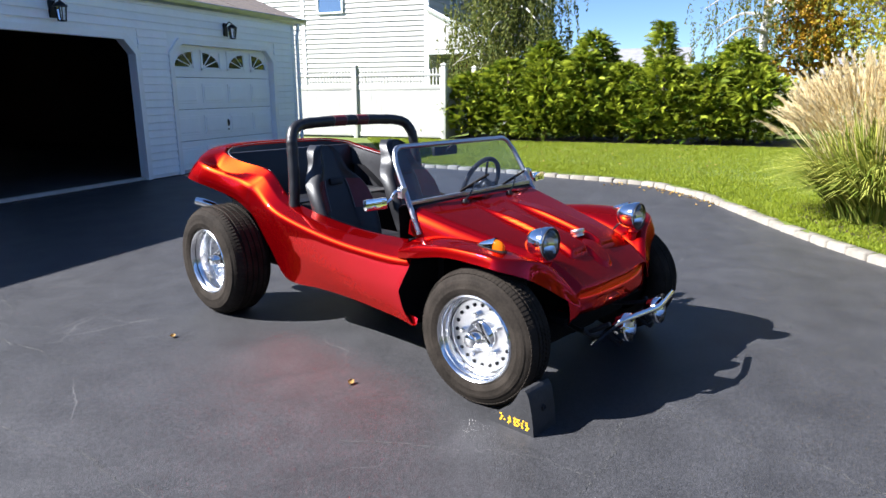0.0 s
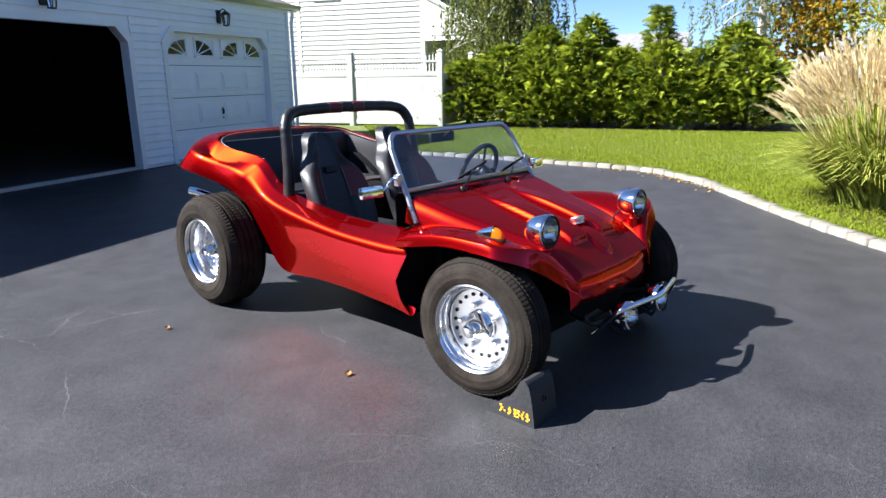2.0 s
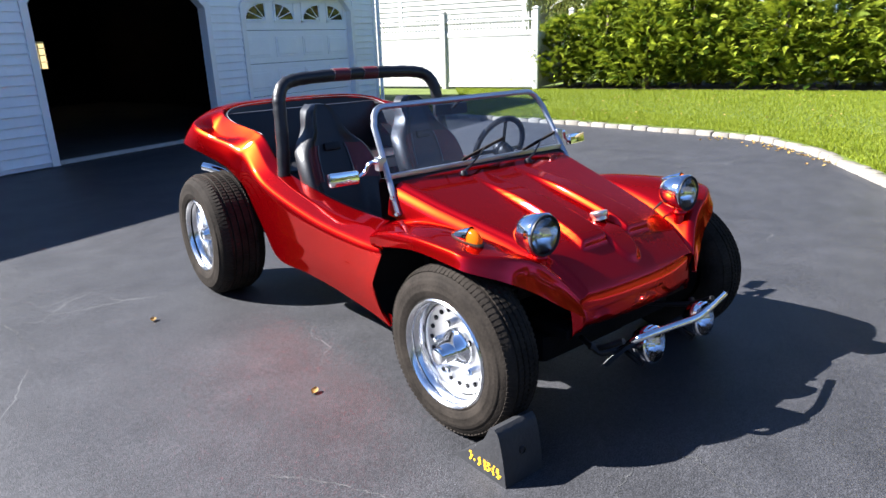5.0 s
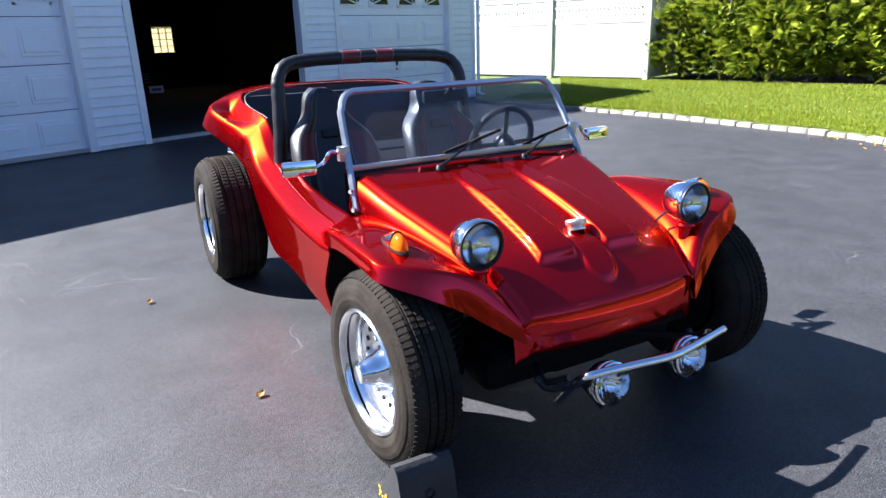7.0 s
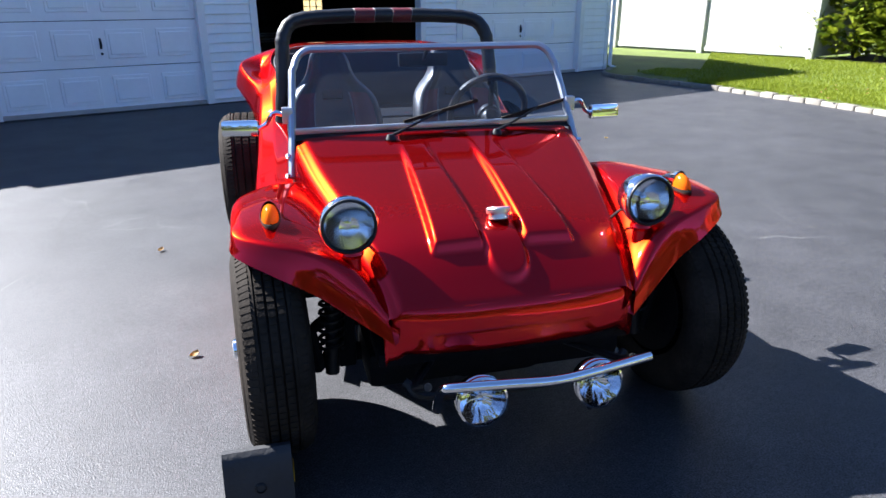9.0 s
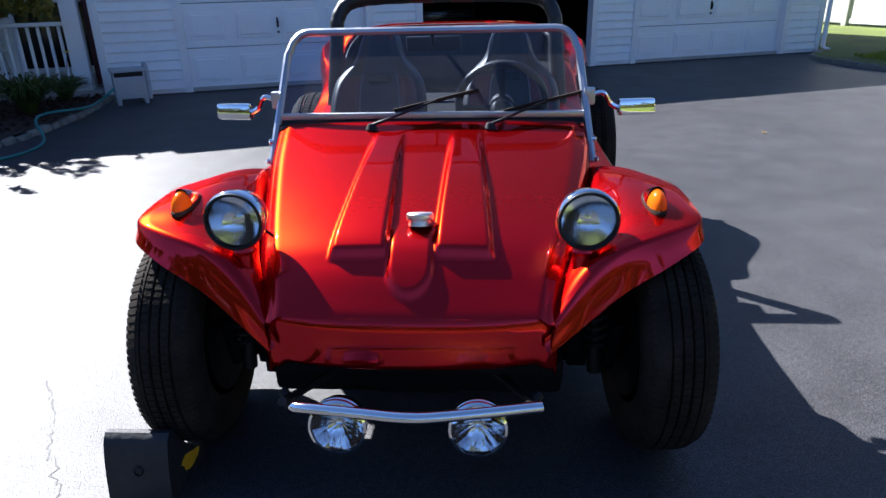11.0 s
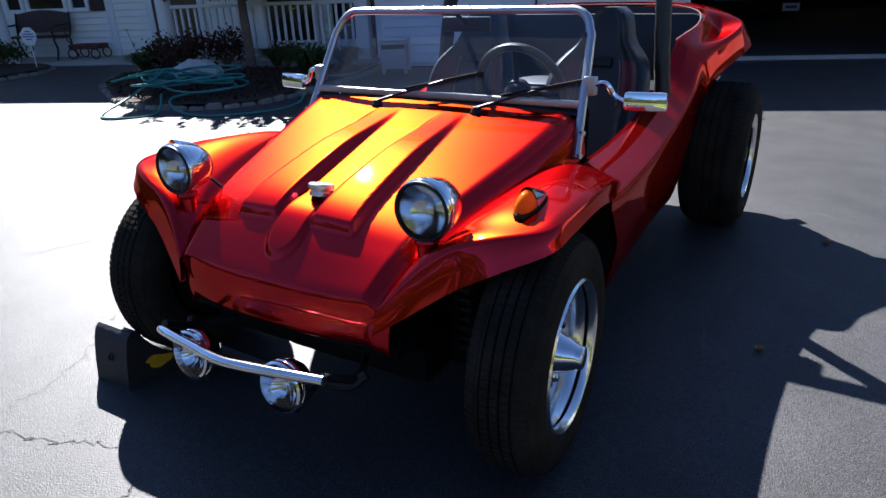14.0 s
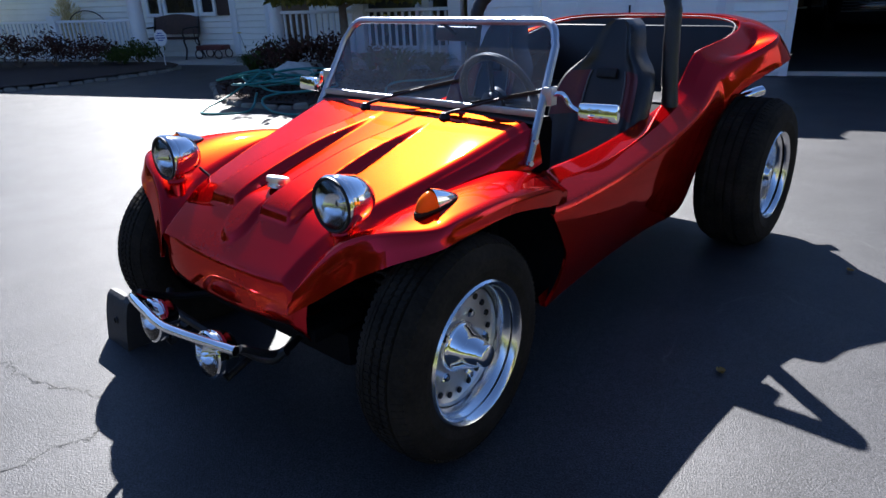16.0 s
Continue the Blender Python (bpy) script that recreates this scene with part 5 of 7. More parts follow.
def fronds(name, base, out, length, material, parent, rg, pairs=8):
    """Flat feathery sprays: a drooping midrib with saw-toothed leaflets on both sides, each spray one island."""
    n = len(base)
    side = unit(np.cross(out, rg.normal(0, 1, (n, 3)) * 0.6 + np.array([0, 0, 1.0])))
    rib = []
    for k in range(pairs + 1):
        u = k / pairs
        rib.append(base + out * length[:, None] * u + np.array([0, 0, -0.32]) * (length * u ** 2)[:, None])
    layers = list(rib)
    for sg in (-1, 1):
        for k in range(pairs):
            u = (k + 0.5) / pairs
            w = length * 0.36 * (1 - u) ** 0.6 * (0.75 + 0.5 * rg.random(n))
            layers.append(rib[k] + (side * sg * 0.85 + out * 0.75 + np.array([0, 0, -0.22])) * w[:, None])
    v = np.stack(layers, 1)
    m = v.shape[1]
    tri = []
    for q, sg in enumerate((-1, 1)):
        for k in range(pairs):
            tip = pairs + 1 + q * pairs + k
            tri.append((k, k + 1, tip) if sg > 0 else (k + 1, k, tip))
    faces = (np.array(tri)[None] + (np.arange(n) * m)[:, None, None]).reshape(-1, 3)
    me = bpy.data.meshes.new(name)
    me.from_pydata(v.reshape(-1, 3).tolist(), [], faces.tolist())
    me.materials.append(material)
    ob = new(name, me)
    ob.parent = parent
    return ob


def arborvitae(x, y, h, r, seed, z=LAWN_Z):
    """A feathery evergreen: a trunk and a crown of drooping fan sprays."""
    rg = np.random.default_rng(seed)
    t = empty("evergreen_tree", Matrix.Translation((x, y, z)), "dense feathery green evergreen in a clipped screen", "tree", "evergreen screen")
    part("trunk", tube([(0, 0, -0.05), (0.02, 0, h * 0.5), (0, 0.02, h * 0.95)], [0.07, 0.05, 0.012], 8), BARK, t)
    n = int(820 * h * r)
    f = rg.random(n) ** 0.85
    zz = 0.10 + f * (h - 0.18)
    ang = rg.random(n) * 2 * np.pi
    lump = 1 + 0.10 * rg.normal(0, 1, n) + 0.20 * np.sin(ang * 3 + seed) * np.sin(zz * 4 + seed) + 0.16 * np.sin(ang * 5 + zz * 7 + seed)
    rad = r * np.clip(1.03 - f ** 4.0, 0.08, 1) * np.clip(0.8 + f * 2, 0, 1) * lump * (0.45 + 0.5 * rg.random(n) ** 0.4)
    base = np.stack([rad * np.cos(ang), rad * np.sin(ang), zz], 1)
    out = unit(np.stack([np.cos(ang), np.sin(ang), 0.35 + 0.5 * rg.random(n)], 1) + rg.normal(0, 0.3, (n, 3)))
    fronds("crown", base, out, 0.20 + 0.20 * rg.random(n), HEDGE, t, rg)
    return t


hedge_y = [5.0, 3.9, 2.75, 1.7, 0.65, -0.4, -1.45, -2.5]
heights = [1.9, 2.25, 2.15, 2.4, 2.1, 2.2, 2.05, 2.0]
for i, (y, h) in enumerate(zip(hedge_y, heights)):
    arborvitae(15.0 + 0.15 * math.sin(i * 2.1), y, h, 1.0 + 0.08 * math.sin(i * 1.3), i + 1)
arborvitae(15.4, -0.25, 3.15, 0.42, 31)
arborvitae(15.7, 2.9, 2.75, 0.9, 32)
arborvitae(15.7, 1.6, 2.95, 0.85, 33)
arborvitae(15.6, -2.2, 2.65, 0.8, 34)


def broad_tree(name, x, y, h, crown_r, crown_z, material, bark, label, seed, leaves=5000, leaf=0.07, droop=0.0, trunk_r=0.12, limbs=14, squash=0.7, z=0.0, lean=0.0):
    rg = np.random.default_rng(seed)
    rnd = random.Random(seed)
    t = empty(name, Matrix.Translation((x, y, z)), label, "tree")
    top = Vector((lean, 0, h))
    part("trunk", tube(spline([(0, 0, -0.05), (lean * 0.3 + rnd.uniform(-.08, .08), rnd.uniform(-.08, .08), h * 0.4), (lean * 0.7, rnd.uniform(-.1, .1), h * 0.72), tuple(top)], 6), [trunk_r * (1 - 0.88 * k / 18) for k in range(19)], 10), bark, t)
    tips = []
    for k in range(limbs):
        f = 0.35 + 0.6 * k / limbs
        a = k * 2.4 + rnd.uniform(-.3, .3)
        b = Vector((lean * f, 0, h * f))
        ln = crown_r * rnd.uniform(0.6, 1.05) * (1.15 - 0.5 * f)
        e = b + Vector((math.cos(a) * ln, math.sin(a) * ln, ln * rnd.uniform(0.25, 0.8) - droop * ln))
        m1 = b.lerp(e, 0.5) + Vector((0, 0, ln * 0.16))
        pts = spline([b, m1, e], 5)
        part("limb", tube(pts, [trunk_r * 0.42 * (1 - 0.85 * q / 10) for q in range(11)], 6), bark, t)
        tips += [b.lerp(e, 0.35), m1, m1.lerp(e, 0.5), e, e + Vector((0, 0, -droop * 0.6))]
    tips = np.array([tuple(p) for p in tips])
    n = leaves
    pick = rg.integers(0, len(tips), n)
    spread = crown_r * 0.22
    c = tips[pick] + rg.normal(0, 1, (n, 3)) * np.array([spread, spread, spread * squash])
    if droop:
        per = 26
        ns = n // per
        start = tips[rg.integers(0, len(tips), ns)] + rg.normal(0, 1, (ns, 3)) * spread * 0.8
        fall = droop * crown_r * (0.25 + 0.75 * rg.random((ns, 1)))
        u = rg.random((ns, per))
        sway = rg.normal(0, 0.10, (ns, 1, 2)) * u[:, :, None] ** 2
        c = np.concatenate([start[:, None, :2] + sway + rg.normal(0, 0.022, (ns, per, 2)), (start[:, 2:3] - u * fall)[:, :, None]], 2).reshape(-1, 3)
        n = len(c)
    c[:, 2] = np.maximum(c[:, 2], crown_z + rg.random(n) * 0.15)
    d = unit(rg.normal(0, 1, (n, 3)) + np.array([0, 0, -0.6 - droop]))
    L = leaf * (0.6 + 0.8 * rg.random((n, 1)))
    quads("crown", c, d * L, unit(np.cross(d, rg.normal(0, 1, (n, 3)))) * L * 0.42, material, t)
    return t


broad_tree("weeping_birch", 18.6, 4.9, 6.2, 2.3, 1.6, WILLOW, BIRCHBARK, "weeping tree with drooping olive leaves behind the evergreen screen", 5, 34000, 0.055, 0.75, 0.16, 24)
broad_tree("weeping_birch", 21.0, -3.1, 8.5, 2.4, 2.3, WILLOW, BIRCHBARK, "tall pale-barked tree with sparse hanging leaves", 6, 15000, 0.045, 0.7, 0.17, 20)
broad_tree("autumn_tree", 22.0, -4.6, 4.6, 1.9, 0.6, AUTUMN, BARK, "tree in orange and yellow autumn leaf", 7, 24000, 0.06, 0.1, 0.12, 18)
broad_tree("autumn_tree", 19.5, -6.6, 5.5, 2.3, 1.9, leaf_mat("yellow_green_leaf", (0.16, 0.2, 0.02), (0.45, 0.36, 0.03), 0.35), BARK, "tree turning from green to yellow with a grey trunk", 8, 16000, 0.055, 0.0, 0.2, 18)
broad_tree("garden_tree", -4.22, 6.57, 2.75, 1.5, 1.03, leaf_mat("olive_leaf", (0.07, 0.08, 0.015), (0.26, 0.2, 0.03), 0.3), BARK, "small tree with drooping yellow-green leaves in a mulched bed", 9, 7500, 0.06, 0.45, 0.075, 14, z=0.05)


def reed_clump(x, y, r, h, seed):
    rg = np.random.default_rng(seed)
    t = empty("ornamental_grass", Matrix.Translation((x, y, LAWN_Z)), "large clump of ornamental grass with feathery tan plumes", "grass clump")
    verts, faces = [], []
    for k in range(4200):
        a = rg.random() * 2 * np.pi
        r0 = 0.42 * np.sqrt(rg.random())
        out = rg.random() ** 0.7
        hh = h * (0.62 + 0.42 * rg.random()) * (1 - 0.12 * out)
        reach = r * out * (0.65 + 0.5 * rg.random())
        aa = a + rg.normal(0, 0.25)
        d = np.array([np.cos(aa), np.sin(aa)])
        s = np.array([-d[1], d[0], 0])
        b0 = np.array([np.cos(a) * r0, np.sin(a) * r0])
        w = 0.008 + 0.007 * rg.random()
        i0 = len(verts)
        for j in range(6):
            f = j / 5
            droop = out * 1.0
            p = np.array([*(b0 + d * reach * f ** 1.4), hh * (f - droop * 0.62 * f ** 2.6)])
            ww = w * (1 - f ** 2) + 0.0008
            verts.append(tuple(p - s * ww))
            verts.append(tuple(p + s * ww))
        for j in range(5):
            q = i0 + 2 * j
            faces.append((q, q + 1, q + 3, q + 2))
    me = bpy.data.meshes.new("blades")
    me.from_pydata(verts, [], faces)
    me.materials.append(REED)
    ob = new("blades", me)
    ob.parent = t
    ob["kind"] = "stuff"
    C, A, B = [], [], []
    st = bmesh.new()
    for k in range(620):
        a = rg.random() * 2 * np.pi
        out = rg.random() ** 0.6
        d = np.array([np.cos(a), np.sin(a), 0.0])
        root = d * 0.3 * rg.random()
        tip = root + d * r * (0.1 + 0.75 * out) + np.array([0, 0, h * (1.04 - 0.40 * out ** 1.5 + 0.12 * rg.random())])
        lean = unit((tip - root)[None] + d[None] * 0.4 * out)[0]
        n = 58
        f = rg.random(n)
        c = tip + lean * (f[:, None] - 0.6) * 0.36 + np.array([0, 0, -0.10]) * (f[:, None] - 0.2) ** 2 * out
        dd = unit(lean[None] * 1.2 + rg.normal(0, 0.17, (n, 3)))
        L = 0.055 * (1.1 - 0.6 * f[:, None])
        C.append(c + dd * L)
        A.append(dd * L)
        B.append(unit(np.cross(dd, rg.normal(0, 1, (n, 3)))) * L * 0.09)
        if k % 2 == 0:
            add_tube(st, [root, tuple((root + tip) / 2 - d * 0.03), tip], 0.0025, 3)
    quads("plumes", np.concatenate(C), np.concatenate(A), np.concatenate(B), PLUME, t, "stuff")
    o = part("stems", st, PLUME, t)
    o["kind"] = "stuff"
    return t


reed_clump(4.42, -3.3, 1.08, 1.5, 3)
reed_clump(4.9, -4.3, 1.1, 1.55, 4)
tagged(flat("mulch_bed", [(2.5, -3.5), (3.2, -3.0), (4.2, -2.55), (5.2, -2.5), (6.0, -3.4), (5.8, -5.4), (2.5, -5.6)], LAWN_Z + 0.012, MULCH), "dark mulch round the ornamental grass", "mulch", kind="structure")

# Dark strip added along the foot of the evergreen screen.
tagged(flat("hedge_dark_strip", [(13.98, -3.8), (16.6, -3.8), (16.6, 5.4), (13.98, 5.4)], LAWN_Z + 0.012, MULCH), "dark ground strip under the evergreen screen", "soil", kind="structure")

# lawn blades
rg = np.random.default_rng(77)
n = 185000
xs = 3.0 + 11.0 * rg.random(n) ** 0.8
ys = -4.0 + 14.0 * rg.random(n)
kx = np.array([p.x for p in kerb_line])
ky = np.array([p.y for p in kerb_line])
keep = []
for i in range(n):
    j = int(np.argmin((kx - xs[i]) ** 2 + (ky - ys[i]) ** 2))
    j2 = min(j + 1, len(kx) - 1)
    j1 = max(j - 1, 0)
    tx, ty = kx[j2] - kx[j1], ky[j2] - ky[j1]
    keep.append(tx * (ys[i] - ky[j]) - ty * (xs[i] - kx[j]) > 0.08)
keep = np.array(keep)
xs, ys = xs[keep], ys[keep]
# denser fringe along the stone kerb
m = 40000
jj = rg.integers(40, len(kx) - 2, m)
tx, ty = kx[jj + 1] - kx[jj], ky[jj + 1] - ky[jj]
tl = np.hypot(tx, ty) + 1e-9
off = 0.07 + 1.3 * rg.random(m) ** 1.5
fr = rg.random(m)
xs = np.concatenate([xs, kx[jj] + tx * fr - ty / tl * off])
ys = np.concatenate([ys, ky[jj] + ty * fr + tx / tl * off])
n = len(xs)
hgt = 0.014 + 0.022 * rg.random(n)
c = np.stack([xs, ys, LAWN_Z + hgt * 0.8], 1)
up = unit(np.stack([rg.normal(0, 0.45, n), rg.normal(0, 0.45, n), np.ones(n)], 1))
side = unit(np.cross(up, rg.normal(0, 1, (n, 3))))
tagged(quads("lawn_grass", c, up * hgt[:, None], side * 0.0042, BLADE), "short mown green grass blades on the lawn", "grass", kind="stuff")

# ---- fence ----
fence = empty("vinyl_fence", Matrix.Identity(4), "tall white vinyl privacy fence with a picket top", "fence")
FX = 13.95
fy = [5.45, 8.27, 11.1, 13.9]
FV = mat("white_fence_vinyl", (0.52, 0.51, 0.475), rough=0.45, vary=0.04, vscale=3)


def fence_post(x, y):
    bm = box((x - 0.07, y - 0.07, LAWN_Z - 0.05), (x + 0.07, y + 0.07, 2.12), 0.008)
    p = part("post", bm, FV, fence)
    cp = bmesh.new()
    add_box(cp, (x - 0.085, y - 0.085, 2.12), (x + 0.085, y + 0.085, 2.15), 0.006)
    r = bmesh.ops.create_cone(cp, cap_ends=True, segments=4, radius1=0.105, radius2=0.0, depth=0.05)
    bmesh.ops.transform(cp, matrix=Matrix.Translation((x, y, 2.175)) @ Matrix.Rotation(radians(45), 4, "Z"), verts=r["verts"])
    part("post_cap", cp, FV, p, smooth=False)


for y in fy:
    fence_post(FX, y)
pick = finish(box((-0.012, -0.02, 0), (0.012, 0.02, 0.62), 0.003), "picket", FV, smooth=False)
board = finish(box((-0.02, 0, 0), (0.02, 0.149, 1.25), 0.004), "board", FV, smooth=False)
for ya, yb in zip(fy, fy[1:]):
    L = yb - ya - 0.14
    for z0, z1 in ((0.12, 0.24), (1.46, 1.60), (1.84, 1.90)):
        part("rail", box((FX - 0.03, ya + 0.07, z0), (FX + 0.03, yb - 0.07, z1), 0.006), FV, fence)
    nb = int(L / 0.152)
    for k in range(nb):
        ob = new("board", board)
        ob.parent = fence
        ob.matrix_basis = Matrix.Translation((FX, ya + 0.07 + (k + 0.02) * L / nb, 0.22)) @ Matrix.Diagonal((1, L / nb / 0.152, 1, 1))
    npk = int(L / 0.1)
    for k in range(npk):
        y = ya + 0.07 + (k + 0.5) * L / npk
        u = (k + 0.5) / npk
        ob = new("picket", pick)
        ob.parent = fence
        ob.matrix_basis = Matrix.Translation((FX, y, 1.58)) @ Matrix.Diagonal((1, 1, (0.36 + 0.14 * abs(2 * u - 1) ** 1.6) / 0.62, 1))
# return run of the fence, and its gate panel
part("return_panel", box((FX + 0.07, 5.42, 0.12), (FX + 2.6, 5.47, 1.55), 0.004), FV, fence)
fence_post(FX + 2.67, 5.45)

# ---- neighbour's house ----
NS = mat("cream_siding", (0.47, 0.455, 0.42), rough=0.5, vary=0.04, vscale=1.5, piece=0.03)
nh = empty("neighbour_house", Matrix.Identity(4), "two-storey house in cream lap siding behind the fence", "house")
NX0, NY0 = 22.0, 9.27


def lap_wall(name, length, height, exposure, m, material, parent):
    bm = bmesh.new()
    n = int(height / exposure)
    pts = []
    for k in range(n):
        pts += [(-0.03, k * exposure), (-0.034, k * exposure + 0.014), (-0.002, (k + 1) * exposure - 0.001)]
    rows = [[Vector((x, y, z)) for y, z in pts] for x in (0, length)]
    add_grid(bm, rows)
    add_box(bm, (0, 0, 0), (length, 0.2, height))
    bmesh.ops.transform(bm, matrix=m, verts=bm.verts)
    return part(name, bm, material, parent, smooth=False)


lap_wall("wall", 17.0, 6.4, 0.2, Matrix.Translation((NX0, NY0 + 17, 0)) @ Matrix.Rotation(radians(-90), 4, "Z"), NS, nh)
lap_wall("wall", 9.0, 6.4, 0.2, Matrix.Translation((NX0 + 0.02, NY0, 0)), NS, nh)
part("corner_board", box((NX0 - 0.04, NY0 - 0.05, 0), (NX0 + 0.1, NY0 + 0.12, 6.4)), TRIM, nh, smooth=False)
part("corner_board", box((NX0 - 0.04, NY0 + 5.75, 0), (NX0 + 0.0, NY0 + 5.9, 6.4)), TRIM, nh, smooth=False)
bm = bmesh.new()
a = [bm.verts.new((NX0 - 0.5, y, z)) for y, z in ((NY0 - 0.5, 6.3), (NY0 + 17.5, 6.3), (NY0 + 17.5, 6.45), (NY0 - 0.5, 6.45))]
b = [bm.verts.new((NX0 + 4.8, y, z + 2.6)) for y, z in ((NY0 - 0.5, 6.3), (NY0 + 17.5, 6.3), (NY0 + 17.5, 6.45), (NY0 - 0.5, 6.45))]
for i in range(4):
    bm.faces.new((a[i], a[(i + 1) % 4], b[(i + 1) % 4], b[i]))
bm.faces.new(a)
bm.faces.new(b[::-1])
part("roof", bm, SHINGLE, nh, smooth=False)


def house_window(parent, m, w, h, name="window", glass=WINGLASS, bars=0):
    fr = bmesh.new()
    for lo, hi in (((0, 0), (w, 0.07)), ((0, h - 0.07), (w, h)), ((0, 0.07), (0.07, h - 0.07)), ((w - 0.07, 0.07), (w, h - 0.07)), ((0.07, h / 2 - 0.025), (w - 0.07, h / 2 + 0.025))):
        add_box(fr, (lo[0], -0.05, lo[1]), (hi[0], 0.03, hi[1]), 0.004)
    bmesh.ops.transform(fr, matrix=m, verts=fr.verts)
    win = part(name, fr, TRIM, parent, smooth=False)
    gp = box((0.06, -0.012, 0.06), (w - 0.06, 0.012, h - 0.06))
    bmesh.ops.transform(gp, matrix=m, verts=gp.verts)
    part("pane", gp, glass, win, smooth=False)
    return win


ROT = Matrix.Rotation(radians(-90), 4, "Z")
SKYGLASS = mat("reflecting_pane", (0.35, 0.4, 0.45), rough=0.04, metal=0.9)
house_window(nh, Matrix.Translation((NX0 - 0.03, 14.35, 4.6)) @ ROT, 1.25, 1.5, glass=SKYGLASS)
house_window(nh, Matrix.Translation((NX0 + 2.6, NY0 - 0.03, 4.9)), 0.7, 1.2, glass=SKYGLASS)
# side porch: half gable roof on posts
bm = bmesh.new()
prf = [(NY0 - 0.05, 4.55), (NY0 - 2.45, 3.3), (NY0 - 2.45, 3.12), (NY0 - 0.05, 3.0)]
a = [bm.verts.new((NX0 - 0.1, y, z)) for y, z in prf]
b = [bm.verts.new((NX0 + 4, y, z)) for y, z in prf]
bm.faces.new(a)
bm.faces.new(b[::-1])
for i in range(4):
    bm.faces.new((a[i], a[(i + 1) % 4], b[(i + 1) % 4], b[i]))
part("porch_roof", bm, NS, nh, smooth=False)
part("porch_rake", tube([(NX0 - 0.15, NY0, 4.62), (NX0 - 0.15, NY0 - 2.55, 3.3)], 0.09, 4), TRIM, nh, smooth=False)
part("porch_beam", box((NX0 - 0.12, NY0 - 2.4, 2.85), (NX0, NY0, 3.0)), TRIM, nh, smooth=False)
part("porch_post", box((NX0 - 0.1, NY0 - 2.35, 0), (NX0 + 0.08, NY0 - 2.17, 2.9), 0.01), TRIM, nh)
part("dark_porch_wall", box((NX0 + 2.8, NY0 - 2.6, 0), (NX0 + 3.0, NY0 - 0.05, 3.1)), mat("brown_door_paint", (0.08, 0.03, 0.02), rough=0.6), nh, smooth=False)
part("upper_wall", box((NX0 + 4.0, NY0 - 3.4, 3.3), (NX0 + 8.0, NY0 - 0.05, 7.2)), mat("grey_siding", (0.3, 0.31, 0.33), rough=0.6, vary=0.1), nh, smooth=False)

# far houses
for x, y, w, h, rz in ((44.0, 3.6, 7.0, 2.6, 0), (42.0, -12.5, 9.0, 2.0, 0)):
    f = empty("distant_house", Matrix.Translation((x, y, 0)), "low pale house with a grey roof seen past the trees", "house", "far houses")
    part("wall", box((-3, -w / 2, 0), (3, w / 2, h)), NS, f, smooth=False)
    bm = bmesh.new()
    a = [bm.verts.new((-3.4, s * (w / 2 + 0.4), h)) for s in (-1, 1)]
    m1 = [bm.verts.new((0, s * (w / 2 + 0.4), h + 1.5)) for s in (-1, 1)]
    c2 = [bm.verts.new((3.4, s * (w / 2 + 0.4), h)) for s in (-1, 1)]
    bm.faces.new((a[0], a[1], m1[1], m1[0]))
    bm.faces.new((m1[0], m1[1], c2[1], c2[0]))
    bm.faces.new((a[0], m1[0], c2[0]))
    bm.faces.new((a[1], c2[1], m1[1]))
    part("roof", bm, mat("grey_roof", (0.2, 0.2, 0.21), rough=0.9, vary=0.2), f, smooth=False)
    for k in range(3):
        part("window", box((-3.03, -w / 2 + 1 + k * 2.2, 0.9), (-2.98, -w / 2 + 1.8 + k * 2.2, 1.9)), WINGLASS, f, smooth=False)
part_f = empty("white_back_fence", Matrix.Identity(4), "low white fence far behind the trees", "fence")
for k in range(14):
    part("panel", box((30, -16 + k * 1.6, 0), (30.06, -14.45 + k * 1.6, 1.7), 0.005), FV, part_f, smooth=False)

# ---- front of the house: porch, rails, bench ----
HS = mat("house_siding", (0.93, 0.90, 0.82), rough=0.5, vary=0.05, vscale=2, piece=0.03)
house = empty("house_front", Matrix.Identity(4), "white-sided house front with a covered porch", "house", kind="structure")
HWY = 9.25
lap_wall("wall", 5.7, 3.4, 0.12, Matrix.Translation((-8.15, HWY, 0)), HS, house)
lap_wall("wall", 7.9, 3.4, 0.12, Matrix.Translation((-16.1, HWY + 0.05, 0)), HS, house)
part("corner_board", box((-8.27, HWY - 0.06, 0.026), (-8.13, HWY + 0.2, 3.3), 0.006), TRIM, house)
part("end_wall", box((-2.50, GY + 0.14, 0), (-2.44, HWY + 0.2, 3.2)), SIDING, house, smooth=False)
# Dark maroon strip stands for the shaded recess beside the garage; no real shutter.
part("shutter", box((-2.60, GY + 0.3, 0.15), (-2.505, GY + 0.62, 2.4), 0.01), mat("recess_shade_maroon", (0.07, 0.012, 0.015), rough=0.5, vary=0.2), house)
tagged(part("porch_floor", box((-6.05, 7.18, -0.02), (-2.5, HWY, 0.11), 0.01), CONCRETE), "grey concrete porch floor", "floor", kind="structure")
tagged(part("entry_step", box((-16.0, 8.0, -0.02), (-6.06, HWY + 0.06, 0.025), 0.004), CONCRETE), "low grey concrete entry slab", "step", kind="structure")
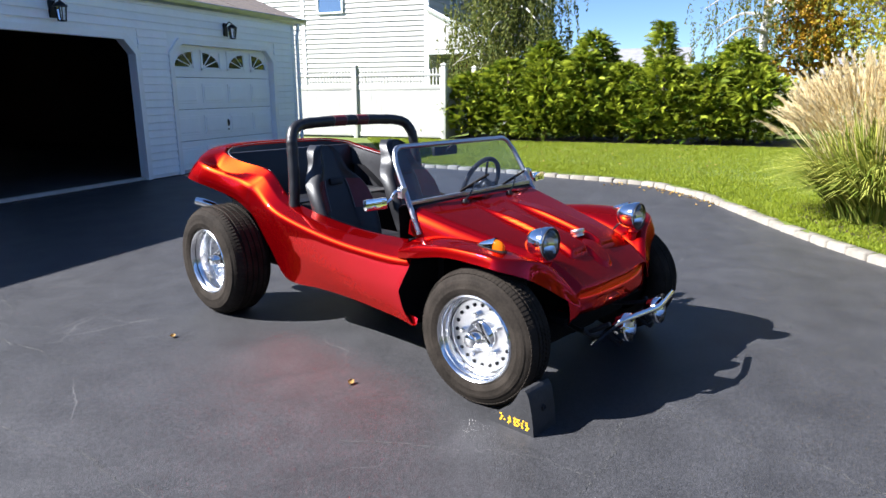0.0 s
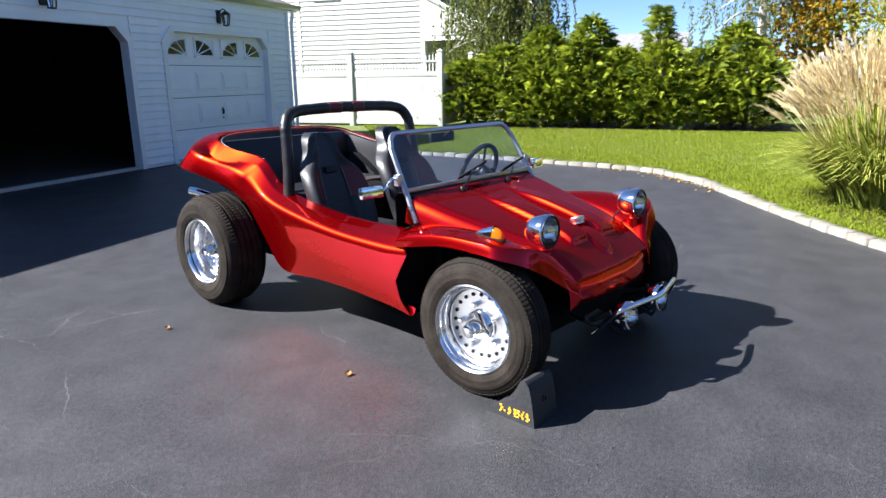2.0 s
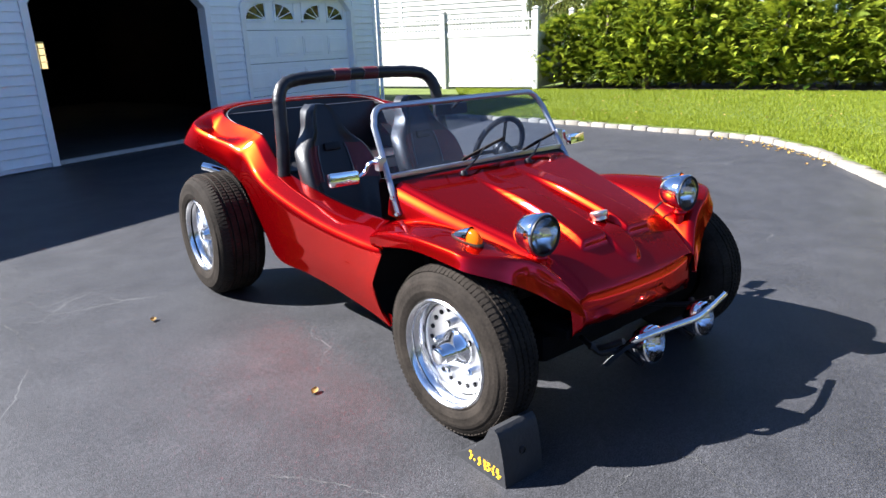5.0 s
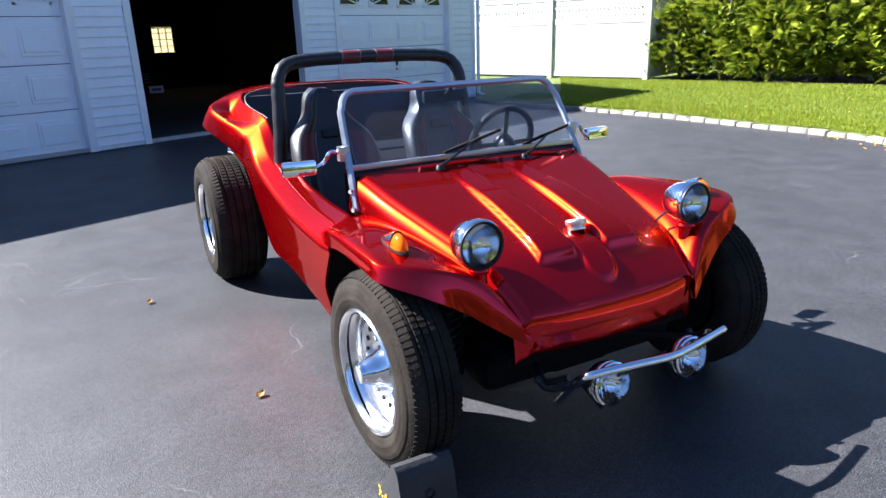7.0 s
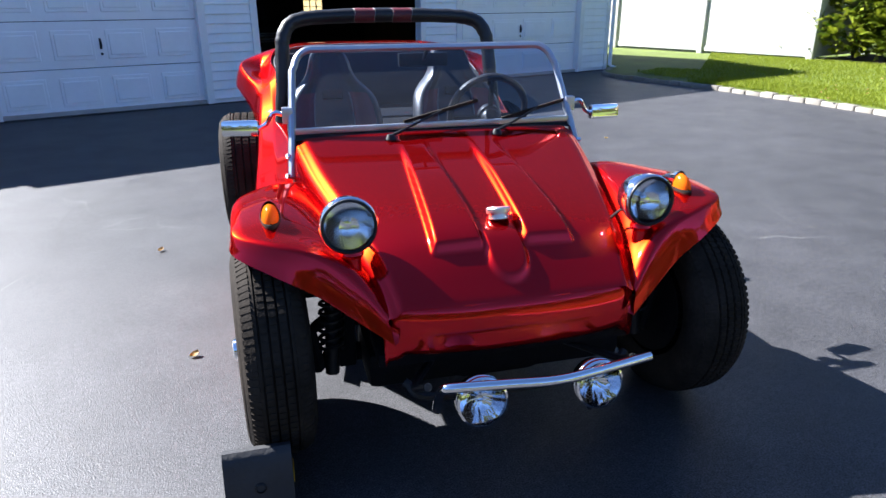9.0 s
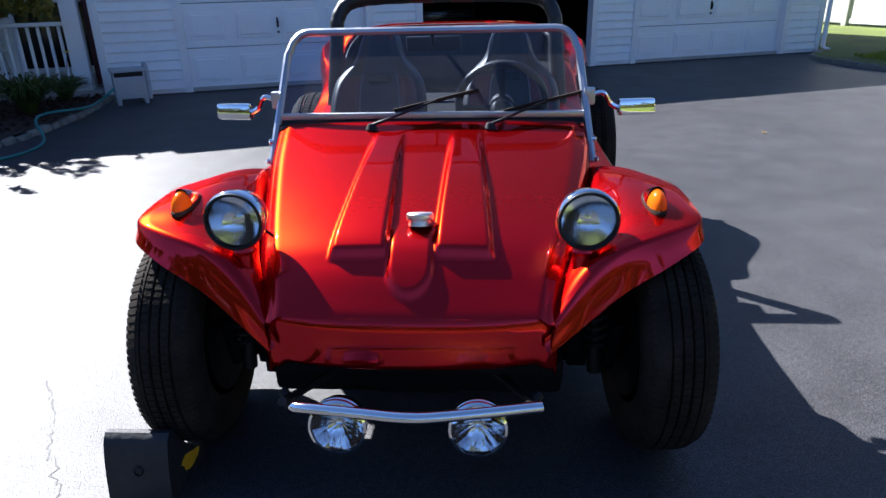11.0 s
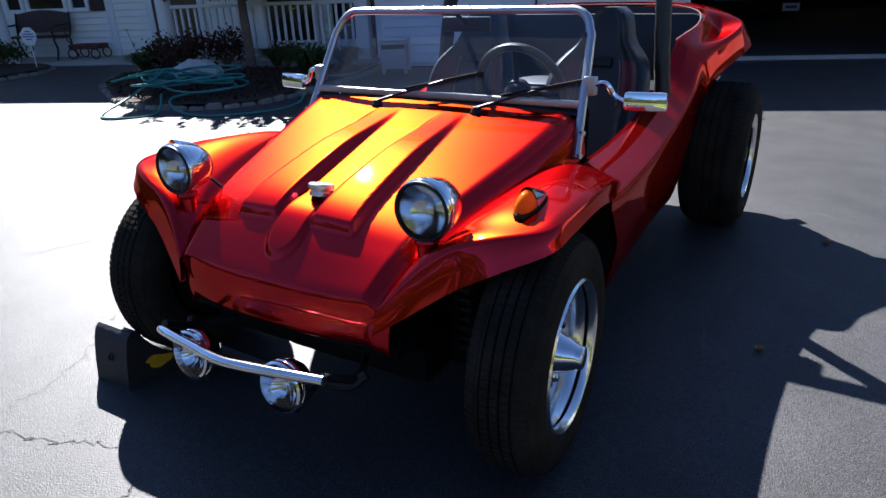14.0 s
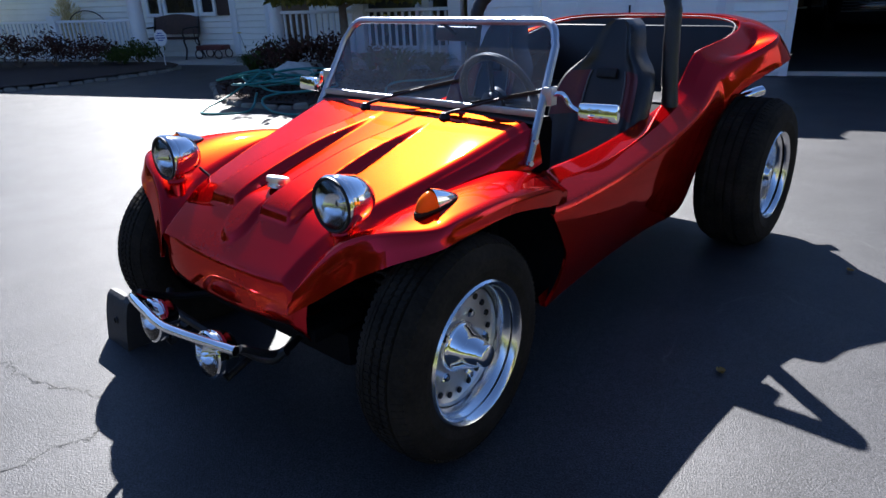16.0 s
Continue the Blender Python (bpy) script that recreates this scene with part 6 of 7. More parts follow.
# porch roof
proof = empty("porch_roof", Matrix.Identity(4), "low porch roof with a white eave and gutter", "roof", kind="structure")
for x0, x1, yf in ((-6.2, -2.42, 7.12), (-16.6, -6.21, 7.95)):
    part("ceiling_deck", box((x0, yf + 0.1, 3.12), (x1, 10.2, 3.20)), TRIM, proof, smooth=False)
    bm = bmesh.new()
    add_grid(bm, [[(x, yf - 0.02, 3.27), (x, 11.5, 4.9), (x, 11.5, 4.8), (x, yf - 0.02, 3.21)] for x in (x0, x1)], close_v=True)
    part("roof_deck", bm, SHINGLE, proof, smooth=False)
    part("fascia", box((x0, yf, 3.10), (x1, yf + 0.08, 3.28), 0.005), TRIM, proof, smooth=False)
part("back_block", box((-16.3, 9.9, 0), (-2.6, 10.1, 4.0)), HS, proof, smooth=False)


def railing(x0, x1, y, z0, top, label, gap=0.115):
    r = empty("porch_railing", Matrix.Identity(4), label, "railing", "porch railings")
    part("top_rail", box((x0, y - 0.035, top - 0.05), (x1, y + 0.035, top), 0.01), TRIM, r)
    part("bottom_rail", box((x0, y - 0.025, z0 + 0.06), (x1, y + 0.025, z0 + 0.11), 0.008), TRIM, r)
    me = finish(box((-0.017, -0.017, 0), (0.017, 0.017, top - 0.06 - z0 - 0.1), 0.003), "baluster", TRIM, smooth=False)
    n = int((x1 - x0) / gap)
    for k in range(n):
        ob = new("baluster", me)
        ob.parent = r
        ob.matrix_basis = Matrix.Translation((x0 + (k + 0.5) * (x1 - x0) / n, y, z0 + 0.105))
    return r


def column(x, y, z0, z1, r, label="round white porch column"):
    c = empty("porch_column", Matrix.Translation((x, y, 0)), label, "column", "porch columns")
    part("shaft", lathe([(r * 1.05, z0 + 0.14), (r * 1.02, z0 + 0.3), (r, z0 + 0.9), (r * 0.86, z1 - 0.12)], 24), TRIM, c)
    part("base", lathe([(r * 1.35, z0 - 0.01), (r * 1.35, z0 + 0.07), (r * 1.2, z0 + 0.12), (r * 1.05, z0 + 0.15)], 24), TRIM, c)
    part("capital", lathe([(r * 0.86, z1 - 0.13), (r * 1.1, z1 - 0.08), (r * 1.25, z1 - 0.06), (r * 1.25, z1)], 24), TRIM, c)
    return c


def square_post(x, y, z0, z1, h, label="square white porch post"):
    c = empty("porch_post", Matrix.Translation((x, y, 0)), label, "post", "porch posts")
    part("shaft", box((-h, -h, z0), (h, h, z1), 0.01), TRIM, c)
    part("cap", box((-h - 0.025, -h - 0.025, z1 - 0.1), (h + 0.025, h + 0.025, z1 - 0.002), 0.01), TRIM, c)


square_post(-2.72, 7.32, 0.11, 3.12, 0.1)
square_post(-4.33, 7.32, 0.11, 1.03, 0.075, "short square white railing post")
column(-5.93, 7.34, 0.11, 3.12, 0.115)
railing(-4.25, -2.83, 7.32, 0.11, 0.96, "white porch railing with turned balusters beside the garage")
railing(-5.80, -4.41, 7.32, 0.11, 0.96, "white porch railing with turned balusters beside the garden bed")
column(-9.75, 8.2, 0.02, 3.12, 0.14)
railing(-11.9, -9.9, 8.2, 0.025, 0.86, "white porch railing at the far side of the entry")
railing(-14.6, -12.05, 8.2, 0.025, 0.86, "white porch railing at the far end of the porch")
square_post(-11.98, 8.2, 0.02, 0.95, 0.075, "short square white railing post")

DARKPANE = mat("dark_window_pane", (0.015, 0.015, 0.018), rough=0.08, vary=0.3)
for x, w, nm in ((-10.45, 0.42, "window_1"), (-9.98, 0.88, "window_2"), (-9.05, 0.42, "window_5")):
    house_window(house, Matrix.Translation((x, HWY + 0.02, 0.84)), w, 1.3, nm, DARKPANE)
part("window_shutter", box((-8.61, HWY - 0.02, 0.84), (-8.29, HWY + 0.04, 2.14), 0.01), mat("brown_shutter", (0.06, 0.035, 0.03), rough=0.6, vary=0.2), house)
# Panes run down to the floor to darken the wall behind the railing.
house_window(house, Matrix.Translation((-3.9, HWY - 0.03, 0.16)), 1.3, 2.05, "window_dark_panel_3", DARKPANE)
house_window(house, Matrix.Translation((-5.4, HWY - 0.03, 0.16)), 1.3, 2.05, "window_dark_panel_4", DARKPANE)
part("front_door", box((-7.3, HWY - 0.06, 0.11), (-6.4, HWY - 0.02, 2.15), 0.01), mat("wood_door", (0.12, 0.07, 0.035), rough=0.5, vary=0.3, vscale=8), house)
for x in (-7.42, -6.4):
    part("door_casing", box((x, HWY - 0.07, 0.11), (x + 0.12, HWY - 0.01, 2.25), 0.006), TRIM, house)

IRON = mat("cast_iron", (0.02, 0.018, 0.017), rough=0.5, bump=0.2, scale=60, vary=0.3)
BWOOD = mat("dark_bench_wood", (0.07, 0.035, 0.025), rough=0.55, bump=0.2, scale=30, vary=0.3, vscale=12)


def bench(m):
    b = empty("garden_bench", m, "dark wood and cast-iron garden bench against the house wall", "bench")
    for x in (0.03, 1.17):
        part("end_frame", tube(spline([(x, -0.05, 0), (x, 0.02, 0.2), (x, 0.0, 0.40), (x, 0.40, 0.40), (x, 0.46, 0.60), (x, 0.52, 0.82)], 6), 0.018, 8), IRON, b)
        part("back_leg", tube(spline([(x, 0.55, 0), (x, 0.44, 0.2), (x, 0.40, 0.40)], 6), 0.018, 8), IRON, b)
        part("arm_rest", tube(spline([(x, 0.0, 0.40), (x, -0.03, 0.52), (x, 0.05, 0.60), (x, 0.47, 0.62)], 6), 0.016, 8), IRON, b)
    for k in range(6):
        part("seat_slat", box((0.0, 0.0 + k * 0.068, 0.40), (1.2, 0.055 + k * 0.068, 0.425), 0.005), BWOOD, b)
    rows = []
    for i in range(25):
        u = i / 24
        top = 0.80 + 0.07 * math.sin(math.pi * u)
        rows.append([Vector((0.03 + 1.14 * u, 0.46, 0.47)), Vector((0.03 + 1.14 * u, 0.52, top)), Vector((0.03 + 1.14 * u, 0.55, top)), Vector((0.03 + 1.14 * u, 0.49, 0.47))])
    bm = bmesh.new()
    add_grid(bm, rows, close_v=True)
    part("backrest", bm, BWOOD, b, sharp=50)


bench(Matrix.Translation((-10.2, 8.62, 0.025)))
wg = empty("toy_wagon", Matrix.Translation((-8.62, 8.95, 0.025)), "small dark red wagon planter with dried flowers", "wagon")
part("tray", box((-0.32, -0.15, 0.17), (0.32, 0.15, 0.26), 0.02), mat("faded_red_paint", (0.13, 0.035, 0.03), rough=0.7, vary=0.4, vscale=15), wg)
for x in (-0.24, 0.24):
    for y in (-0.17, 0.17):
        part("wheel", tube([(x + 0.09 * math.cos(a), y, 0.09 + 0.085 * math.sin(a)) for a in np.linspace(0, 2 * math.pi, 20, endpoint=False)], 0.012, 6, closed=True), IRON, wg)
part("handle", tube([(-0.3, 0, 0.2), (-0.42, 0, 0.32), (-0.44, 0, 0.62)], 0.01, 6), IRON, wg)


def leafy(name, x, y, z, r, h, material, label, cat, seed, n=700, leaf=0.035, group=""):
    rg = np.random.default_rng(seed)
    t = empty(name, Matrix.Translation((x, y, z)), label, cat, group)
    st = bmesh.new()
    tips = []
    for k in range(16):
        a = rg.random() * 6.28
        f = rg.random() ** 0.5
        e = Vector((math.cos(a) * r * f, math.sin(a) * r * f, h * (1.0 - 0.45 * f * f) * (0.75 + 0.3 * rg.random())))
        add_tube(st, [(0, 0, -0.02), tuple(e * 0.55 + Vector((0, 0, 0.04))), tuple(e)], 0.006, 4)
        tips.append(tuple(e))
        tips.append(tuple(e * 0.7))
    part("branching", st, BARK, t)
    tips = np.array(tips)
    c = tips[rg.integers(0, len(tips), n)] + rg.normal(0, 1, (n, 3)) * np.array([r * .2, r * .2, h * .13])
    c[:, 2] = np.maximum(c[:, 2], 0.01)
    d = unit(rg.normal(0, 1, (n, 3)) + np.array([0, 0, 0.2]))
    L = leaf * (0.6 + 0.8 * rg.random((n, 1)))
    quads("foliage", c, d * L, unit(np.cross(d, rg.normal(0, 1, (n, 3)))) * L * 0.45, material, t)
    return t


def lily(x, y, z, r, h, seed, flowers=1):
    """Strap-leaved clump with a few yellow flowers."""
    rg = np.random.default_rng(seed)
    t = empty("daylily_clump", Matrix.Translation((x, y, z)), "strap-leaved daylily clump with a yellow flower", "plant", "daylilies")
    verts, faces = [], []
    for k in range(230):
        a = rg.random() * 6.283
        d = np.array([np.cos(a), np.sin(a), 0])
        s = np.array([-d[1], d[0], 0])
        ln, reach = h * (0.7 + 0.5 * rg.random()), r * (0.4 + 0.8 * rg.random())
        i0 = len(verts)
        for j in range(6):
            f = j / 5
            p = d * (0.05 + reach * f ** 1.3) + np.array([0, 0, ln * (1.6 * f - 1.15 * f * f)])
            w = 0.012 * (1 - f ** 2) + 0.001
            verts += [tuple(p - s * w), tuple(p + s * w)]
        for j in range(5):
            q = i0 + 2 * j
            faces.append((q, q + 1, q + 3, q + 2))
    me = bpy.data.meshes.new("leaves")
    me.from_pydata(verts, [], faces)
    me.materials.append(LILY)
    ob = new("leaves", me)
    ob.parent = t
    for k in range(flowers):
        a = rg.random() * 6.28
        p = Vector((math.cos(a) * r * 0.4, math.sin(a) * r * 0.4 - 0.1, h * 1.35))
        part("flower_stalk", tube([(0, 0, 0), tuple(p * 0.6), tuple(p)], 0.004, 5), BARK, t)
        fb = bmesh.new()
        for q in range(6):
            b = q * math.pi / 3
            e = Vector((math.cos(b), math.sin(b), 0.45)) * 0.06
            s2 = Vector((-math.sin(b), math.cos(b), 0)) * 0.018
            m1 = p + e * 0.5
            vs = [fb.verts.new(v) for v in (p, m1 + s2, p + e, m1 - s2)]
            fb.faces.new(vs)
        part("flower", fb, mat("yellow_petal", (0.8, 0.6, 0.02), rough=0.6), t, smooth=False)
    return t


# garden bed
BED = spline([(x, y, 0) for x, y in ((-2.42, 7.05), (-2.5, 6.3), (-2.65, 5.5), (-2.87, 4.8), (-3.12, 4.3), (-3.7, 4.0), (-4.4, 4.1), (-5.0, 4.5), (-5.45, 5.0), (-5.95, 5.6), (-6.2, 6.3), (-6.15, 6.9), (-6.0, 7.2))], 8)
bm = bmesh.new()
cx, cy = -4.3, 6.4
rows = []
rnd = random.Random(21)
for p in BED:
    rows.append([Vector((cx + (p.x - cx) * f, cy + (p.y - cy) * f, 0.055 + 0.07 * (1 - f) + 0.02 * noise.noise(Vector((p.x * 2 * f, p.y * 2 * f, f * 3))))) for f in np.linspace(1, 0.02, 16)])
add_grid(bm, rows)
tagged(part("garden_bed", bm, MULCH), "mounded dark mulch bed in front of the porch", "garden bed", kind="structure")
# mulch chips
rg = np.random.default_rng(5)
n = 2600
k = rg.integers(0, len(BED), n)
f = np.sqrt(rg.random(n)) * 0.97
bx = np.array([p.x for p in BED])[k]
by = np.array([p.y for p in BED])[k]
c = np.stack([cx + (bx - cx) * f, cy + (by - cy) * f, 0.07 + 0.07 * (1 - f) + 0.012 * rg.random(n)], 1)
d = unit(rg.normal(0, 1, (n, 3)) * np.array([1, 1, 0.35]))
tagged(quads("mulch_chips", c, d * 0.03, unit(np.cross(d, rg.normal(0, 1, (n, 3)))) * 0.012, leaf_mat("mulch_chip", (0.02, 0.01, 0.007), (0.075, 0.035, 0.022), 0.0)), "dark bark mulch chips", "mulch", kind="stuff")
SMALL = [block_mesh(40 + i, (0.175, 0.12, 0.16), 0.022, 0.018) for i in range(6)]
lay_kerb("bed_edging", BED, "rough granite blocks edging the garden bed", 0.035, 0.185, SMALL)
leafy("shrub", -5.35, 6.55, 0.08, 0.42, 0.52, SHRUB, "low dusky red shrub going to seed", "shrub", 51, 1100, 0.035, "porch shrubs")
leafy("shrub", -4.75, 6.85, 0.08, 0.36, 0.48, SHRUB, "low dusky red shrub going to seed", "shrub", 52, 900, 0.035, "porch shrubs")
leafy("shrub", -5.75, 6.85, 0.07, 0.34, 0.45, LILY, "low dark green shrub beside the porch column", "shrub", 53, 700, 0.035, "porch shrubs")
leafy("shrub", -3.75, 6.75, 0.08, 0.3, 0.34, SHRUB, "low dusky red shrub going to seed", "shrub", 54, 600, 0.03, "porch shrubs")
lily(-3.05, 5.85, 0.07, 0.6, 0.62, 61)
lily(-2.85, 6.7, 0.07, 0.35, 0.42, 62)
lily(-5.85, 6.45, 0.07, 0.3, 0.45, 63)
lily(-4.0, 6.95, 0.08, 0.3, 0.4, 64, 0)

# hose and pale stone
HOSE = mat("teal_hose", (0.02, 0.19, 0.18), rough=0.38, vary=0.15, vscale=8)
hose = empty("garden_hose", Matrix.Identity(4), "tangled teal garden hose coiled over the edge of the bed", "hose")
rnd = random.Random(33)
pts = [(-2.2, 6.5, 0.25), (-2.38, 6.2, 0.12), (-2.45, 5.6, 0.13), (-2.72, 5.2, 0.16), (-2.78, 4.9, 0.14), (-2.62, 4.3, 0.02), (-2.92, 3.74, 0.016), (-3.6, 3.68, 0.016), (-4.0, 4.1, 0.12)]
ox = oy = 0.0
for k in range(52):
    a = k * 0.83
    if k % 7 == 0:
        ox, oy = rnd.uniform(-0.22, 0.22), rnd.uniform(-0.12, 0.12)
    rr = 0.40 + 0.20 * math.sin(k * 1.3) + rnd.uniform(-0.10, 0.10)
    pts.append((-4.12 + ox + rr * 1.25 * math.cos(a), 4.72 + oy + rr * 0.8 * math.sin(a), 0.13 + 0.10 * math.sin(a * 0.5 + k * 0.1) ** 2 + 0.0032 * k * (1.2 - rr)))
pts += [(-4.6, 4.25, 0.12), (-4.62, 3.72, 0.02), (-4.38, 3.48, 0.016), (-4.0, 3.72, 0.016), (-4.2, 4.2, 0.14)]
part("hose_coil", tube(spline(pts, 8), 0.0135, 7), HOSE, hose)
hose2 = [(-4.6 + (0.30 + 0.06 * math.sin(k)) * math.cos(k * 0.8), 5.25 + (0.26 + 0.05 * math.cos(k * 2)) * math.sin(k * 0.8), 0.2 + 0.06 * math.sin(k * 0.4)) for k in range(16)]
part("hose_loop", tube(spline(hose2, 8), 0.0135, 7), HOSE, hose)
bm = bmesh.new()
bmesh.ops.create_icosphere(bm, subdivisions=3, radius=0.24)
for v in bm.verts:
    q = v.co.normalized()
    v.co = Vector((q.x * 0.30, q.y * 0.2, q.z * 0.14)) * (1 + 0.3 * noise.noise(q * 2.3) + 0.1 * noise.noise(q * 7))
bmesh.ops.translate(bm, vec=(-4.45, 5.45, 0.22), verts=bm.verts)
tagged(part("boulder", bm, mat("pale_rock", (0.5, 0.49, 0.46), rough=0.9, bump=0.6, scale=20, vary=0.25, vscale=6), sharp=50), "pale rough rock under the hose in the garden bed", "rock")
fg = bmesh.new()
bmesh.ops.create_icosphere(fg, subdivisions=2, radius=0.06)
for v in fg.verts:
    v.co = Vector((v.co.x * 0.8, v.co.y * 0.8, v.co.z * 1.8)) * (1 + 0.25 * noise.noise(v.co * 14))
bmesh.ops.translate(fg, vec=(-4.7, 5.8, 0.18), verts=fg.verts)
tagged(part("garden_ornament", fg, mat("mossy_ochre", (0.3, 0.24, 0.06), rough=0.8, vary=0.4, vscale=20)), "small ochre garden ornament on the mulch", "ornament")

# hose cabinet beside the garage
hc = empty("hose_cabinet", Matrix.Translation((-2.08, 6.6, 0.0)) @ Matrix.Rotation(radians(12), 4, "Z"), "grey plastic hose reel cabinet beside the garage wall", "hose cabinet")
PLAS = mat("grey_plastic", (0.42, 0.42, 0.43), rough=0.5, vary=0.1, vscale=5)
part("tub", box((-0.20, -0.15, 0.07), (0.16, 0.15, 0.34), 0.015), PLAS, hc)
part("lid", box((-0.22, -0.17, 0.39), (0.18, 0.17, 0.425), 0.01), PLAS, hc)
part("opening", box((-0.18, -0.152, 0.335), (0.14, 0.14, 0.392), 0.0), BLACK, hc, smooth=False)
for x in (-0.195, 0.115):
    for y in (-0.145, 0.1):
        part("leg", box((x, y, 0), (x + 0.05, y + 0.05, 0.39), 0.006), PLAS, hc)
part("crank_panel", box((0.17, -0.14, 0.05), (0.215, 0.14, 0.47), 0.012), PLAS, hc)

# far bed on the other side of the entry
BED2 = spline([(x, y, 0) for x, y in ((-10.6, 2.6), (-9.8, 3.6), (-9.14, 4.55), (-8.62, 5.4), (-8.3, 6.2), (-8.14, 6.95), (-8.3, 7.5), (-8.8, 7.85))], 8)
tagged(flat("far_garden_bed", [(p.x, p.y) for p in BED2] + [(-16, 7.9), (-16, 2.6)], 0.07, MULCH), "dark mulch bed with dried shrubs before the far porch", "garden bed", kind="structure")
lay_kerb("far_bed_edging", BED2, "low stone edging round the far bed", 0.035, 0.185, SMALL)
for i, (x, y, r, h, mt) in enumerate(((-10.9, 7.1, 0.45, 0.55, SHRUB), (-10.2, 7.4, 0.4, 0.5, SHRUB), (-11.6, 6.9, 0.45, 0.6, SHRUB), (-9.35, 7.65, 0.35, 0.4, LILY), (-12.3, 6.6, 0.45, 0.6, LILY), (-9.7, 7.5, 0.25, 0.3, LILY))):
    leafy("dried_shrub", x, y, 0.07, r, h, mt, "dusky dried shrub in the far bed", "shrub", 70 + i, 800, 0.035, "far bed shrubs")
sg = empty("yard_sign", Matrix.Translation((-8.45, 7.35, 0.06)), "small white octagonal yard sign on a stake", "sign")
part("stake", tube([(0, 0, 0), (0, 0, 0.42)], 0.008, 8), TRIM, sg)
oc = lathe([(0.0, -0.006), (0.15, -0.006), (0.15, 0.006), (0.0, 0.006)], 8, Matrix.Translation((0, 0, 0.5)) @ Matrix.Rotation(radians(90), 4, "X") @ Matrix.Rotation(radians(22.5), 4, "Z"))
part("board", oc, TRIM, sg, smooth=False)
BLUEINK = mat("blue_print", (0.08, 0.12, 0.4), rough=0.5)
for k, (w, z) in enumerate(((0.05, 0.575), (0.1, 0.535), (0.115, 0.495), (0.06, 0.455))):
    part("print_bar", box((-w, -0.0095, z - 0.009), (w, -0.0065, z + 0.009)), BLUEINK, sg, smooth=False)
hb = tube([(-11.4 + 0.5 * math.cos(a), 8.5, 0.75 + 0.28 * math.sin(a)) for a in np.linspace(0.1, math.pi - 0.1, 16)], 0.012, 6)
tagged(part("garden_hoop", hb, IRON), "dark metal hoop standing behind the porch railing", "garden hoop")
pg = empty("pale_grass_pot", Matrix.Translation((-12.2, 8.75, 0.1)), "pot of pale feathery grass on the porch", "plant")
part("pot", lathe([(0.14, 0), (0.2, 0.3), (0.21, 0.33), (0.18, 0.33), (0.17, 0.25), (0, 0.25)], 20), CONCRETE, pg)
rg = np.random.default_rng(3)
n = 900
a = rg.random(n) * 6.28
f = rg.random(n)
c = np.stack([np.cos(a) * 0.35 * f, np.sin(a) * 0.25 * f, 0.35 + 0.85 * rg.random(n) * (1.1 - 0.4 * f)], 1)
d = unit(np.stack([np.cos(a) * f, np.sin(a) * f, np.full(n, 1.1)], 1) + rg.normal(0, 0.2, (n, 3)))
quads("plume", c, d * 0.07, unit(np.cross(d, rg.normal(0, 1, (n, 3)))) * 0.012, PLUME, pg)

# ---- things inside the dark garage ----
CARP = mat("dark_car_paint", (0.012, 0.012, 0.014), rough=0.25, coat=0.6)
pc = empty("parked_car", Matrix.Translation((3.9, 12.6, 0.0)), "dark car parked deep in the garage", "car")
rows = []
for y, zb, zt, w in ((0.0, 0.35, 0.72, 0.78), (0.08, 0.25, 0.85, 0.84), (0.7, 0.22, 0.95, 0.87), (1.1, 0.22, 1.0, 0.88), (2.6, 0.22, 1.0, 0.88), (3.6, 0.25, 0.9, 0.85), (4.1, 0.35, 0.7, 0.78)):
    rows.append([Vector((w * math.copysign(abs(math.cos(t)) ** 0.35, math.cos(t)), y, (zb + zt) / 2 + (zt - zb) / 2 * math.copysign(abs(math.sin(t)) ** 0.45, math.sin(t)))) for t in np.linspace(0, 2 * math.pi, 32, endpoint=False)])
bm = bmesh.new()
vs = add_grid(bm, rows, close_v=True)
bm.faces.new(vs[0])
bm.faces.new(vs[-1])
part("body", bm, CARP, pc, sharp=60)
rows = []
for y, zt, w in ((0.75, 0.96, 0.72), (1.25, 1.36, 0.62), (2.2, 1.4, 0.62), (3.0, 0.98, 0.7)):
    rows.append([Vector((-w, y, 0.9)), Vector((-w * 0.92, y, zt)), Vector((w * 0.92, y, zt)), Vector((w, y, 0.9))])
bm = bmesh.new()
add_grid(bm, rows)
part("cabin", bm, CARP, pc)
part("number_plate", box((0.63, -0.03, 0.27), (0.95, -0.01, 0.42), 0.005), mat("plate_white", (0.7, 0.7, 0.72), rough=0.4), pc)
part("plate_bar", box((0.68, -0.034, 0.32), (0.9, -0.031, 0.37)), BLUEINK, pc, smooth=False)
for k in range(4):
    part("chrome_strip", box((-0.7, -0.02, 0.50 + k * 0.06), (0.7, 0.0, 0.512 + k * 0.06)), METAL_GREEN, pc, smooth=False)
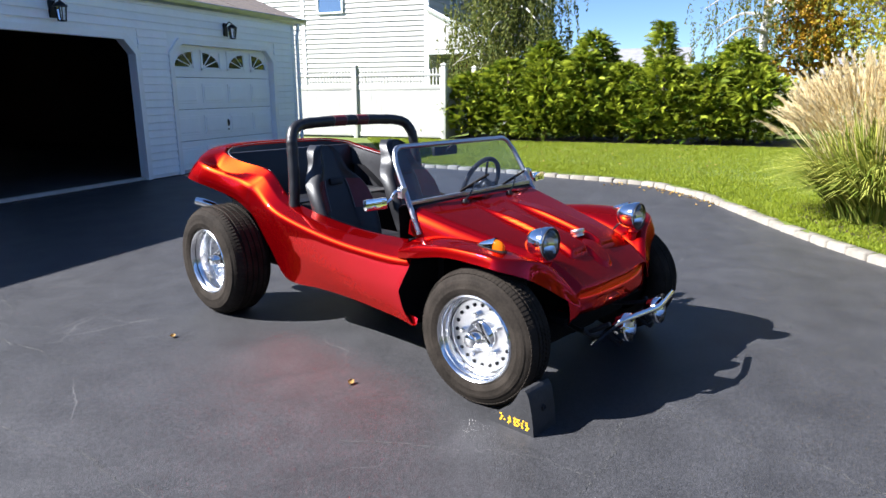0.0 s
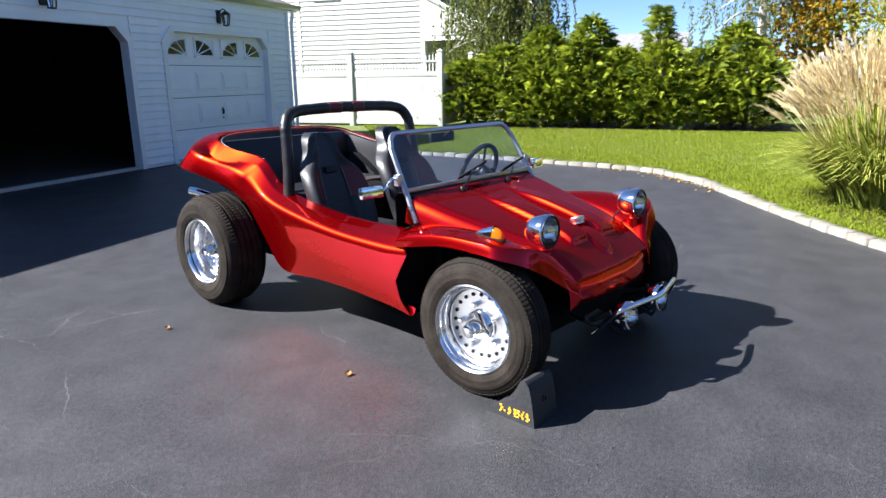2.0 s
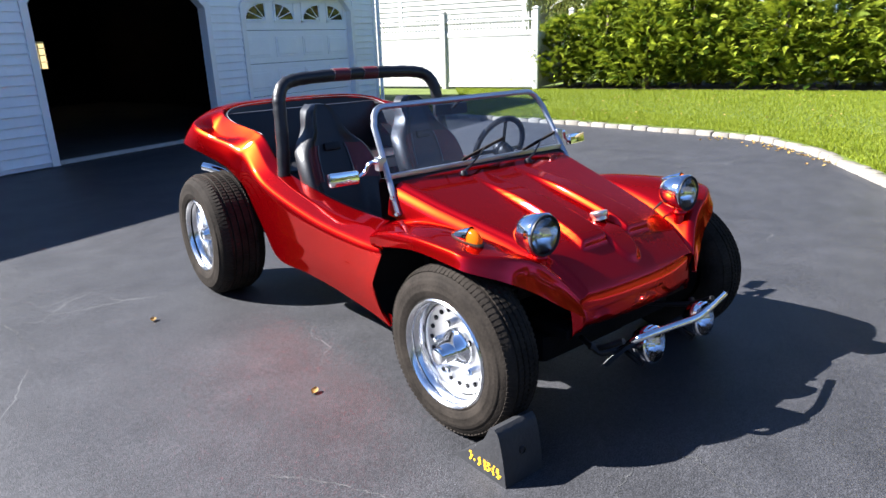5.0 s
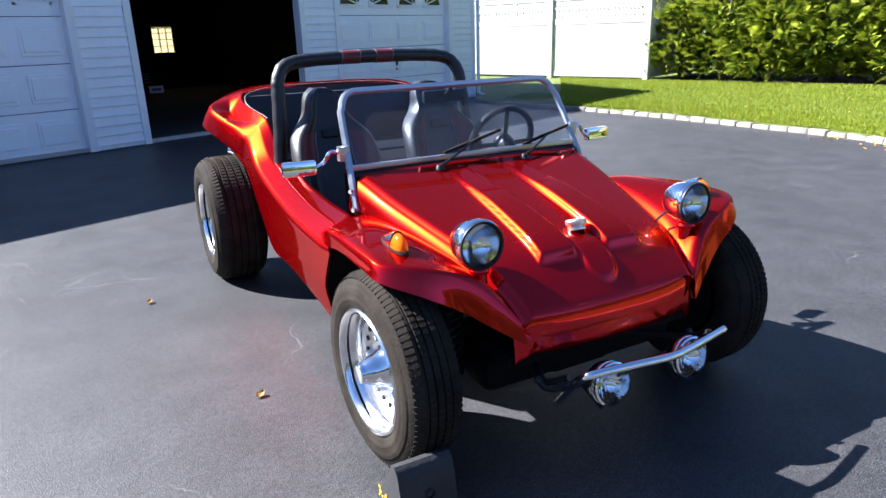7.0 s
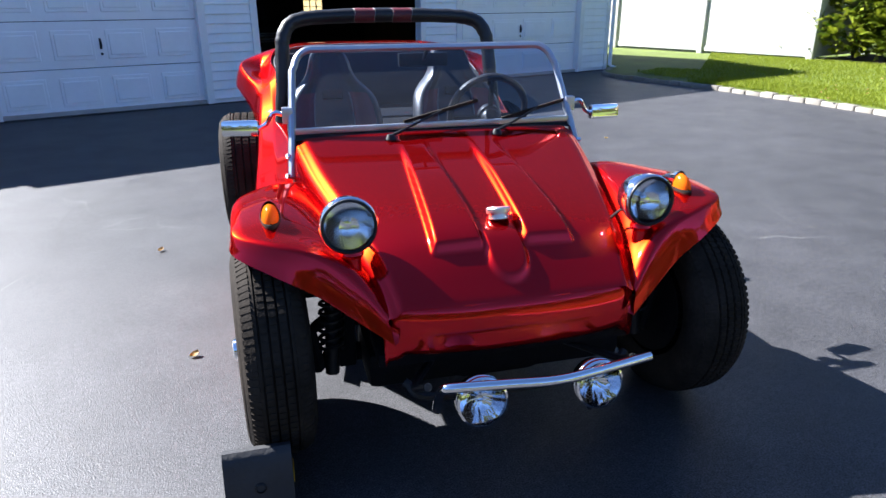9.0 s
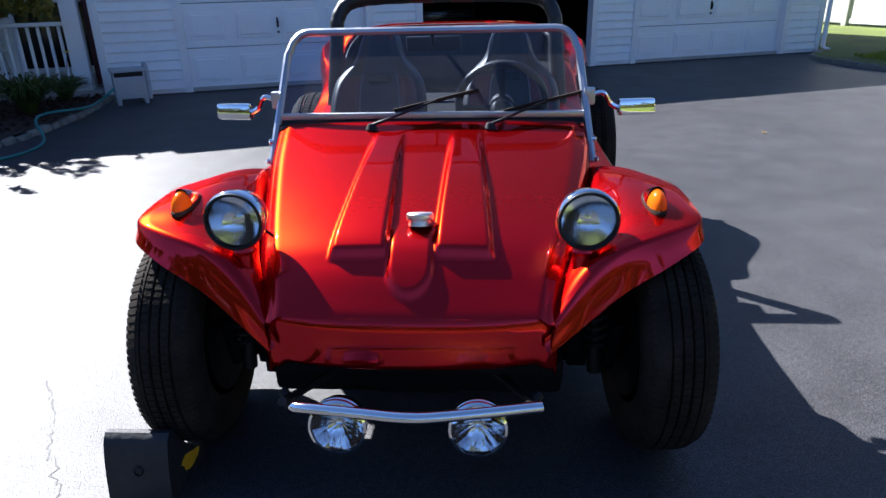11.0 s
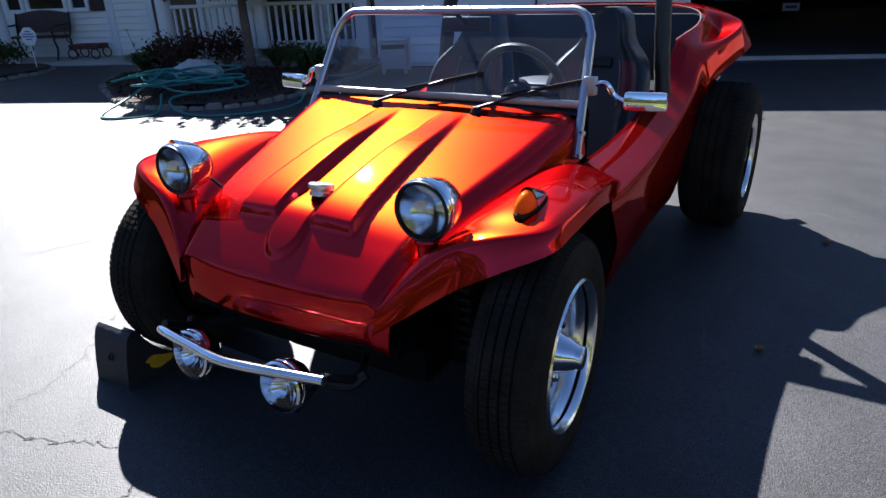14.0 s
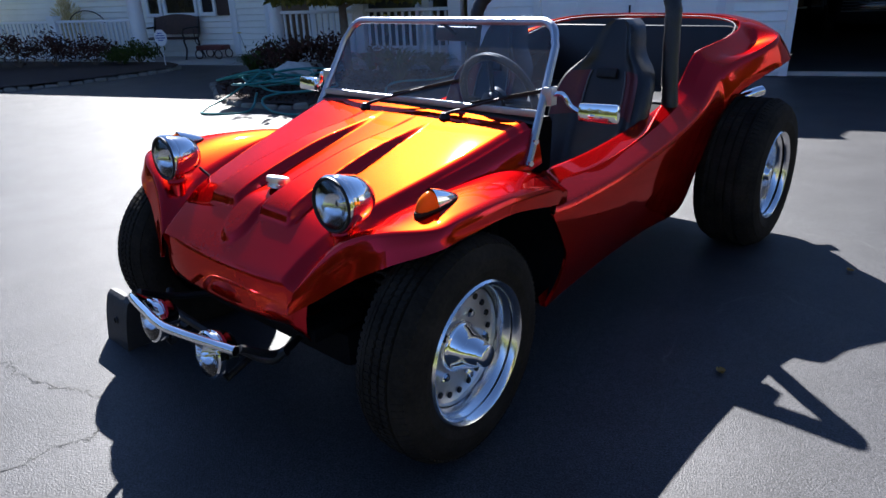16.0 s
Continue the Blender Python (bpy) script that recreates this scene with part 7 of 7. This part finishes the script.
for s in (-1, 1):
    for y in (0.8, 3.3):
        part("wheel", lathe([(0.0, -0.1), (0.2, -0.1), (0.3, -0.09), (0.31, 0), (0.3, 0.09), (0.2, 0.1), (0.0, 0.1)], 24, Matrix.Translation((s * 0.78, y, 0.31)) @ Matrix.Rotation(radians(90), 4, "Y")), RUBBER, pc)
for x, y, z in ((2.2, 15.5, 1.9), (2.9, 16.2, 1.6), (4.4, 16.4, 1.7)):
    sh = empty("garage_shelf", Matrix.Translation((x, y, 0)), "loaded metal shelf at the back of the garage", "shelf", "garage shelves")
    for k in range(3):
        part("shelf_board", box((-0.35, 0, 0.4 + k * 0.55), (0.35, 0.4, 0.43 + k * 0.55)), ALU, sh, smooth=False)
        part("carton", box((-0.25 + 0.1 * k, 0.02, 0.43 + k * 0.55), (0.05 + 0.1 * k, 0.35, 0.72 + k * 0.55), 0.01), mat("carton_brown", (0.25, 0.17, 0.1), rough=0.8), sh)
    for q in (-0.35, 0.33):
        part("upright", box((q, 0.0, 0.0), (q + 0.02, 0.4, 2.0)), ALU, sh, smooth=False)

# ---- woods and hedgerows round the rest of the plot, behind and beside the camera ----
# Unseen trees added to fill reflections and hold back low sky light.
rg = np.random.default_rng(90)
C, A, B = [], [], []
for k in range(70):
    ang = radians(152 + 190 * (k + rg.random()) / 70)
    dist = 24 + 10 * rg.random()
    h = 3.2 + 3.0 * rg.random()
    r = 2.2 + 1.4 * rg.random()
    n = 420
    f = rg.random(n)
    a = rg.random(n) * 6.283
    rad = r * np.clip(1.1 - f ** 2.5, 0.15, 1) * (0.5 + 0.5 * rg.random(n) ** 0.5) * (1 + 0.25 * np.sin(a * 3 + k))
    C.append(np.stack([dist * np.cos(ang) + rad * np.cos(a), dist * np.sin(ang) + rad * np.sin(a), 0.3 + f * h], 1))
    d = unit(rg.normal(0, 1, (n, 3)))
    L = 0.34 * (0.6 + 0.8 * rg.random((n, 1)))
    A.append(d * L)
    B.append(unit(np.cross(d, rg.normal(0, 1, (n, 3)))) * L * 0.6)
tagged(quads("woods", np.concatenate(C), np.concatenate(A), np.concatenate(B), leaf_mat("woodland_leaf", (0.03, 0.05, 0.012), (0.11, 0.095, 0.02), 0.25)), "belt of mixed trees added out of view round the far side of the plot", "woods", kind="stuff")
